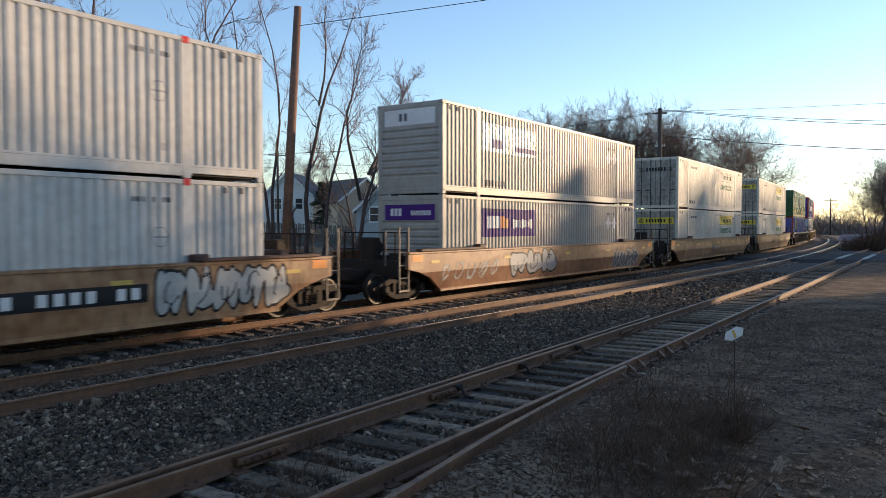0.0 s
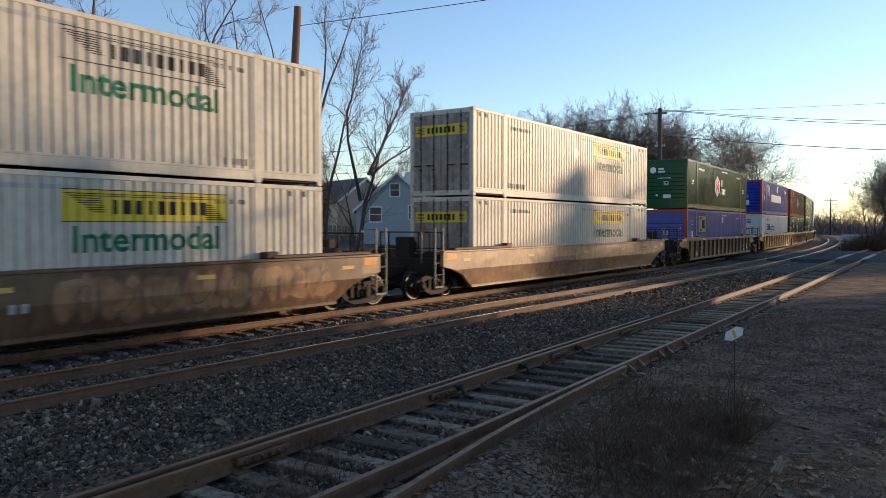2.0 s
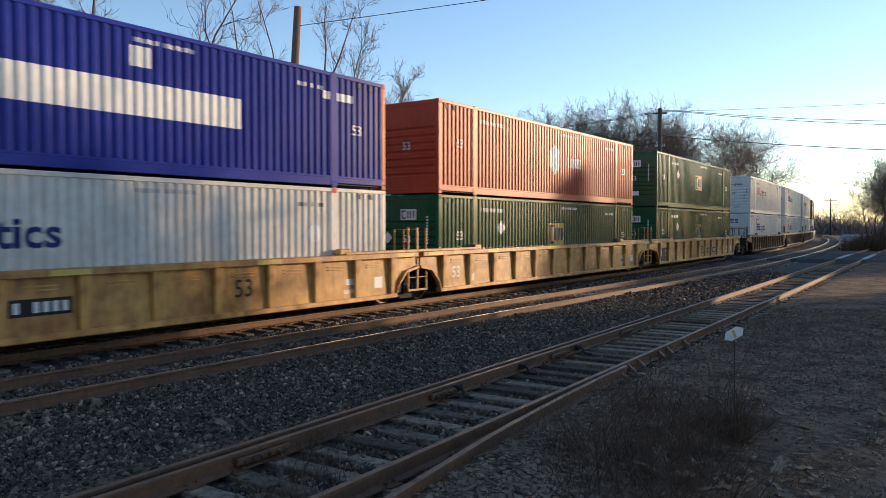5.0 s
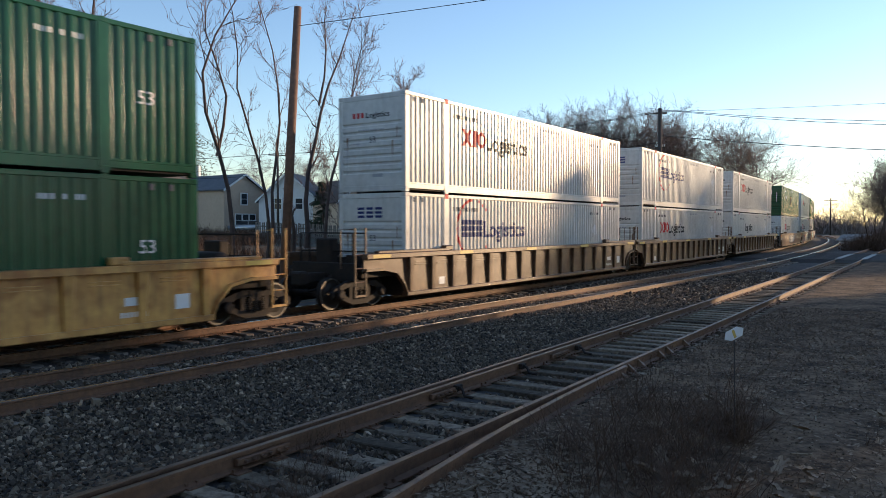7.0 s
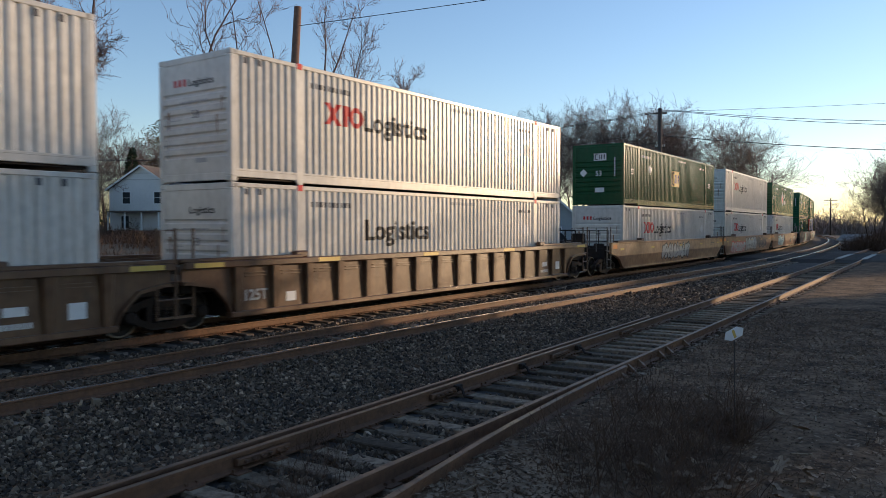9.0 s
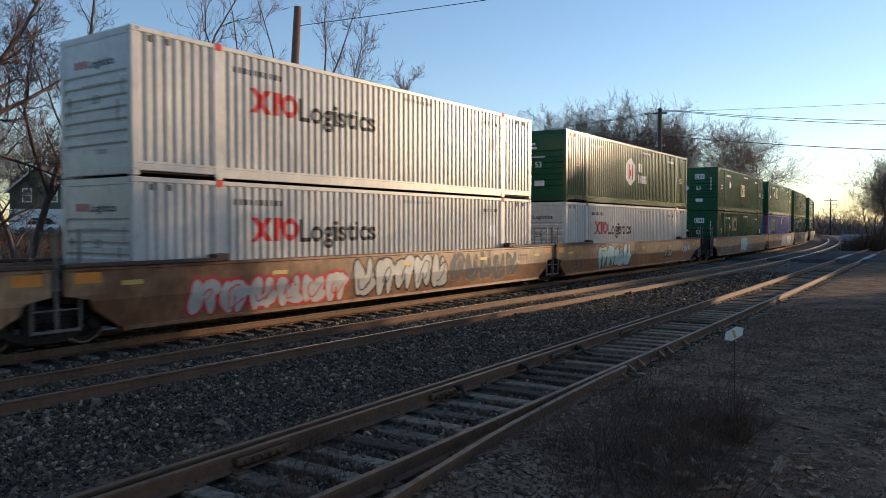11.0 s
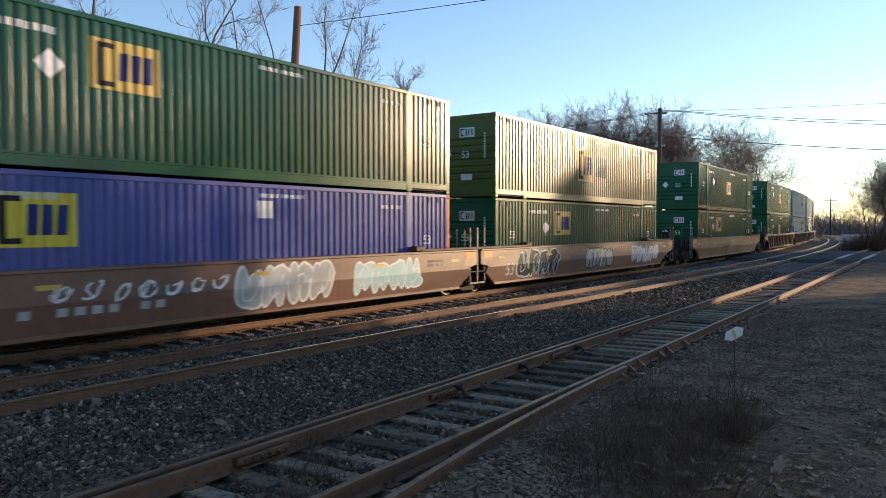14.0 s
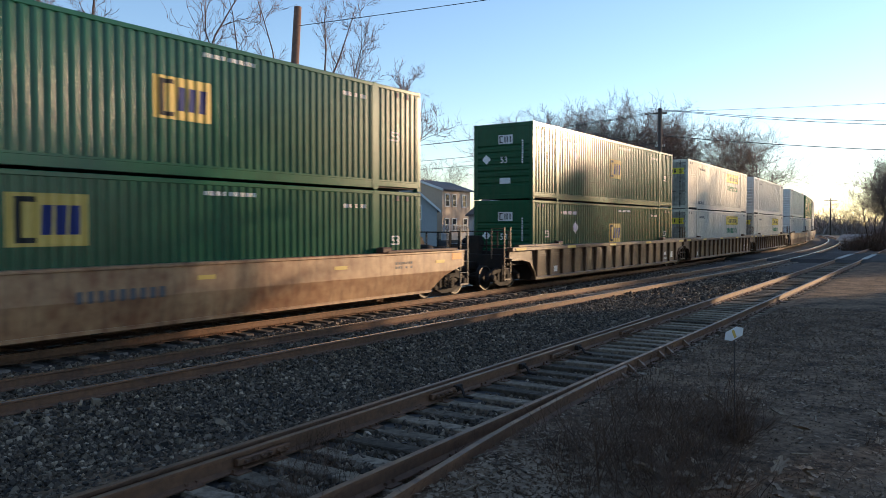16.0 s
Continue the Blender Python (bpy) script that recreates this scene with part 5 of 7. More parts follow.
# ---- trees ----
def grow(seed, h, r, levels=4, lean=(0.0, 0.0), wide=0.55, first=0.3, kids=(9, 7, 6, 4), thin=0.012, sides=(7, 5, 4, 3, 3), sweep=0.35, reach=0.62, stems=None):
    """A bare tree: tapered trunk, rising limbs and twigs, as two lists of (verts, faces)."""
    rnd = random.Random(seed)
    wood, twig = ([], []), ([], [])

    def limb(p, d, length, r0, level, bends=None):
        n = 7 if level == 0 else 6 if level < 3 else 4
        if bends:
            n = len(bends) - 1
        pts, rad = [p.copy()], [r0]
        q = p.copy()
        d = d.normalized()
        for i in range(n):
            if bends:
                pts.append(Vector(bends[i + 1]) + Vector((rnd.gauss(0, 0.05), 0, 0)))
                rad.append(r0 * (1 - 0.9 * (i + 1) / n))
                continue
            d = (d + Vector((rnd.gauss(0, 1), rnd.gauss(0, 1), rnd.gauss(0, 0.7))) * (0.1 + 0.055 * level) + Vector((0, 0, 0.06 * level * sweep))).normalized()
            q = q + d * (length / n)
            pts.append(q.copy())
            rad.append(max(thin * 0.5, r0 * (1 - 0.95 * (i + 1) / n)))
        verts, faces = wood if level < 2 else twig
        k = sides[level]
        base = len(verts)
        for i, c in enumerate(pts):
            t = (pts[min(i + 1, n)] - pts[max(i - 1, 0)]).normalized()
            u = t.orthogonal().normalized()
            w = t.cross(u)
            for j in range(k):
                a = j * math.tau / k
                verts.append(tuple(c + rad[i] * (math.cos(a) * u + math.sin(a) * w)))
        for i in range(n):
            for j in range(k):
                j2 = (j + 1) % k
                faces.append((base + i * k + j, base + i * k + j2, base + (i + 1) * k + j2, base + (i + 1) * k + j))
        if level + 1 >= levels:
            return
        lo = first if level == 0 else 0.18
        m = kids[level]
        for i in range(m):
            f = lo + (1 - lo) * (i + rnd.random()) / m
            s = f * n
            a = min(int(s), n - 1)
            at = pts[a].lerp(pts[a + 1], s - a)
            ax = (pts[a + 1] - pts[a]).normalized()
            side = ax.orthogonal().normalized()
            side.rotate(Matrix.Rotation(rnd.uniform(0, math.tau), 3, ax))
            dd = ax * (1 - wide * rnd.uniform(0.7, 1.2)) + side * wide * rnd.uniform(0.8, 1.3)
            ll = length * (reach - 0.3 * (f - lo)) * rnd.uniform(0.6, 1.1) if level == 0 else length * rnd.uniform(0.35, 0.6)
            if bends:
                dd.z += 0.25
            rr = rad[a] * rnd.uniform(0.4, 0.62)
            limb(at, dd, ll, max(rr, thin), level + 1)

    if stems:
        for bends, r0, reach_ in stems:
            limb(Vector(bends[0]), Vector((0, 0, 1)), reach_, r0, 0, bends)
    else:
        limb(Vector((0, 0, -0.3)), Vector((lean[0], lean[1], 1)), h * 0.86, r, 0)
    return wood, twig


def bare_tree(key, label, **kw):
    """A bare tree as a thing: trunk with its limbs, and a crown of twigs."""
    wood, twig = grow(**kw)
    t = tagged(add("tree", None), label, "tree")
    add("trunk", raw("trunk", *wood, "bark", True), t)
    tagged(add("crown", raw("crown", *twig, "twig", True), t), kind="stuff")
    return t


def place(ob, x, y, z, turn=0.0, size=1.0):
    ob.matrix_basis = pose(x, y, z, 0, 0, turn) @ Matrix.Scale(size, 4)
    return ob


def stem(y0, turns, step=1.25, start=-0.3):
    """A trunk's bends: its drift along the line (metres) at even steps of height."""
    out = [(0.0, y0, start)]
    for k, dy in enumerate(turns):
        out.append((0.04 * math.sin(2.1 * k + y0), out[-1][1] + dy, start + step * (k + 1)))
    return out


def trees_behind_track():
    lab = "slender bare tree with forked reddish-grey trunk behind the track"

    def forked(x, y, seed, stems, kids=(8, 6, 5, 3)):
        place(bare_tree(0, lab, seed=seed, h=10, r=0.15, stems=stems, wide=0.5, first=0.34, kids=kids, sweep=0.9, thin=0.009), x, y, 0.0)
    forked(-20.3, 16.5, 11, [(stem(0.1, (0.05, -0.05, -0.12, -0.35, -0.5, -0.1, 0.45, 0.75, 0.6)), 0.1, 3.6),
                             (stem(-0.45, (0.25, 0.06, -0.25, -0.4, -0.1, 0.1), 1.0, 4.55), 0.055, 3.0)])
    forked(-20.3, 18.2, 12, [(stem(0.0, (0.05, -0.02, -0.06, -0.35, -0.55, -0.35, 0.02, -0.3, -0.2), 1.2), 0.075, 3.2),
                             (stem(0.1, (0.06, 0.06, 0.08, 0.12, 0.1, 0.0, -0.2, -0.6, -0.5), 1.25), 0.08, 3.0)])
    forked(-20.6, 20.3, 13, [(stem(0.0, (0.0, 0.06, 0.08, 0.15, 0.25, 0.35, 0.42, 0.6, 0.6, 0.5), 1.15), 0.12, 3.4),
                             (stem(0.8, (0.25, 0.05, 0.0, 0.25), 1.1, 6.9), 0.05, 2.6),
                             (stem(-0.5, (-0.05, -0.08, -0.1, -0.18, 0.12), 1.2), 0.1, 1.0)])
    forked(-20.6, 21.2, 15, [(stem(0.0, (0.08, 0.1, 0.18, 0.25, 0.35, 0.4, 0.35, 0.3, 0.3, 0.3), 1.1), 0.085, 3.0)], (9, 7, 5, 3))
    forked(-20.6, 23.0, 16, [(stem(0.0, (0.1, 0.35, 0.4, 0.45, 0.5, 0.6, 0.4), 1.15), 0.12, 3.2), (stem(1.0, (0.75, 0.8, 0.7, 0.6), 1.1, 4.4), 0.08, 2.6),
                             (stem(0.5, (-0.4, -0.35, 0.1, 0.4, 0.3), 1.2, 3.3), 0.08, 3.4), (stem(1.2, (1.1, 1.4, 1.3, 1.0), 0.65, 4.4), 0.06, 3.0)], (10, 8, 6, 4))
    place(bare_tree(0, "low bare tree with tangled twigs behind the track", seed=17, h=7.0, r=0.1, lean=(0.02, 0.05), wide=0.5, first=0.12, kids=(9, 7, 6, 4), sweep=1.0, thin=0.009), -21.8, 24.8, -0.3)
    # the large tree whose boughs hang in from beyond
    place(bare_tree(0, "large bare tree with wide low boughs", seed=31, h=12, r=0.22, wide=0.6, first=0.08, kids=(16, 10, 8, 4), sweep=0.75, thin=0.009, stems=[
        (stem(0.0, (0.1, 0.15, 0.1, 0.15, 0.2, 0.1, 0.2, 0.2, 0.1)), 0.2, 4.8), (stem(0.4, (0.8, 0.7, 0.6, 0.55, 0.7, 0.5), 0.42, 5.0), 0.085, 2.9),
        (stem(0.3, (0.8, 0.7, 0.75, 0.6, 0.5), -0.22, 4.5), 0.06, 2.6), (stem(0.5, (0.8, 0.6, 0.5, 0.45, 0.4), 0.95, 6.0), 0.09, 3.0)]), -22.4, 9.0, 0.0)
    place(bare_tree(0, "leaning bare tree behind the track", seed=33, h=11, r=0.15, wide=0.5, first=0.25, kids=(11, 8, 6, 4), sweep=0.9, thin=0.009, stems=[
        (stem(0.0, (0.25, 0.35, 0.4, 0.4, 0.35, 0.3, 0.25, 0.15, 0.1)), 0.13, 3.8), (stem(0.9, (-0.35, -0.3, 0.1, 0.2, 0.2), 1.2, 3.2), 0.07, 3.0)]), -23.0, 11.0, 0.0)
    place(bare_tree(0, "bare tree with fine twigs", seed=35, h=9.0, r=0.14, lean=(0.05, 0.0), wide=0.6, first=0.2, kids=(9, 7, 6, 4)), -31.0, 14.8, -0.1)


trees_behind_track()
WOODS = []


def wood_trees():
    """Five bare woodland trees, then their copies over the land."""
    lab = "tall bare woodland tree with dense twigs"
    for i in range(5):
        t = bare_tree(i, lab, seed=50 + i, h=19.0, r=0.26, wide=0.5, first=0.36, kids=(13, 10, 8, 4), reach=0.55, thin=0.024, sides=(6, 4, 3, 3, 3), levels=4)
        tagged(t, group="woodland trees")
        WOODS.append(t)
    spots = []
    rnd = random.Random(7)
    for i in range(34):                      # behind the train, far along the line
        f = i / 33
        x, y = -54 + 27.5 * f + rnd.uniform(-4, 3), 94 + 22 * f + rnd.uniform(-5, 16)
        spots.append((x, y, rnd.uniform(0.74, 0.94) * (1.12 - 0.26 * abs(f - 0.45))))
    for i in range(8):                       # beyond the houses
        spots.append((-128 + 8 * i + rnd.uniform(-4, 4), 92 + rnd.uniform(-6, 10) + 2.5 * i, rnd.uniform(0.6, 0.8)))
    for i in range(5):
        spots.append((-95 - 4 * i, 52 + 7 * i, rnd.uniform(0.55, 0.75)))
    for i in range(20):                      # close-set woods beyond the street
        a, d = radians(54.5 + 13 * i / 19), rnd.uniform(122, 160)
        spots.append((-d * math.sin(a), d * math.cos(a), rnd.uniform(0.7, 0.98)))
    for i in range(11):                      # bare trees past the crossing, added out of view to mottle the train with shade
        x = rnd.uniform(2.0, 10.0)
        spots.append((x, 68 + 1.8 * x + 3.6 * i, rnd.uniform(0.46, 0.6)))
    for i in range(16):                      # beside the line past the road
        spots.append((-7.5 + 0.95 * i + rnd.uniform(-0.6, 0.6), 102 + rnd.uniform(0, 34) + 1.2 * i, rnd.uniform(0.5, 0.72)))
    for i in range(16):
        spots.append((rnd.uniform(-10.4, -5.0), rnd.uniform(103, 122), rnd.uniform(0.4, 0.56)))
    for i in range(14):                      # distance
        spots.append((-75 + 5.2 * i, 225 + rnd.uniform(0, 30), rnd.uniform(0.4, 0.6)))
    for i, (x, y, s) in enumerate(spots):
        m = pose(x, y, height(x, y) - 0.1, 0, 0, rnd.uniform(0, 360)) @ Matrix.Scale(s, 4)
        if i < len(WOODS):
            WOODS[i].matrix_basis = m
        else:
            c = copy_thing(WOODS[i % 5], m)
            c.scale = (s, s, s)


wood_trees()


def conifer(seed, h, w, material, label, open_=0.0):
    """An evergreen: trunk and whorls of drooping boughs set with needle tufts."""
    rnd = random.Random(seed)
    t = tagged(add("evergreen_tree", None), label, "evergreen tree")
    bm = bmesh.new()
    tube(bm, [(0, 0, -0.3), (0.05, 0, h * 0.5), (0, 0, h)], [h * 0.018, h * 0.012, 0.02], 6)
    add("trunk", finish(bm, "trunk", "bark"), t)
    verts, faces = [], []
    n = int(h * 17)
    for i in range(n):
        f = (i + rnd.random()) / n
        z = h * ((0.08 if not open_ else open_) + (0.92 if not open_ else 1 - open_) * f)
        rr = w * ((1 - f) ** 0.85 if not open_ else math.sin(math.pi * min(0.12 + 0.88 * f, 1)) ** 0.6) * rnd.uniform(0.55, 1.1) + 0.15
        a = rnd.uniform(0, math.tau)
        for k in range(12):
            u = (k + rnd.random()) / 12
            c = Vector((math.cos(a) * rr * u, math.sin(a) * rr * u, z - 0.22 * rr * u + rnd.uniform(-0.12, 0.12)))
            for q in range(3):
                d = Vector((math.cos(a) + rnd.uniform(-0.9, 0.9), math.sin(a) + rnd.uniform(-0.9, 0.9), rnd.uniform(-0.5, 0.4))).normalized() * rnd.uniform(0.25, 0.5)
                s = d.orthogonal().normalized() * 0.06
                b = len(verts)
                verts += [tuple(c - s), tuple(c + s), tuple(c + d)]
                faces.append((b, b + 1, b + 2))
    tagged(add("crown", raw("crown", verts, faces, material), t), kind="stuff")
    return t


place(conifer(1, 11.5, 4.0, "needle", "dark green spruce beside the houses"), -103, 58.5, 1.2)
place(conifer(2, 12.0, 3.4, "needle", "narrow dark green spruce behind a shrub"), -97, 62, 1.2)
place(conifer(3, 19.5, 6.4, "pine", "tall browned pine above the houses", 0.42), -104, 74, 1.2)
place(conifer(4, 6.0, 2.2, "needle", "small dark evergreen between the houses"), -60, 62, 1.2)


def shrub(x, y, z, w, h, seed, label):
    rnd = random.Random(seed)
    t = tagged(add("shrub", None), label, "shrub", "shrubs by the houses")
    verts, faces = [], []
    for i in range(1500):
        a, e, r = rnd.uniform(0, math.tau), rnd.uniform(0, 1.5), rnd.uniform(0.6, 1.05)
        c = Vector((math.cos(a) * math.cos(e) * w * r, math.sin(a) * math.cos(e) * w * r, math.sin(e) * h * r))
        d = Vector((rnd.gauss(0, 1), rnd.gauss(0, 1), rnd.gauss(0, 1))).normalized() * 0.22
        s = d.orthogonal().normalized() * 0.07
        b = len(verts)
        verts += [tuple(c - s), tuple(c + s), tuple(c + d)]
        faces.append((b, b + 1, b + 2))
    add("foliage", raw("foliage", verts, faces, "shrub"), t)
    bm = bmesh.new()
    for k in range(5):
        tube(bm, [(0, 0, -0.1), (math.cos(k * 1.3) * w * 0.5, math.sin(k * 1.3) * w * 0.5, h * 0.7)], [0.04, 0.015], 4)
    add("stem", finish(bm, "stem", "bark"), t)
    t.matrix_basis = pose(x, y, z)


shrub(-86.0, 55.5, 1.2, 2.0, 2.6, 1, "large dark shrub by the porch")
shrub(-82.5, 58.5, 1.2, 1.5, 1.6, 2, "dark clipped shrub by the house")
shrub(-76.0, 60.0, 1.2, 1.3, 1.5, 3, "dark round shrub by the wall")
shrub(-73.5, 66.5, 1.2, 1.3, 1.6, 4, "dark round shrub by the garage")


# ---- houses ----
def house(label, x, y, turn, w, d, eave, peak, wall, roof, windows=(), base=None, porch=None, chimney=None, band=None):
    """A house whose gable looks to its -y side. windows: (side, u, z, w, h) with side 'front' or 'right'."""
    z0 = (height(x, y) - 0.1) if base is None else base
    root = tagged(add("house", None), label, "house", "houses behind the railway")
    root.matrix_basis = pose(x, y, z0, 0, 0, turn)
    bm = bmesh.new()
    prism_pts = [(-w / 2, -0.6), (w / 2, -0.6), (w / 2, eave), (0, peak), (-w / 2, eave)]
    a = [bm.verts.new((u, -d / 2, z)) for u, z in prism_pts]
    b = [bm.verts.new((u, d / 2, z)) for u, z in prism_pts]
    bm.faces.new(a)
    bm.faces.new(b[::-1])
    for i in range(5):
        j = (i + 1) % 5
        bm.faces.new((a[j], a[i], b[i], b[j]))
    wall_ob = add("wall", finish(bm, "wall", wall), root)
    bm = bmesh.new()                                   # clapboards, as shadow lines proud of the wall
    z = 0.2
    while z < eave - 0.1:
        box(bm, -w / 2 - 0.02, w / 2 + 0.02, -d / 2 - 0.02, d / 2 + 0.02, z, z + 0.05)
        z += 0.36
    add("siding_course", finish(bm, "siding_course", wall), root)
    slope = Vector((w / 2, 0, eave - peak))
    n = slope.normalized()
    for s in (1, -1):
        bm = bmesh.new()
        o, t = 0.45, 0.14
        p0, p1 = Vector((0, 0, peak + 0.06)), Vector((s * w / 2, 0, eave + 0.06)) + Vector((s * n.x, 0, n.z)) * o
        prof = [p0, p1, p1 + Vector((0, 0, t)), p0 + Vector((0, 0, t))]
        f = [bm.verts.new((p.x, -d / 2 - 0.4, p.z)) for p in prof]
        g = [bm.verts.new((p.x, d / 2 + 0.4, p.z)) for p in prof]
        bm.faces.new(f); bm.faces.new(g[::-1])
        for i in range(4):
            j = (i + 1) % 4
            bm.faces.new((f[j], f[i], g[i], g[j]))
        bmesh.ops.recalc_face_normals(bm, faces=bm.faces[:])
        r = add("roof", finish(bm, "roof", roof), root)
        bm = bmesh.new()
        q = [p0 - Vector((0, 0, 0.12)), p1 - Vector((0, 0, 0.12)), p1 + Vector((0, 0, t)), p0 + Vector((0, 0, t))]
        f = [bm.verts.new((p.x, -d / 2 - 0.43, p.z)) for p in q]
        g = [bm.verts.new((p.x, -d / 2 - 0.4, p.z)) for p in q]
        bm.faces.new(f); bm.faces.new(g[::-1])
        for i in range(4):
            j = (i + 1) % 4
            bm.faces.new((f[j], f[i], g[i], g[j]))
        bmesh.ops.recalc_face_normals(bm, faces=bm.faces[:])
        add("barge_board", finish(bm, "barge_board", "trim"), r, "white barge board")
    for side, u, z, ww, hh in windows:
        m = pose(u, -d / 2 - 0.03, z) if side == "front" else pose(w / 2 + 0.03, u, z, 0, 0, 90)
        bm = bmesh.new()
        for q in ((-ww / 2 - 0.12, -ww / 2, -hh / 2 - 0.12, hh / 2 + 0.12), (ww / 2, ww / 2 + 0.12, -hh / 2 - 0.12, hh / 2 + 0.12),
                  (-ww / 2, ww / 2, hh / 2, hh / 2 + 0.12), (-ww / 2, ww / 2, -hh / 2 - 0.12, -hh / 2), (-ww / 2, ww / 2, -0.03, 0.03)):
            box(bm, q[0], q[1], -0.06, 0.04, q[2], q[3])
        win = add("window", finish(bm, "window", "trim"), root, "white window frame", m)
        bm = bmesh.new()
        box(bm, -ww / 2, ww / 2, -0.02, 0.02, -hh / 2, hh / 2)
        add("pane", finish(bm, "pane", "glass"), win, "dark window pane")
    if band:
        bm = bmesh.new()
        box(bm, -w / 2 - 0.06, w / 2 + 0.06, -d / 2 - 0.06, d / 2 + 0.06, -0.3, band)
        add("lower_wall", finish(bm, "lower_wall", "siding_white"), root, "white-painted lower storey")
    if porch:
        pw, pd, pz = porch
        bm = bmesh.new()
        box(bm, -pw / 2, pw / 2, -d / 2 - pd, -d / 2 + 0.02, pz, pz + 0.18, 0.03)
        p = add("porch_roof", finish(bm, "porch_roof", roof), root, "flat porch roof")
        bm = bmesh.new()
        box(bm, -0.08, 0.08, -0.08, 0.08, -0.3, pz, 0.01)
        col = finish(bm, "porch_post", "trim")
        for i in range(4):
            add("porch_post", col, p, "white porch post", pose(-pw / 2 + 0.2 + (pw - 0.4) * i / 3, -d / 2 - pd + 0.2, 0))
        bm = bmesh.new()
        box(bm, -pw / 2, pw / 2, -d / 2 - pd, -d / 2, -0.3, 0.45, 0.02)
        add("porch_floor", finish(bm, "porch_floor", "brick"), p, "brick porch floor")
    if chimney:
        cx, cy = chimney
        bm = bmesh.new()
        box(bm, cx - 0.4, cx + 0.4, cy - 0.3, cy + 0.3, eave, peak + 0.7, 0.03)
        add("chimney", finish(bm, "chimney", "siding_white"), root, "white chimney")
    return root


house("dark green gabled house with white lower storey", -87, 45.8, 38, 6.4, 8, 4.9, 7.6, "siding_green", "roof",
      [("front", -1.3, 4.4, 0.8, 1.3), ("front", 1.5, 4.4, 0.8, 1.3), ("front", -1.8, 1.4, 0.9, 1.2), ("front", 1.6, 1.4, 0.8, 1.3)], band=2.9)
house("white two-storey house with a brown roof and porch", -86.5, 59.5, 27, 8.6, 10, 5.6, 8.4, "siding_white", "roof",
      [("front", -2.0, 4.5, 1.0, 1.4), ("front", 2.2, 4.5, 1.0, 1.4), ("front", -2.2, 1.5, 1.0, 1.5), ("right", 0, 4.5, 1.0, 1.4)], porch=(7.0, 2.2, 2.7), chimney=(3.2, 3.4))
house("tan-sided gabled wing with a row of windows", -77.5, 61.5, 92, 6.2, 9, 5.4, 7.2, "siding_tan", "roof_grey",
      [("front", 0, 4.3, 0.9, 1.3), ("front", -0.9, 1.7, 0.9, 1.4), ("front", 0.2, 1.7, 0.9, 1.4), ("front", 1.3, 1.7, 0.9, 1.4), ("right", 1, 4.3, 0.8, 1.2), ("right", 1, 1.6, 0.8, 1.2)])
house("low white house with a brown roof", -80, 69, 30, 9.0, 10, 2.9, 5.6, "siding_white", "roof", [("front", 1.2, 1.7, 1.3, 1.2), ("front", -2.0, 1.7, 1.0, 1.2)])
house("white house with a steep grey roof", -68, 66, 32, 7.0, 10, 4.0, 7.2, "siding_white", "roof_grey", [("front", -1.2, 3.6, 0.8, 1.2), ("front", 1.3, 3.6, 0.8, 1.2), ("front", 0, 1.3, 1.0, 1.2)])
house("tan house seen between the trunks", -60, 66, 70, 7.0, 9, 3.8, 6.4, "siding_tan", "roof", [("front", 0, 3.3, 0.8, 1.2)])
house("pale grey clapboard house with a steep gable", -47.3, 59.3, 40, 7.6, 10, 3.3, 6.6, "siding", "roof_grey",
      [("front", -0.2, 5.1, 0.8, 1.1), ("front", 1.7, 3.0, 1.1, 1.2), ("front", -2.0, 2.8, 1.0, 1.3)], chimney=(1.4, 2))
house("two-storey tan house with tall windows", -52.1, 72.8, 4, 6.0, 6.6, 5.6, 6.6, "siding_tan", "roof_grey",
      [("right", -2.2, 4.4, 0.8, 1.3), ("right", -0.6, 4.4, 0.7, 1.3), ("right", 1.7, 4.4, 0.8, 1.3), ("right", -2.3, 1.6, 0.8, 1.3), ("right", -0.6, 1.6, 0.8, 1.3), ("right", 2.0, 1.6, 0.8, 1.3)])
house("white gabled house with a brown roof", -42.0, 71.0, 40, 6.0, 8, 3.4, 6.1, "siding_white", "roof", [("front", 0, 4.0, 0.7, 1.0), ("front", 0.8, 1.8, 1.0, 1.1)])
house("grey gabled house behind a parked car", -36.5, 70.0, 36, 6.0, 8, 3.2, 5.8, "siding", "roof_grey", [("front", -0.8, 3.6, 0.7, 1.0), ("front", 0.9, 1.6, 1.0, 1.1)])
house("small shed with a pale metal roof", -14.2, 134, 60, 2.8, 4.0, 0.5, 1.25, "siding", "concrete", [])


# ---- road, fence and cars behind the track ----
def back_road():
    verts, faces = [], []
    pts = [(-120, 18), (-95, 38), (-80, 49), (-68, 58), (-55, 62), (-42, 62), (-30, 62), (-20, 61)]
    for i, (x, y) in enumerate(pts):
        a, b = pts[max(i - 1, 0)], pts[min(i + 1, len(pts) - 1)]
        d = Vector((b[0] - a[0], b[1] - a[1])).normalized()
        for k in range(5):
            u = -3.2 + 1.6 * k
            px, py = x - d.y * u, y + d.x * u
            verts.append((px, py, height(px, py) + 0.1))
    for i in range(len(pts) - 1):
        for k in range(4):
            faces.append((i * 5 + k, (i + 1) * 5 + k, (i + 1) * 5 + k + 1, i * 5 + k + 1))
    tagged(add("road", raw("road", verts, faces, "asphalt", True)), "grey asphalt street in front of the houses", "road", kind="structure")


back_road()


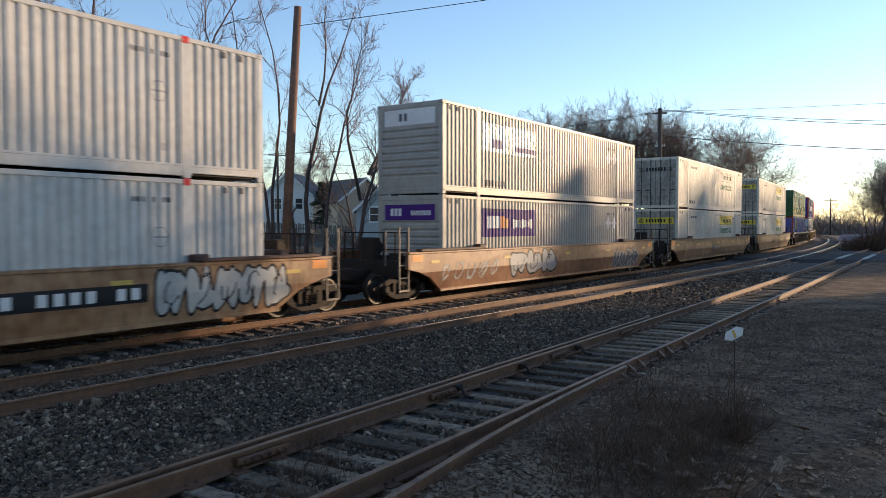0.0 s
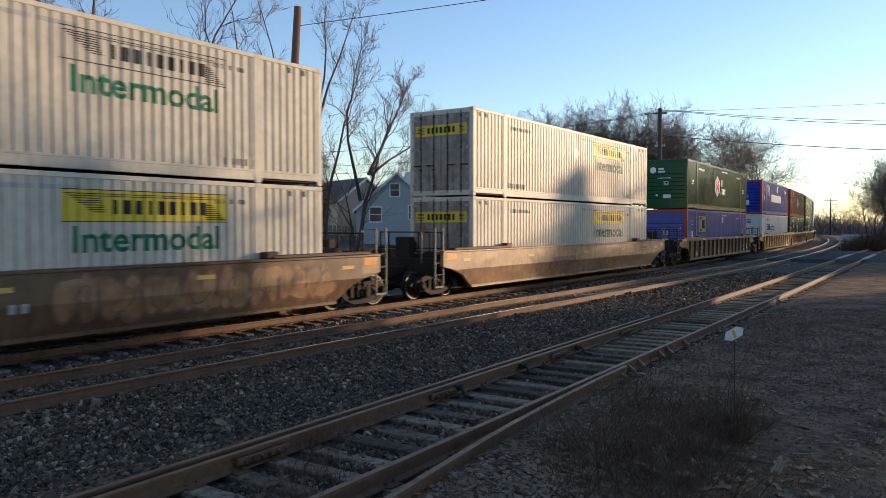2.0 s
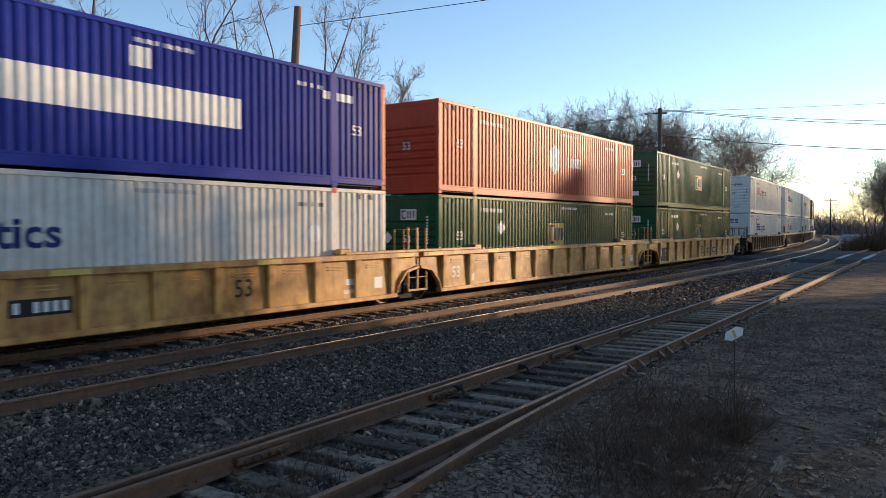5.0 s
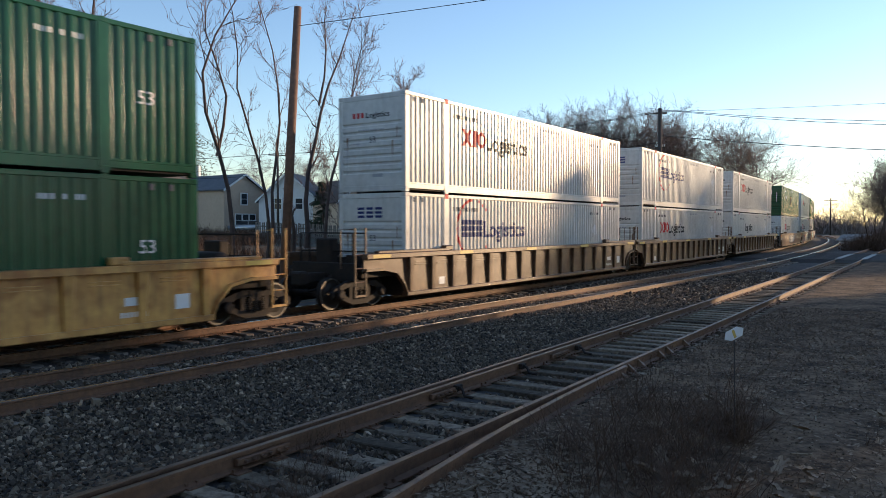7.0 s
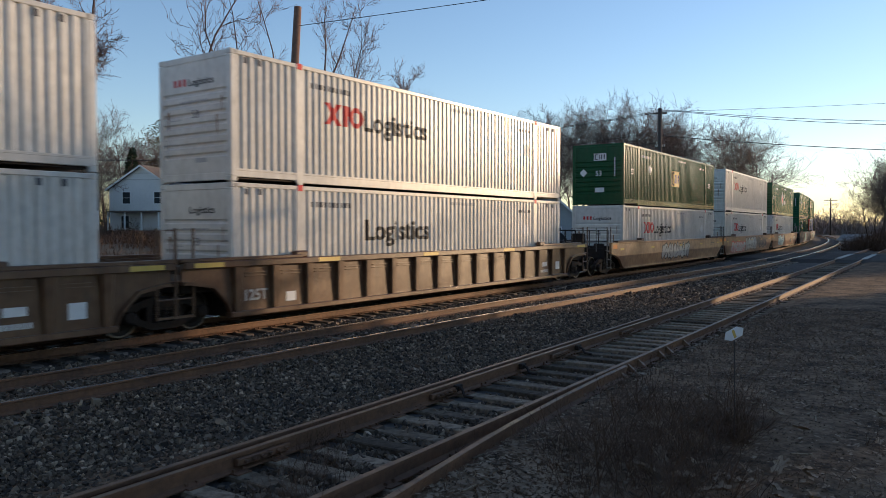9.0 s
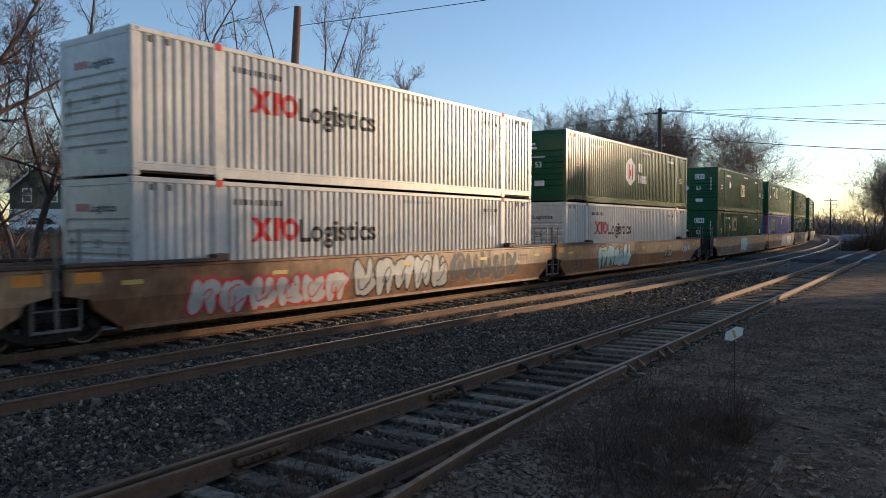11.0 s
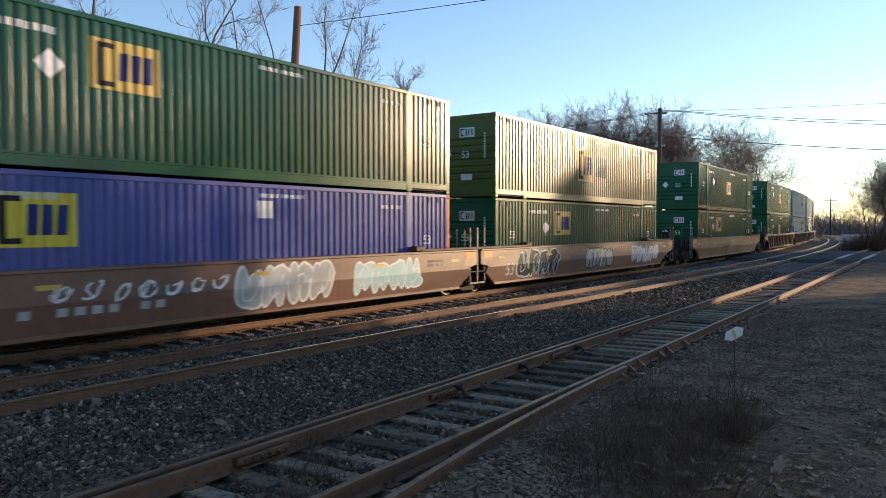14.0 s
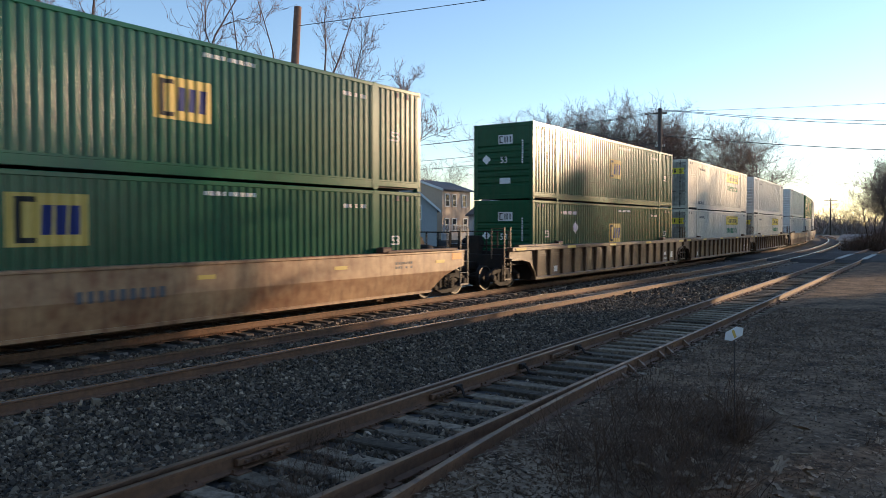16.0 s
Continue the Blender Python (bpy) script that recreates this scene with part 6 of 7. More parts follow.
def parked_car(x, y, turn, material, label, tall=False):
    """A parked car: body, glass, lights and four wheels."""
    root = tagged(add("car", None), label, "car", "parked cars")
    root.matrix_basis = pose(x, y, height(x, y) + 0.1, 0, 0, turn)
    hgt = 1.75 if tall else 1.45
    low = [(-2.2, 0.32), (2.2, 0.3), (2.28, 0.62), (2.1, 0.82), (1.2, 0.95), (-1.9, 0.98), (-2.25, 0.85)]
    bm = bmesh.new()
    prism(bm, low, -0.88, 0.88)
    bmesh.ops.bevel(bm, geom=bm.edges[:], offset=0.06, segments=2, affect="EDGES")
    add("body", finish(bm, "body", material, True), root)
    bm = bmesh.new()
    cab = [(-1.95, 0.94), (1.15, 0.94), (0.45, hgt - 0.06), (-1.2, hgt - 0.06)]
    prism(bm, cab, -0.76, 0.76)
    bmesh.ops.bevel(bm, geom=bm.edges[:], offset=0.05, segments=1, affect="EDGES")
    add("window_glass", finish(bm, "window_glass", "glass"), root, "dark tinted glass")
    bm = bmesh.new()
    box(bm, -0.72, 0.72, -1.25, 0.5, hgt - 0.07, hgt, 0.025)
    for s in (-0.74, 0.74):
        box(bm, s - 0.03, s + 0.03, -0.42, -0.32, 0.94, hgt - 0.03)
    add("car_roof", finish(bm, "car_roof", material), root)

    def wh():
        bm = bmesh.new()
        lathe(bm, [(0.2, -0.11), (0.32, -0.1), (0.34, 0.0), (0.32, 0.1), (0.2, 0.11)], 18)
        return finish(bm, "wheel", "rubber", True)

    def hub():
        bm = bmesh.new()
        lathe(bm, [(0.2, -0.115), (0.18, 0.125), (0.05, 0.13)], 12)
        return finish(bm, "rim", "tread")
    for s in (-0.82, 0.82):
        for yy in (-1.4, 1.42):
            q = add("wheel", once(("cwheel",), wh), root, "", pose(s, yy, 0.34))
            add("rim", once(("chub",), hub), q)
    for s in (-0.62, 0.62):
        for yy, mm, nm in ((2.2, "k_white", "headlight"), (-2.24, "k_red", "tail_light")):
            bm = bmesh.new()
            box(bm, s - 0.18, s + 0.18, yy - 0.06, yy + 0.06, 0.62, 0.78, 0.02)
            add(nm, finish(bm, nm, mm), root)
    return root


parked_car(-71.8, 61.0, 128, "car_silver", "silver sedan parked on the street")
parked_car(-84.5, 42.5, 140, "car_white", "white van parked by the green house", True)
parked_car(-33.0, 64.5, 150, "car_white", "white sport utility car parked by the house", True)
parked_car(-38.5, 62.5, 95, "car_dark", "dark car parked on the street")


def fence():
    """A weathered board fence beyond the tracks."""
    root = tagged(add("fence", None), "low weathered board fence behind the track", "fence")
    bm = bmesh.new()
    box(bm, -0.07, 0.07, -0.015, 0.015, -0.2, 1.5)
    board = finish(bm, "board", "plank")
    rnd = random.Random(3)
    for i in range(70):
        f = i / 69
        x, y = -58 + 14 * f, 50.5 + 6.5 * f
        add("board", board, root, m=pose(x, y, height(x, y) + rnd.uniform(-0.04, 0.04), 0, rnd.uniform(-2, 2), 25))
    bm = bmesh.new()
    for h in (0.3, 1.1):
        tube(bm, [(-58, 50.45, height(-58, 50) + h), (-44, 56.95, height(-44, 57) + h)], 0.05, 4)
    add("fence_rail", finish(bm, "fence_rail", "plank"), root)


fence()


def porch_railing():
    """The white railing along the tan house's porch."""
    root = tagged(add("porch_railing", None), "white porch railing and low wall before the tan house", "railing")
    x, y, z = -48.2, 72.8, height(-48.2, 72.8)
    bm = bmesh.new()
    box(bm, -0.1, 0.1, -4.6, 3.6, -0.4, 0.75, 0.02)
    add("low_wall", finish(bm, "low_wall", "siding_white"), root, "white low wall")
    bm = bmesh.new()
    box(bm, -0.05, 0.05, -4.6, 3.6, 1.62, 1.7, 0.01)
    add("top_rail", finish(bm, "top_rail", "trim"), root)
    bm = bmesh.new()
    box(bm, -0.025, 0.025, -0.025, 0.025, 0.7, 1.64)
    bar = finish(bm, "baluster", "trim")
    for i in range(28):
        add("baluster", bar, root, m=pose(0, -4.5 + 0.296 * i, 0))
    root.matrix_basis = pose(x, y, z, 0, 0, 4)


porch_railing()


# ---- poles and wires ----
def utility_pole(x, y, h, lean, material, label, arms=(), r=0.15, base=-0.4):
    root = tagged(add("utility_pole", None), label, "utility pole")
    bm = bmesh.new()
    tube(bm, [(0, 0, -0.5), (lean[0] * 0.5, lean[1] * 0.5, h * 0.5), (lean[0], lean[1], h)], [r, r * 0.88, r * 0.72], 12)
    add("pole", finish(bm, "pole", material, True), root)
    for z, half, turn in arms:
        bm = bmesh.new()
        box(bm, -half, half, -0.06, 0.06, z - 0.06, z + 0.06, 0.01)
        arm = add("cross_arm", finish(bm, "cross_arm", "pole_dark"), root, "", pose(lean[0] * z / h, lean[1] * z / h, 0, 0, 0, turn))

        def ins():
            b2 = bmesh.new()
            tube(b2, [(0, 0, 0.05), (0, 0, 0.12), (0, 0, 0.18), (0, 0, 0.24)], [0.03, 0.06, 0.04, 0.05], 8)
            return finish(b2, "insulator", "k_grey")
        for u in (-0.9, -0.45, 0.45, 0.9):
            add("insulator", once(("ins",), ins), arm, "", pose(u * half, 0, z))
    root.matrix_basis = pose(x, y, base)
    return root


utility_pole(-18.68, 17.37, 9.95, (0.25, 0.54), "pole", "leaning brown wooden pole beside the track", r=0.17)
utility_pole(-19.2, 56.3, 11.6, (-0.1, 0.1), "pole_dark", "dark wooden utility pole with cross arms", [(11.2, 0.5, 20), (8.6, 0.35, 20)], r=0.2)
utility_pole(8.0, 49.0, 9.9, (0, 0), "pole_dark", "dark wooden utility pole across the tracks", [(9.2, 1.2, 10), (7.5, 0.9, 10)], r=0.17)
utility_pole(-29.9, 223, 10.0, (0, 0), "pole_dark", "distant wooden utility pole with cross arms", [(9.4, 1.6, 10), (8.2, 1.6, 10)], r=0.2)
utility_pole(-92, 47, 9.5, (0, 0), "pole_dark", "dark utility pole on the street", [(9.0, 1.0, 60)], r=0.15, base=1.1)
utility_pole(-63, 58, 9.5, (0, 0), "pole_dark", "dark utility pole on the street", [(9.0, 1.0, 60)], r=0.15, base=1.1)


def wire(a, b, sag, r=0.012):
    a, b = Vector(a), Vector(b)
    pts = []
    for i in range(17):
        f = i / 16
        p = a.lerp(b, f)
        p.z -= sag * 4 * f * (1 - f)
        pts.append(p)
    bm = bmesh.new()
    tube(bm, pts, r, 5)
    tagged(add("overhead_wire", finish(bm, "overhead_wire", "wire", True)), "thin black overhead wire between poles", "wire", "overhead wires")


wire((-18.4, 17.85, 8.9), (8, 30, 11.6), 0.1, 0.012)
TOP = (-19.2, 56.3)
for u, z in ((-0.8, 11.2), (0.7, 11.0)):
    wire((TOP[0] + u, TOP[1] + u * 0.3, z), (8 + u, 49, 7.2 + 0.2 * u), 0.5, 0.018)
wire((TOP[0], TOP[1], 9.1), (8, 49, 5.5), 0.3, 0.024)
wire((TOP[0], TOP[1], 10.9), (14, 60, 10.2), 0.2, 0.012)
for u, z in ((-0.9, 10.9), (0.4, 10.9), (0.0, 9.4), (0.2, 8.6)):
    wire((TOP[0] + u, TOP[1], z), (-63 + u, 58, z - 0.6), 0.7, 0.018)
    wire((-63 + u, 58, z - 0.6), (-92 + u, 47, z - 0.4), 0.5, 0.022)
    wire((-92 + u, 47, z - 0.4), (-125, 25, z - 0.4), 0.5, 0.022)


# ---- beside the siding ----
def marker_sign():
    root = tagged(add("marker_sign", None), "small white six-sided marker on a thin dark post", "sign")
    bm = bmesh.new()
    tube(bm, [(0, 0, -0.4), (0.012, 0, 0.5), (0, 0, 1.24)], 0.0065, 8)
    add("post", finish(bm, "post", "pole_dark"), root)
    plate = bmesh.new()
    hexa = [(-0.118, -0.02), (-0.055, -0.062), (0.075, -0.05), (0.118, 0.02), (0.055, 0.062), (-0.075, 0.05)]
    prism(plate, hexa, -0.004, 0.004)
    p = add("plate", finish(plate, "plate", "k_white"), root, "white six-sided plate", pose(0, -0.015, 1.27, 24, 0, -58))
    bm = bmesh.new()
    prism(bm, [(-0.018, -0.045), (0.012, -0.042), (0.018, 0.045), (-0.012, 0.042)], 0.0045, 0.006)
    add("band", finish(bm, "band", "k_amber"), p, "faded brown band")
    root.matrix_basis = pose(-2.07, 8.53, -0.2)


marker_sign()


def stalks(name, label, spots, material, count, tall, spread, seed, width=0.004):
    """Dead stalks and stems, thin and bent, in clumps."""
    rnd = random.Random(seed)
    verts, faces = [], []
    for cx, cy, rad, k in spots:
        for i in range(int(count * k)):
            a, r = rnd.uniform(0, math.tau), rad * math.sqrt(rnd.random())
            p = Vector((cx + r * math.cos(a), cy + r * math.sin(a), height(cx, cy) - 0.02))
            d = Vector((rnd.gauss(0, spread), rnd.gauss(0, spread), 1)).normalized()
            L = tall * rnd.uniform(0.3, 1.0) * (1.1 - 0.5 * r / rad)
            w = width * rnd.uniform(0.6, 1.6)
            s = Vector((rnd.gauss(0, 1), rnd.gauss(0, 1), 0)).normalized()
            prev = None
            for q in range(5):
                c = p + d * (L * q / 4)
                d = (d + Vector((rnd.gauss(0, 0.16), rnd.gauss(0, 0.16), -0.08))).normalized()
                ww = w * (1 - 0.2 * q)
                b = len(verts)
                verts += [tuple(c - s * ww), tuple(c + s * ww)]
                if prev is not None:
                    faces.append((prev, prev + 1, b + 1, b))
                prev = b
                if q in (2, 3):
                    for e in range(2):
                        g = (d + Vector((rnd.gauss(0, 0.7), rnd.gauss(0, 0.7), rnd.uniform(-0.2, 0.5)))).normalized() * L * rnd.uniform(0.1, 0.28)
                        b2 = len(verts)
                        verts += [tuple(c - s * ww * 0.7), tuple(c + s * ww * 0.7), tuple(c + g)]
                        faces.append((b2, b2 + 1, b2 + 2))
    tagged(add(name, raw(name, verts, faces, material)), label, "weeds", kind="stuff")


stalks("dead_bush", "tangled dead brown bush beside the siding", [(-2.75, 8.2, 0.75, 1.0), (-2.3, 7.4, 0.6, 0.7), (-3.2, 7.2, 0.5, 0.6), (-2.3, 9.2, 0.5, 0.5), (-2.1, 8.6, 0.25, 0.4), (-3.3, 9.4, 0.5, 0.5), (-1.9, 6.6, 0.6, 0.5), (-2.6, 6.4, 0.7, 0.6)], "weed", 430, 1.1, 0.75, 5, 0.004)
stalks("post_weeds", "tall dead weed plumes round the marker post", [(-2.07, 8.6, 0.16, 1.0), (-2.0, 8.45, 0.1, 0.6)], "weed", 60, 1.35, 0.14, 23, 0.0034)
stalks("bush_stems", "pale broken stems in the dead bush", [(-2.75, 8.0, 0.8, 1.0), (-2.2, 7.2, 0.8, 0.8), (-3.3, 7.0, 0.6, 0.6), (-2.9, 6.3, 0.7, 0.6)], "straw", 30, 0.9, 0.9, 17, 0.0035)
stalks("track_weeds", "dead brown weeds growing over the siding rails", [(-4.75, 4.5, 0.35, 1.0), (-5.2, 5.3, 0.4, 0.8), (-4.3, 4.2, 0.4, 0.7), (-5.75, 5.9, 0.3, 0.5)], "weed", 260, 0.62, 0.5, 16, 0.003)
stalks("dry_weeds", "sparse dry weeds along the siding",
       [(-3.9 + 0.5 * math.sin(i * 2.1), 4.5 + 1.1 * i, 0.5, 0.35) for i in range(16)] + [(-1.5 + 0.8 * math.sin(i), 6 + 1.7 * i, 0.6, 0.25) for i in range(10)]
       + [(-5.4, 5.0, 0.4, 0.4), (-5.0, 4.6, 0.4, 0.4), (-6.4, 4.6, 0.35, 0.3)], "weed", 150, 0.42, 0.6, 6, 0.003)
stalks("pale_grass", "pale dead grass stems on the ground", [(-3.6 + 0.35 * math.sin(i * 1.7), 5 + 0.9 * i, 0.6, 0.4) for i in range(18)], "straw", 150, 0.3, 1.6, 8, 0.004)
stalks("far_brush", "low brown brush behind the main track", [(-21 - 0.8 * (i % 5), 4 + 1.3 * i, 1.3, 1.0) for i in range(40)], "weed", 420, 2.0, 0.45, 9, 0.017)
brush_rnd = random.Random(44)
stalks("field_brush", "dense brown winter brush between the track and the street",
       [(x, y, 2.4, 1.0) for x, y in ((brush_rnd.uniform(-66, -24), brush_rnd.uniform(4, 52)) for i in range(330)) if y < 8 - 0.72 * x + 2 and y > -0.3 * x - 8], "weed", 110, 1.5, 0.5, 19, 0.02)
stalks("brush_edge", "brown brush at the far side of the line", [(-24 - 0.25 * i, 68 + 3.4 * i, 2.2, 1.0) for i in range(24)], "weed", 70, 2.6, 0.4, 10, 0.03)
stalks("bank_brush", "brown brush on the bank past the road", [(-9.0 + 1.9 * (i % 4) - 0.02 * i, 86 + 1.2 * i, 1.7, 1.0) for i in range(34)], "weed", 300, 2.9, 0.45, 12, 0.024)


# the twigs' pale colour stands in for haze
stalks("far_woods", "distant brown bare woods behind the railway, paled for haze", [(-210 + 5.5 * i, 285 + 18 * math.sin(i * 0.9) - 0.9 * i, 7, 1.0) for i in range(46)], "haze_twig", 300, 9.5, 0.25, 14, 0.12)
stalks("street_woods", "brown bare woods behind the houses", [(-150 + 4.0 * i, 84 + 1.6 * i, 5, 1.0) for i in range(18)], "twig", 150, 13, 0.25, 15, 0.06)


def scatter_leaves():
    """Fallen leaves and scraps on the soil."""
    rnd = random.Random(12)
    verts, faces = [], []
    for i in range(30000):
        x, y = rnd.uniform(-4.4, 3.0), 3 + 22 * rnd.random() ** 1.5
        if i % 4 == 0:                       # drifted thickly along the near rail and round the bush
            x, y = -3.1 + rnd.gauss(0, 0.45), 6.0 + rnd.gauss(0, 1.1)
        x -= 0.02 * y
        z = height(x, y) + 0.05 * (x > -1) + 0.028
        a, s = rnd.uniform(0, math.tau), 0.007 + 0.04 * rnd.random() ** 3 + (0.03 if i % 150 == 0 else 0)
        u, v = Vector((math.cos(a), math.sin(a), rnd.uniform(-0.3, 0.3))) * s, Vector((-math.sin(a), math.cos(a), rnd.uniform(-0.3, 0.3))) * s * (0.6 if i % 3 else 0.22)
        c = Vector((x, y, z))
        b = len(verts)
        verts += [tuple(c - u), tuple(c + v), tuple(c + u), tuple(c - v)]
        faces.append((b, b + 1, b + 2, b + 3))
    tagged(add("fallen_leaves", raw("fallen_leaves", verts, faces, "straw")), "pale fallen leaves scattered on dark soil", "leaves", kind="stuff")


scatter_leaves()


def litter():
    """Splintered wood and curled oak leaves lying by the siding, each a thing of its own."""
    rnd = random.Random(71)
    bm = bmesh.new()
    box(bm, -0.24, 0.24, -0.016, 0.016, 0.0, 0.018, 0.004)
    for v in bm.verts:
        v.co.y += 0.12 * v.co.x * v.co.x
    wood = finish(bm, "wood_splinter", "tie")
    for i in range(34):
        x, y = (-3.35 + rnd.gauss(0, 0.35), 6.3 + rnd.gauss(0, 0.75)) if i < 22 else (rnd.uniform(-3.6, 0.5), rnd.uniform(5, 11))
        k = rnd.uniform(0.2, 0.62)
        tagged(add("wood_splinter", wood, m=pose(x, y, height(x, y) + 0.04, rnd.uniform(-4, 4), rnd.uniform(-6, 6), rnd.uniform(0, 180)) @ Matrix.Diagonal((k, 0.6, 0.8, 1))),
                    "pale splinter of weathered wood on the soil", "wood scrap", "wood scraps by the siding")
    verts, faces = [(0, 0, 0.012)], []
    n = 18
    for k in range(n):
        a = k * math.tau / n
        r = 0.075 * (1.0 if k % 3 else 0.55) * (1 + 0.5 * abs(math.cos(a)))
        verts.append((r * math.cos(a) * 1.25, r * math.sin(a) * 0.8, 0.02 + 0.03 * abs(math.sin(a)) + 0.012 * (k % 2)))
    faces = [(0, k + 1, (k + 1) % n + 1) for k in range(n)]
    leaf = raw("oak_leaf", verts, faces, "straw", True)
    for i in range(46):
        x, y = (-1.5 + rnd.gauss(0, 0.5), 7.2 + rnd.gauss(0, 0.5)) if i < 16 else (rnd.uniform(-3.5, 1.0), rnd.uniform(4.8, 10.5))
        k = rnd.uniform(0.5, 1.2)
        tagged(add("oak_leaf", leaf, m=pose(x, y, height(x, y) + 0.05, rnd.uniform(-25, 25), rnd.uniform(-25, 25), rnd.uniform(0, 360)) @ Matrix.Scale(k, 4)),
               "curled tan oak leaf on the dark soil", "leaf", "oak leaves by the siding")


litter()


def stones(name, label, regions, seed, material="stone"):
    """Crushed stone: jittered blocks, thrown over stretches (x0, x1, y0, y1, number, size, z)."""
    r = np.random.RandomState(seed)
    cube = np.array([(-1, -1, -1), (1, -1, -1), (1, 1, -1), (-1, 1, -1), (-1, -1, 1), (1, -1, 1), (1, 1, 1), (-1, 1, 1)], float)
    quad = np.array([(3, 2, 1, 0), (4, 5, 6, 7), (0, 1, 5, 4), (1, 2, 6, 5), (2, 3, 7, 6), (3, 0, 4, 7)])
    V, F, n0 = [], [], 0
    for x0, x1, y0, y1, n, size, z in regions:
        u = r.rand(n)
        y = y0 + (y1 - y0) * u
        x = x0 + (x1 - x0) * r.rand(n)
        s = size * np.exp(r.normal(0, 0.3, n))
        v = cube[None] * r.uniform(0.45, 1.0, (n, 8, 3)) * (s[:, None, None] * r.uniform(0.6, 1.15, (n, 1, 3)))
        q = r.normal(size=(n, 4))
        q /= np.linalg.norm(q, axis=1)[:, None]
        w, a, b, c = q.T
        R = np.stack([1 - 2 * (b * b + c * c), 2 * (a * b - c * w), 2 * (a * c + b * w), 2 * (a * b + c * w), 1 - 2 * (a * a + c * c), 2 * (b * c - a * w),
                      2 * (a * c - b * w), 2 * (b * c + a * w), 1 - 2 * (a * a + b * b)], -1).reshape(n, 3, 3)
        v = np.einsum("nij,nkj->nki", R, v)
        v += np.stack([x, y, z + 0.3 * s + r.normal(0, 0.012, n)], -1)[:, None]
        V.append(v.reshape(-1, 3))
        F.append((quad[None] + 8 * np.arange(n)[:, None, None] + n0).reshape(-1, 4))
        n0 += 8 * n
    me = raw(name, np.concatenate(V).tolist(), np.concatenate(F).tolist(), material)
    tagged(add(name, me), label, "ballast", kind="stuff")


stones("ballast_stones", "loose grey crushed-stone ballast between the tracks", [
    (-9.62, -6.25, 3, 12, 30000, 0.022, -0.234), (-9.5, -6.4, 12, 24, 24000, 0.025, -0.234), (-9.3, -6.6, 24, 42, 8000, 0.042, -0.235),
    (-9.98, -9.45, 3, 24, 4600, 0.024, -0.192), (-9.9, -9.4, 24, 40, 1300, 0.036, -0.195), (-11.5, -10.2, 3, 24, 10000, 0.027, -0.216), (-13.1, -12.2, 2, 24, 7000, 0.028, -0.232), (-13.0, -11.7, 24, 40, 3000, 0.042, -0.235),
    (-5.75, -4.5, 2, 8.5, 3600, 0.025, -0.235), (-5.8, -4.6, 8.5, 12, 1400, 0.024, -0.262), (-5.95, -4.8, 12, 26, 2400, 0.027, -0.27)], 3)
stones("gravel", "fine dark gravel on the soil beside the siding", [(-4.2, 3.5, 3, 10, 16000, 0.009, -0.14), (-4.4, 0.0, 10, 24, 12000, 0.013, -0.14)], 4, "grit")


# ---- unseen woods on the sunny side, added to shade train and ground ----
def shade_woods():
    rnd = random.Random(21)
    spots = [(9 + rnd.uniform(0, 5), 27 + 1.35 * i, rnd.uniform(0.5, 0.62)) for i in range(18)]
    spots += [(17 + rnd.uniform(0, 6), 30 + 2.0 * i, rnd.uniform(0.5, 0.6)) for i in range(12)]
    spots += [(21 + rnd.uniform(0, 9), 100 + 1.9 * i, rnd.uniform(0.68, 0.86)) for i in range(22)]
    for i, (x, y, s) in enumerate(spots):
        c = copy_thing(WOODS[i % 5], pose(x, y, height(x, y) - 0.1, 0, 0, rnd.uniform(0, 360)))
        c.scale = (s, s, s)
    # an added evergreen row, out of view, that holds off the low sun
    first = conifer(41, 6.2, 2.0, "needle", "dense dark evergreen added out of view to shade the tracks")
    tagged(first, group="evergreens along the lane")
    k = 0
    for i in range(20):
        x, y = 10.5 + rnd.uniform(-1, 1.5), 14 + 1.95 * i
        if i < 7 or i % 4 == 1:              # left out of the row to let sun and sky light through
            continue
        s = rnd.uniform(0.9, 1.2) * (1.0 if y < 38 else 1.45)
        m = pose(x, y, height(x, y) - 0.1, 0, 0, rnd.uniform(0, 360))
        t = first if k == 0 else copy_thing(first, m)
        t.matrix_basis = m @ Matrix.Scale(s, 4)
        k += 1


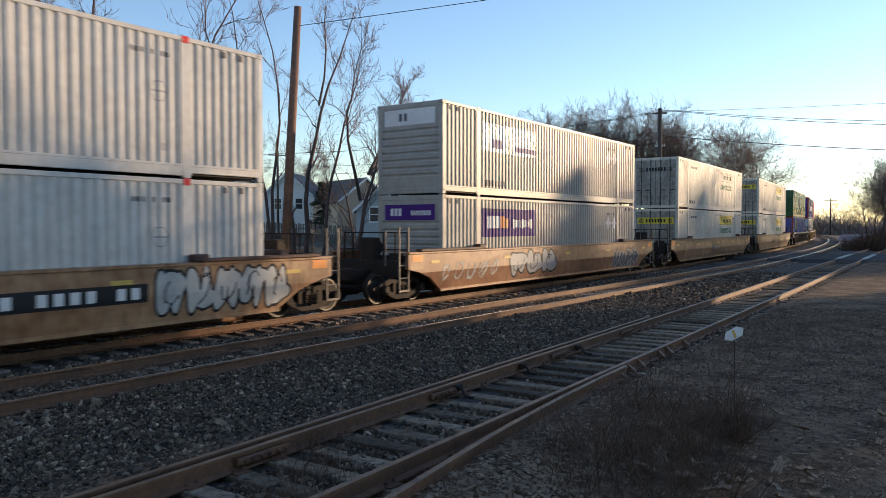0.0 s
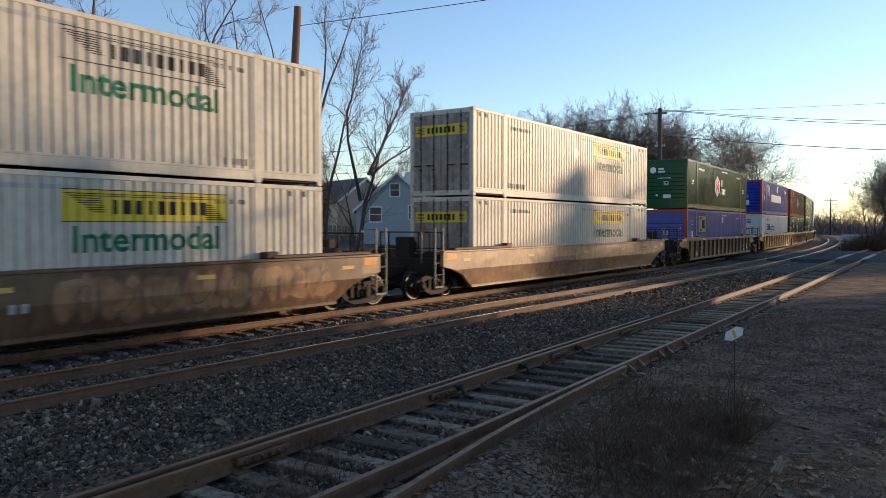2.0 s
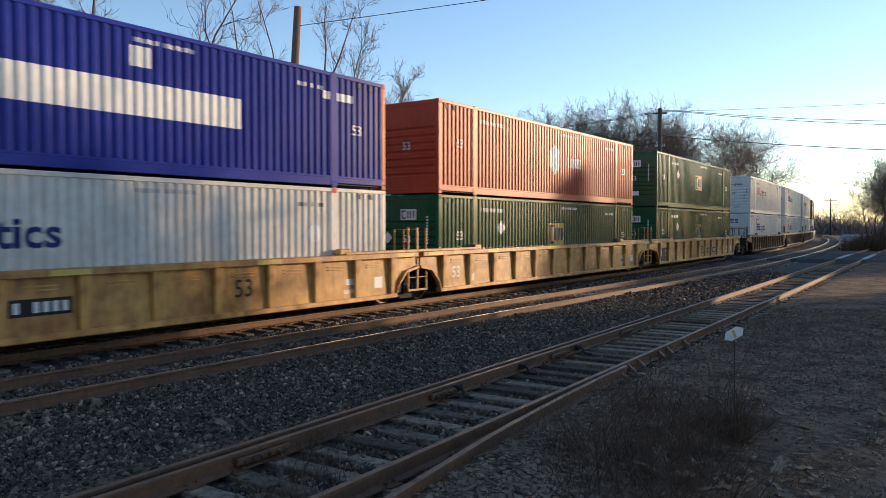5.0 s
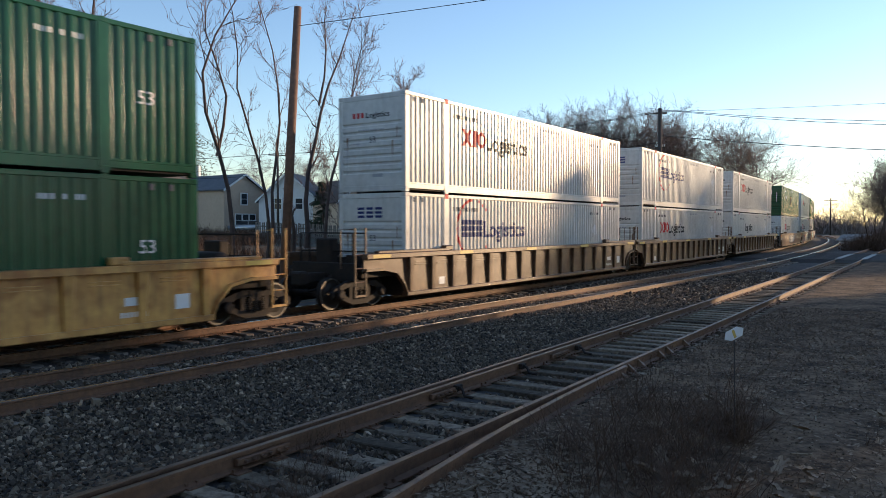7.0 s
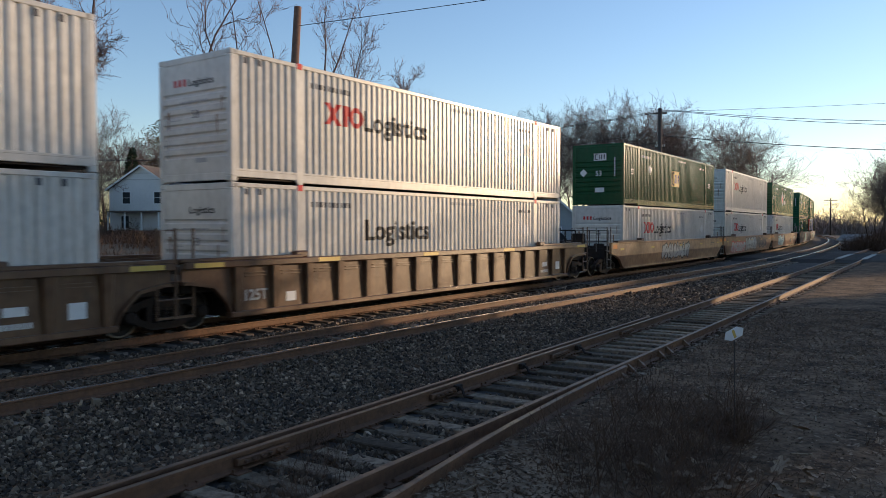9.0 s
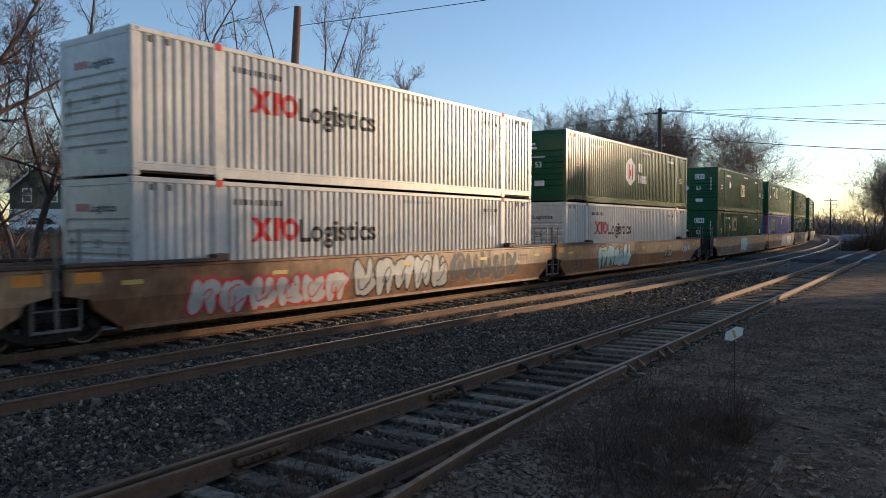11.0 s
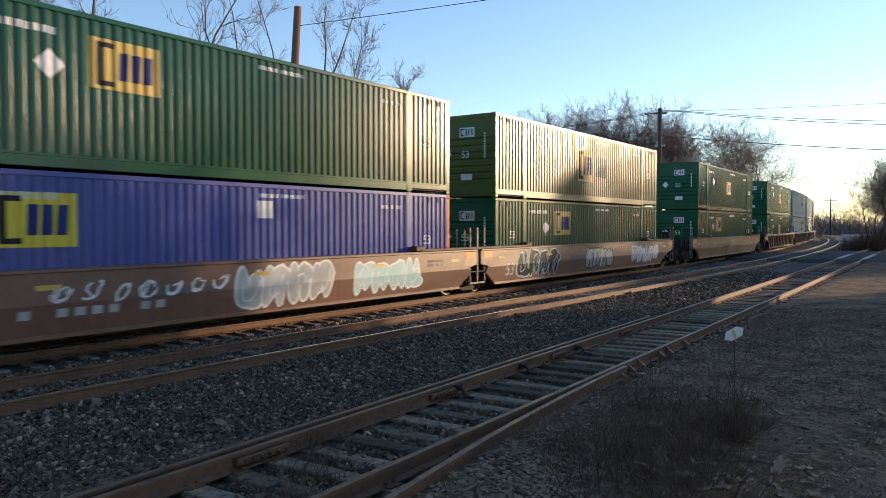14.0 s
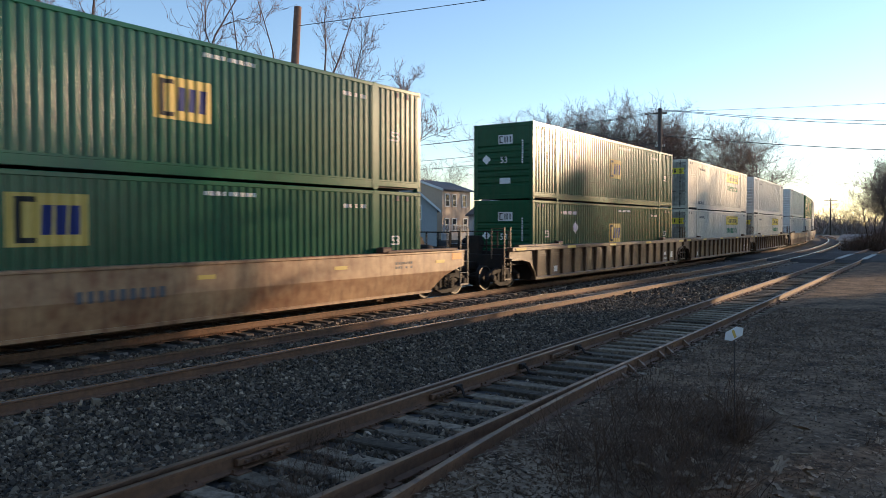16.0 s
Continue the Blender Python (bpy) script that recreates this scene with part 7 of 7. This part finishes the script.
def screen_woods():
    """Trees added out of view, behind the camera and beside the line, to block light."""
    rnd = random.Random(33)
    for i in range(26):
        x, y, s = -55 + 3.6 * i, -17 - rnd.uniform(0, 12), rnd.uniform(0.6, 0.8)
        copy_thing(WOODS[i % 5], pose(x, y, -0.4, 0, 0, rnd.uniform(0, 360))).scale = (s, s, s)
    tall = conifer(43, 11.0, 3.4, "needle", "tall dark evergreen added out of view to block light")
    tagged(tall, group="evergreens behind the lane")
    for i in range(7):
        m = pose(-46 + 13 * i, -26 + rnd.uniform(-3, 3), -0.4, 0, 0, rnd.uniform(0, 360)) @ Matrix.Scale(rnd.uniform(0.9, 1.2), 4)
        t = tall if i == 0 else copy_thing(tall, Matrix())
        t.matrix_basis = m
    for i in range(5):                       # unseen, along the line's far side behind the view, to darken end-wall reflections
        copy_thing(tall, Matrix()).matrix_basis = pose(-27 - 3.2 * i + rnd.uniform(-2, 2), -4 - 3.0 * (i % 4) - 1.2 * i, -0.3, 0, 0, rnd.uniform(0, 360)) @ Matrix.Scale(rnd.uniform(0.85, 1.15), 4)
        x, y, s = -24 - 3.4 * i, -8 - 2.0 * i, rnd.uniform(0.55, 0.8)
        copy_thing(WOODS[i % 5], pose(x, y, -0.3, 0, 0, rnd.uniform(0, 360))).scale = (s, s, s)
    # two added rows by the lane, out of view, to shade the nearest cars
    for i in range(8):
        copy_thing(tall, Matrix()).matrix_basis = pose(10.5 + 1.2 * (i % 2), 35.5 + 2.4 * i, -0.3, 0, 0, 40 * i) @ Matrix.Scale(0.98 + 0.06 * (i % 3), 4)
    for i in range(6):
        copy_thing(tall, Matrix()).matrix_basis = pose(12.3, 41.8 + 2.4 * i, -0.3, 0, 0, 70 * i) @ Matrix.Scale(0.86 + 0.05 * (i % 2), 4)
    for i in range(8):                       # unseen, past the bend on the sunny side, to shade the far ground
        copy_thing(tall, Matrix()).matrix_basis = pose(3 + 5 * (i % 2) + rnd.uniform(-1, 1), 150 + 5.0 * i, -0.3, 0, 0, 50 * i) @ Matrix.Scale(rnd.uniform(0.9, 1.2), 4)
    for i in range(6):                       # an unseen belt past the road on the sunny side, to shade far cars
        copy_thing(tall, Matrix()).matrix_basis = pose(25 + rnd.uniform(-1, 4), 102 + 6.2 * i, -0.3, 0, 0, rnd.uniform(0, 360)) @ Matrix.Scale(rnd.uniform(1.2, 1.6), 4)


shade_woods()
screen_woods()


def motions():
    """The train runs towards the camera at an even speed along the line."""
    for thing, s, z in MOVING:
        rows = []
        for k in range(33):
            x, y, a = line(s - SPEED * 0.5 * k)
            rows.append((0.5 * k, pose(x, y, z, 0, 0, math.degrees(a))))
        walk(thing, rows)


motions()
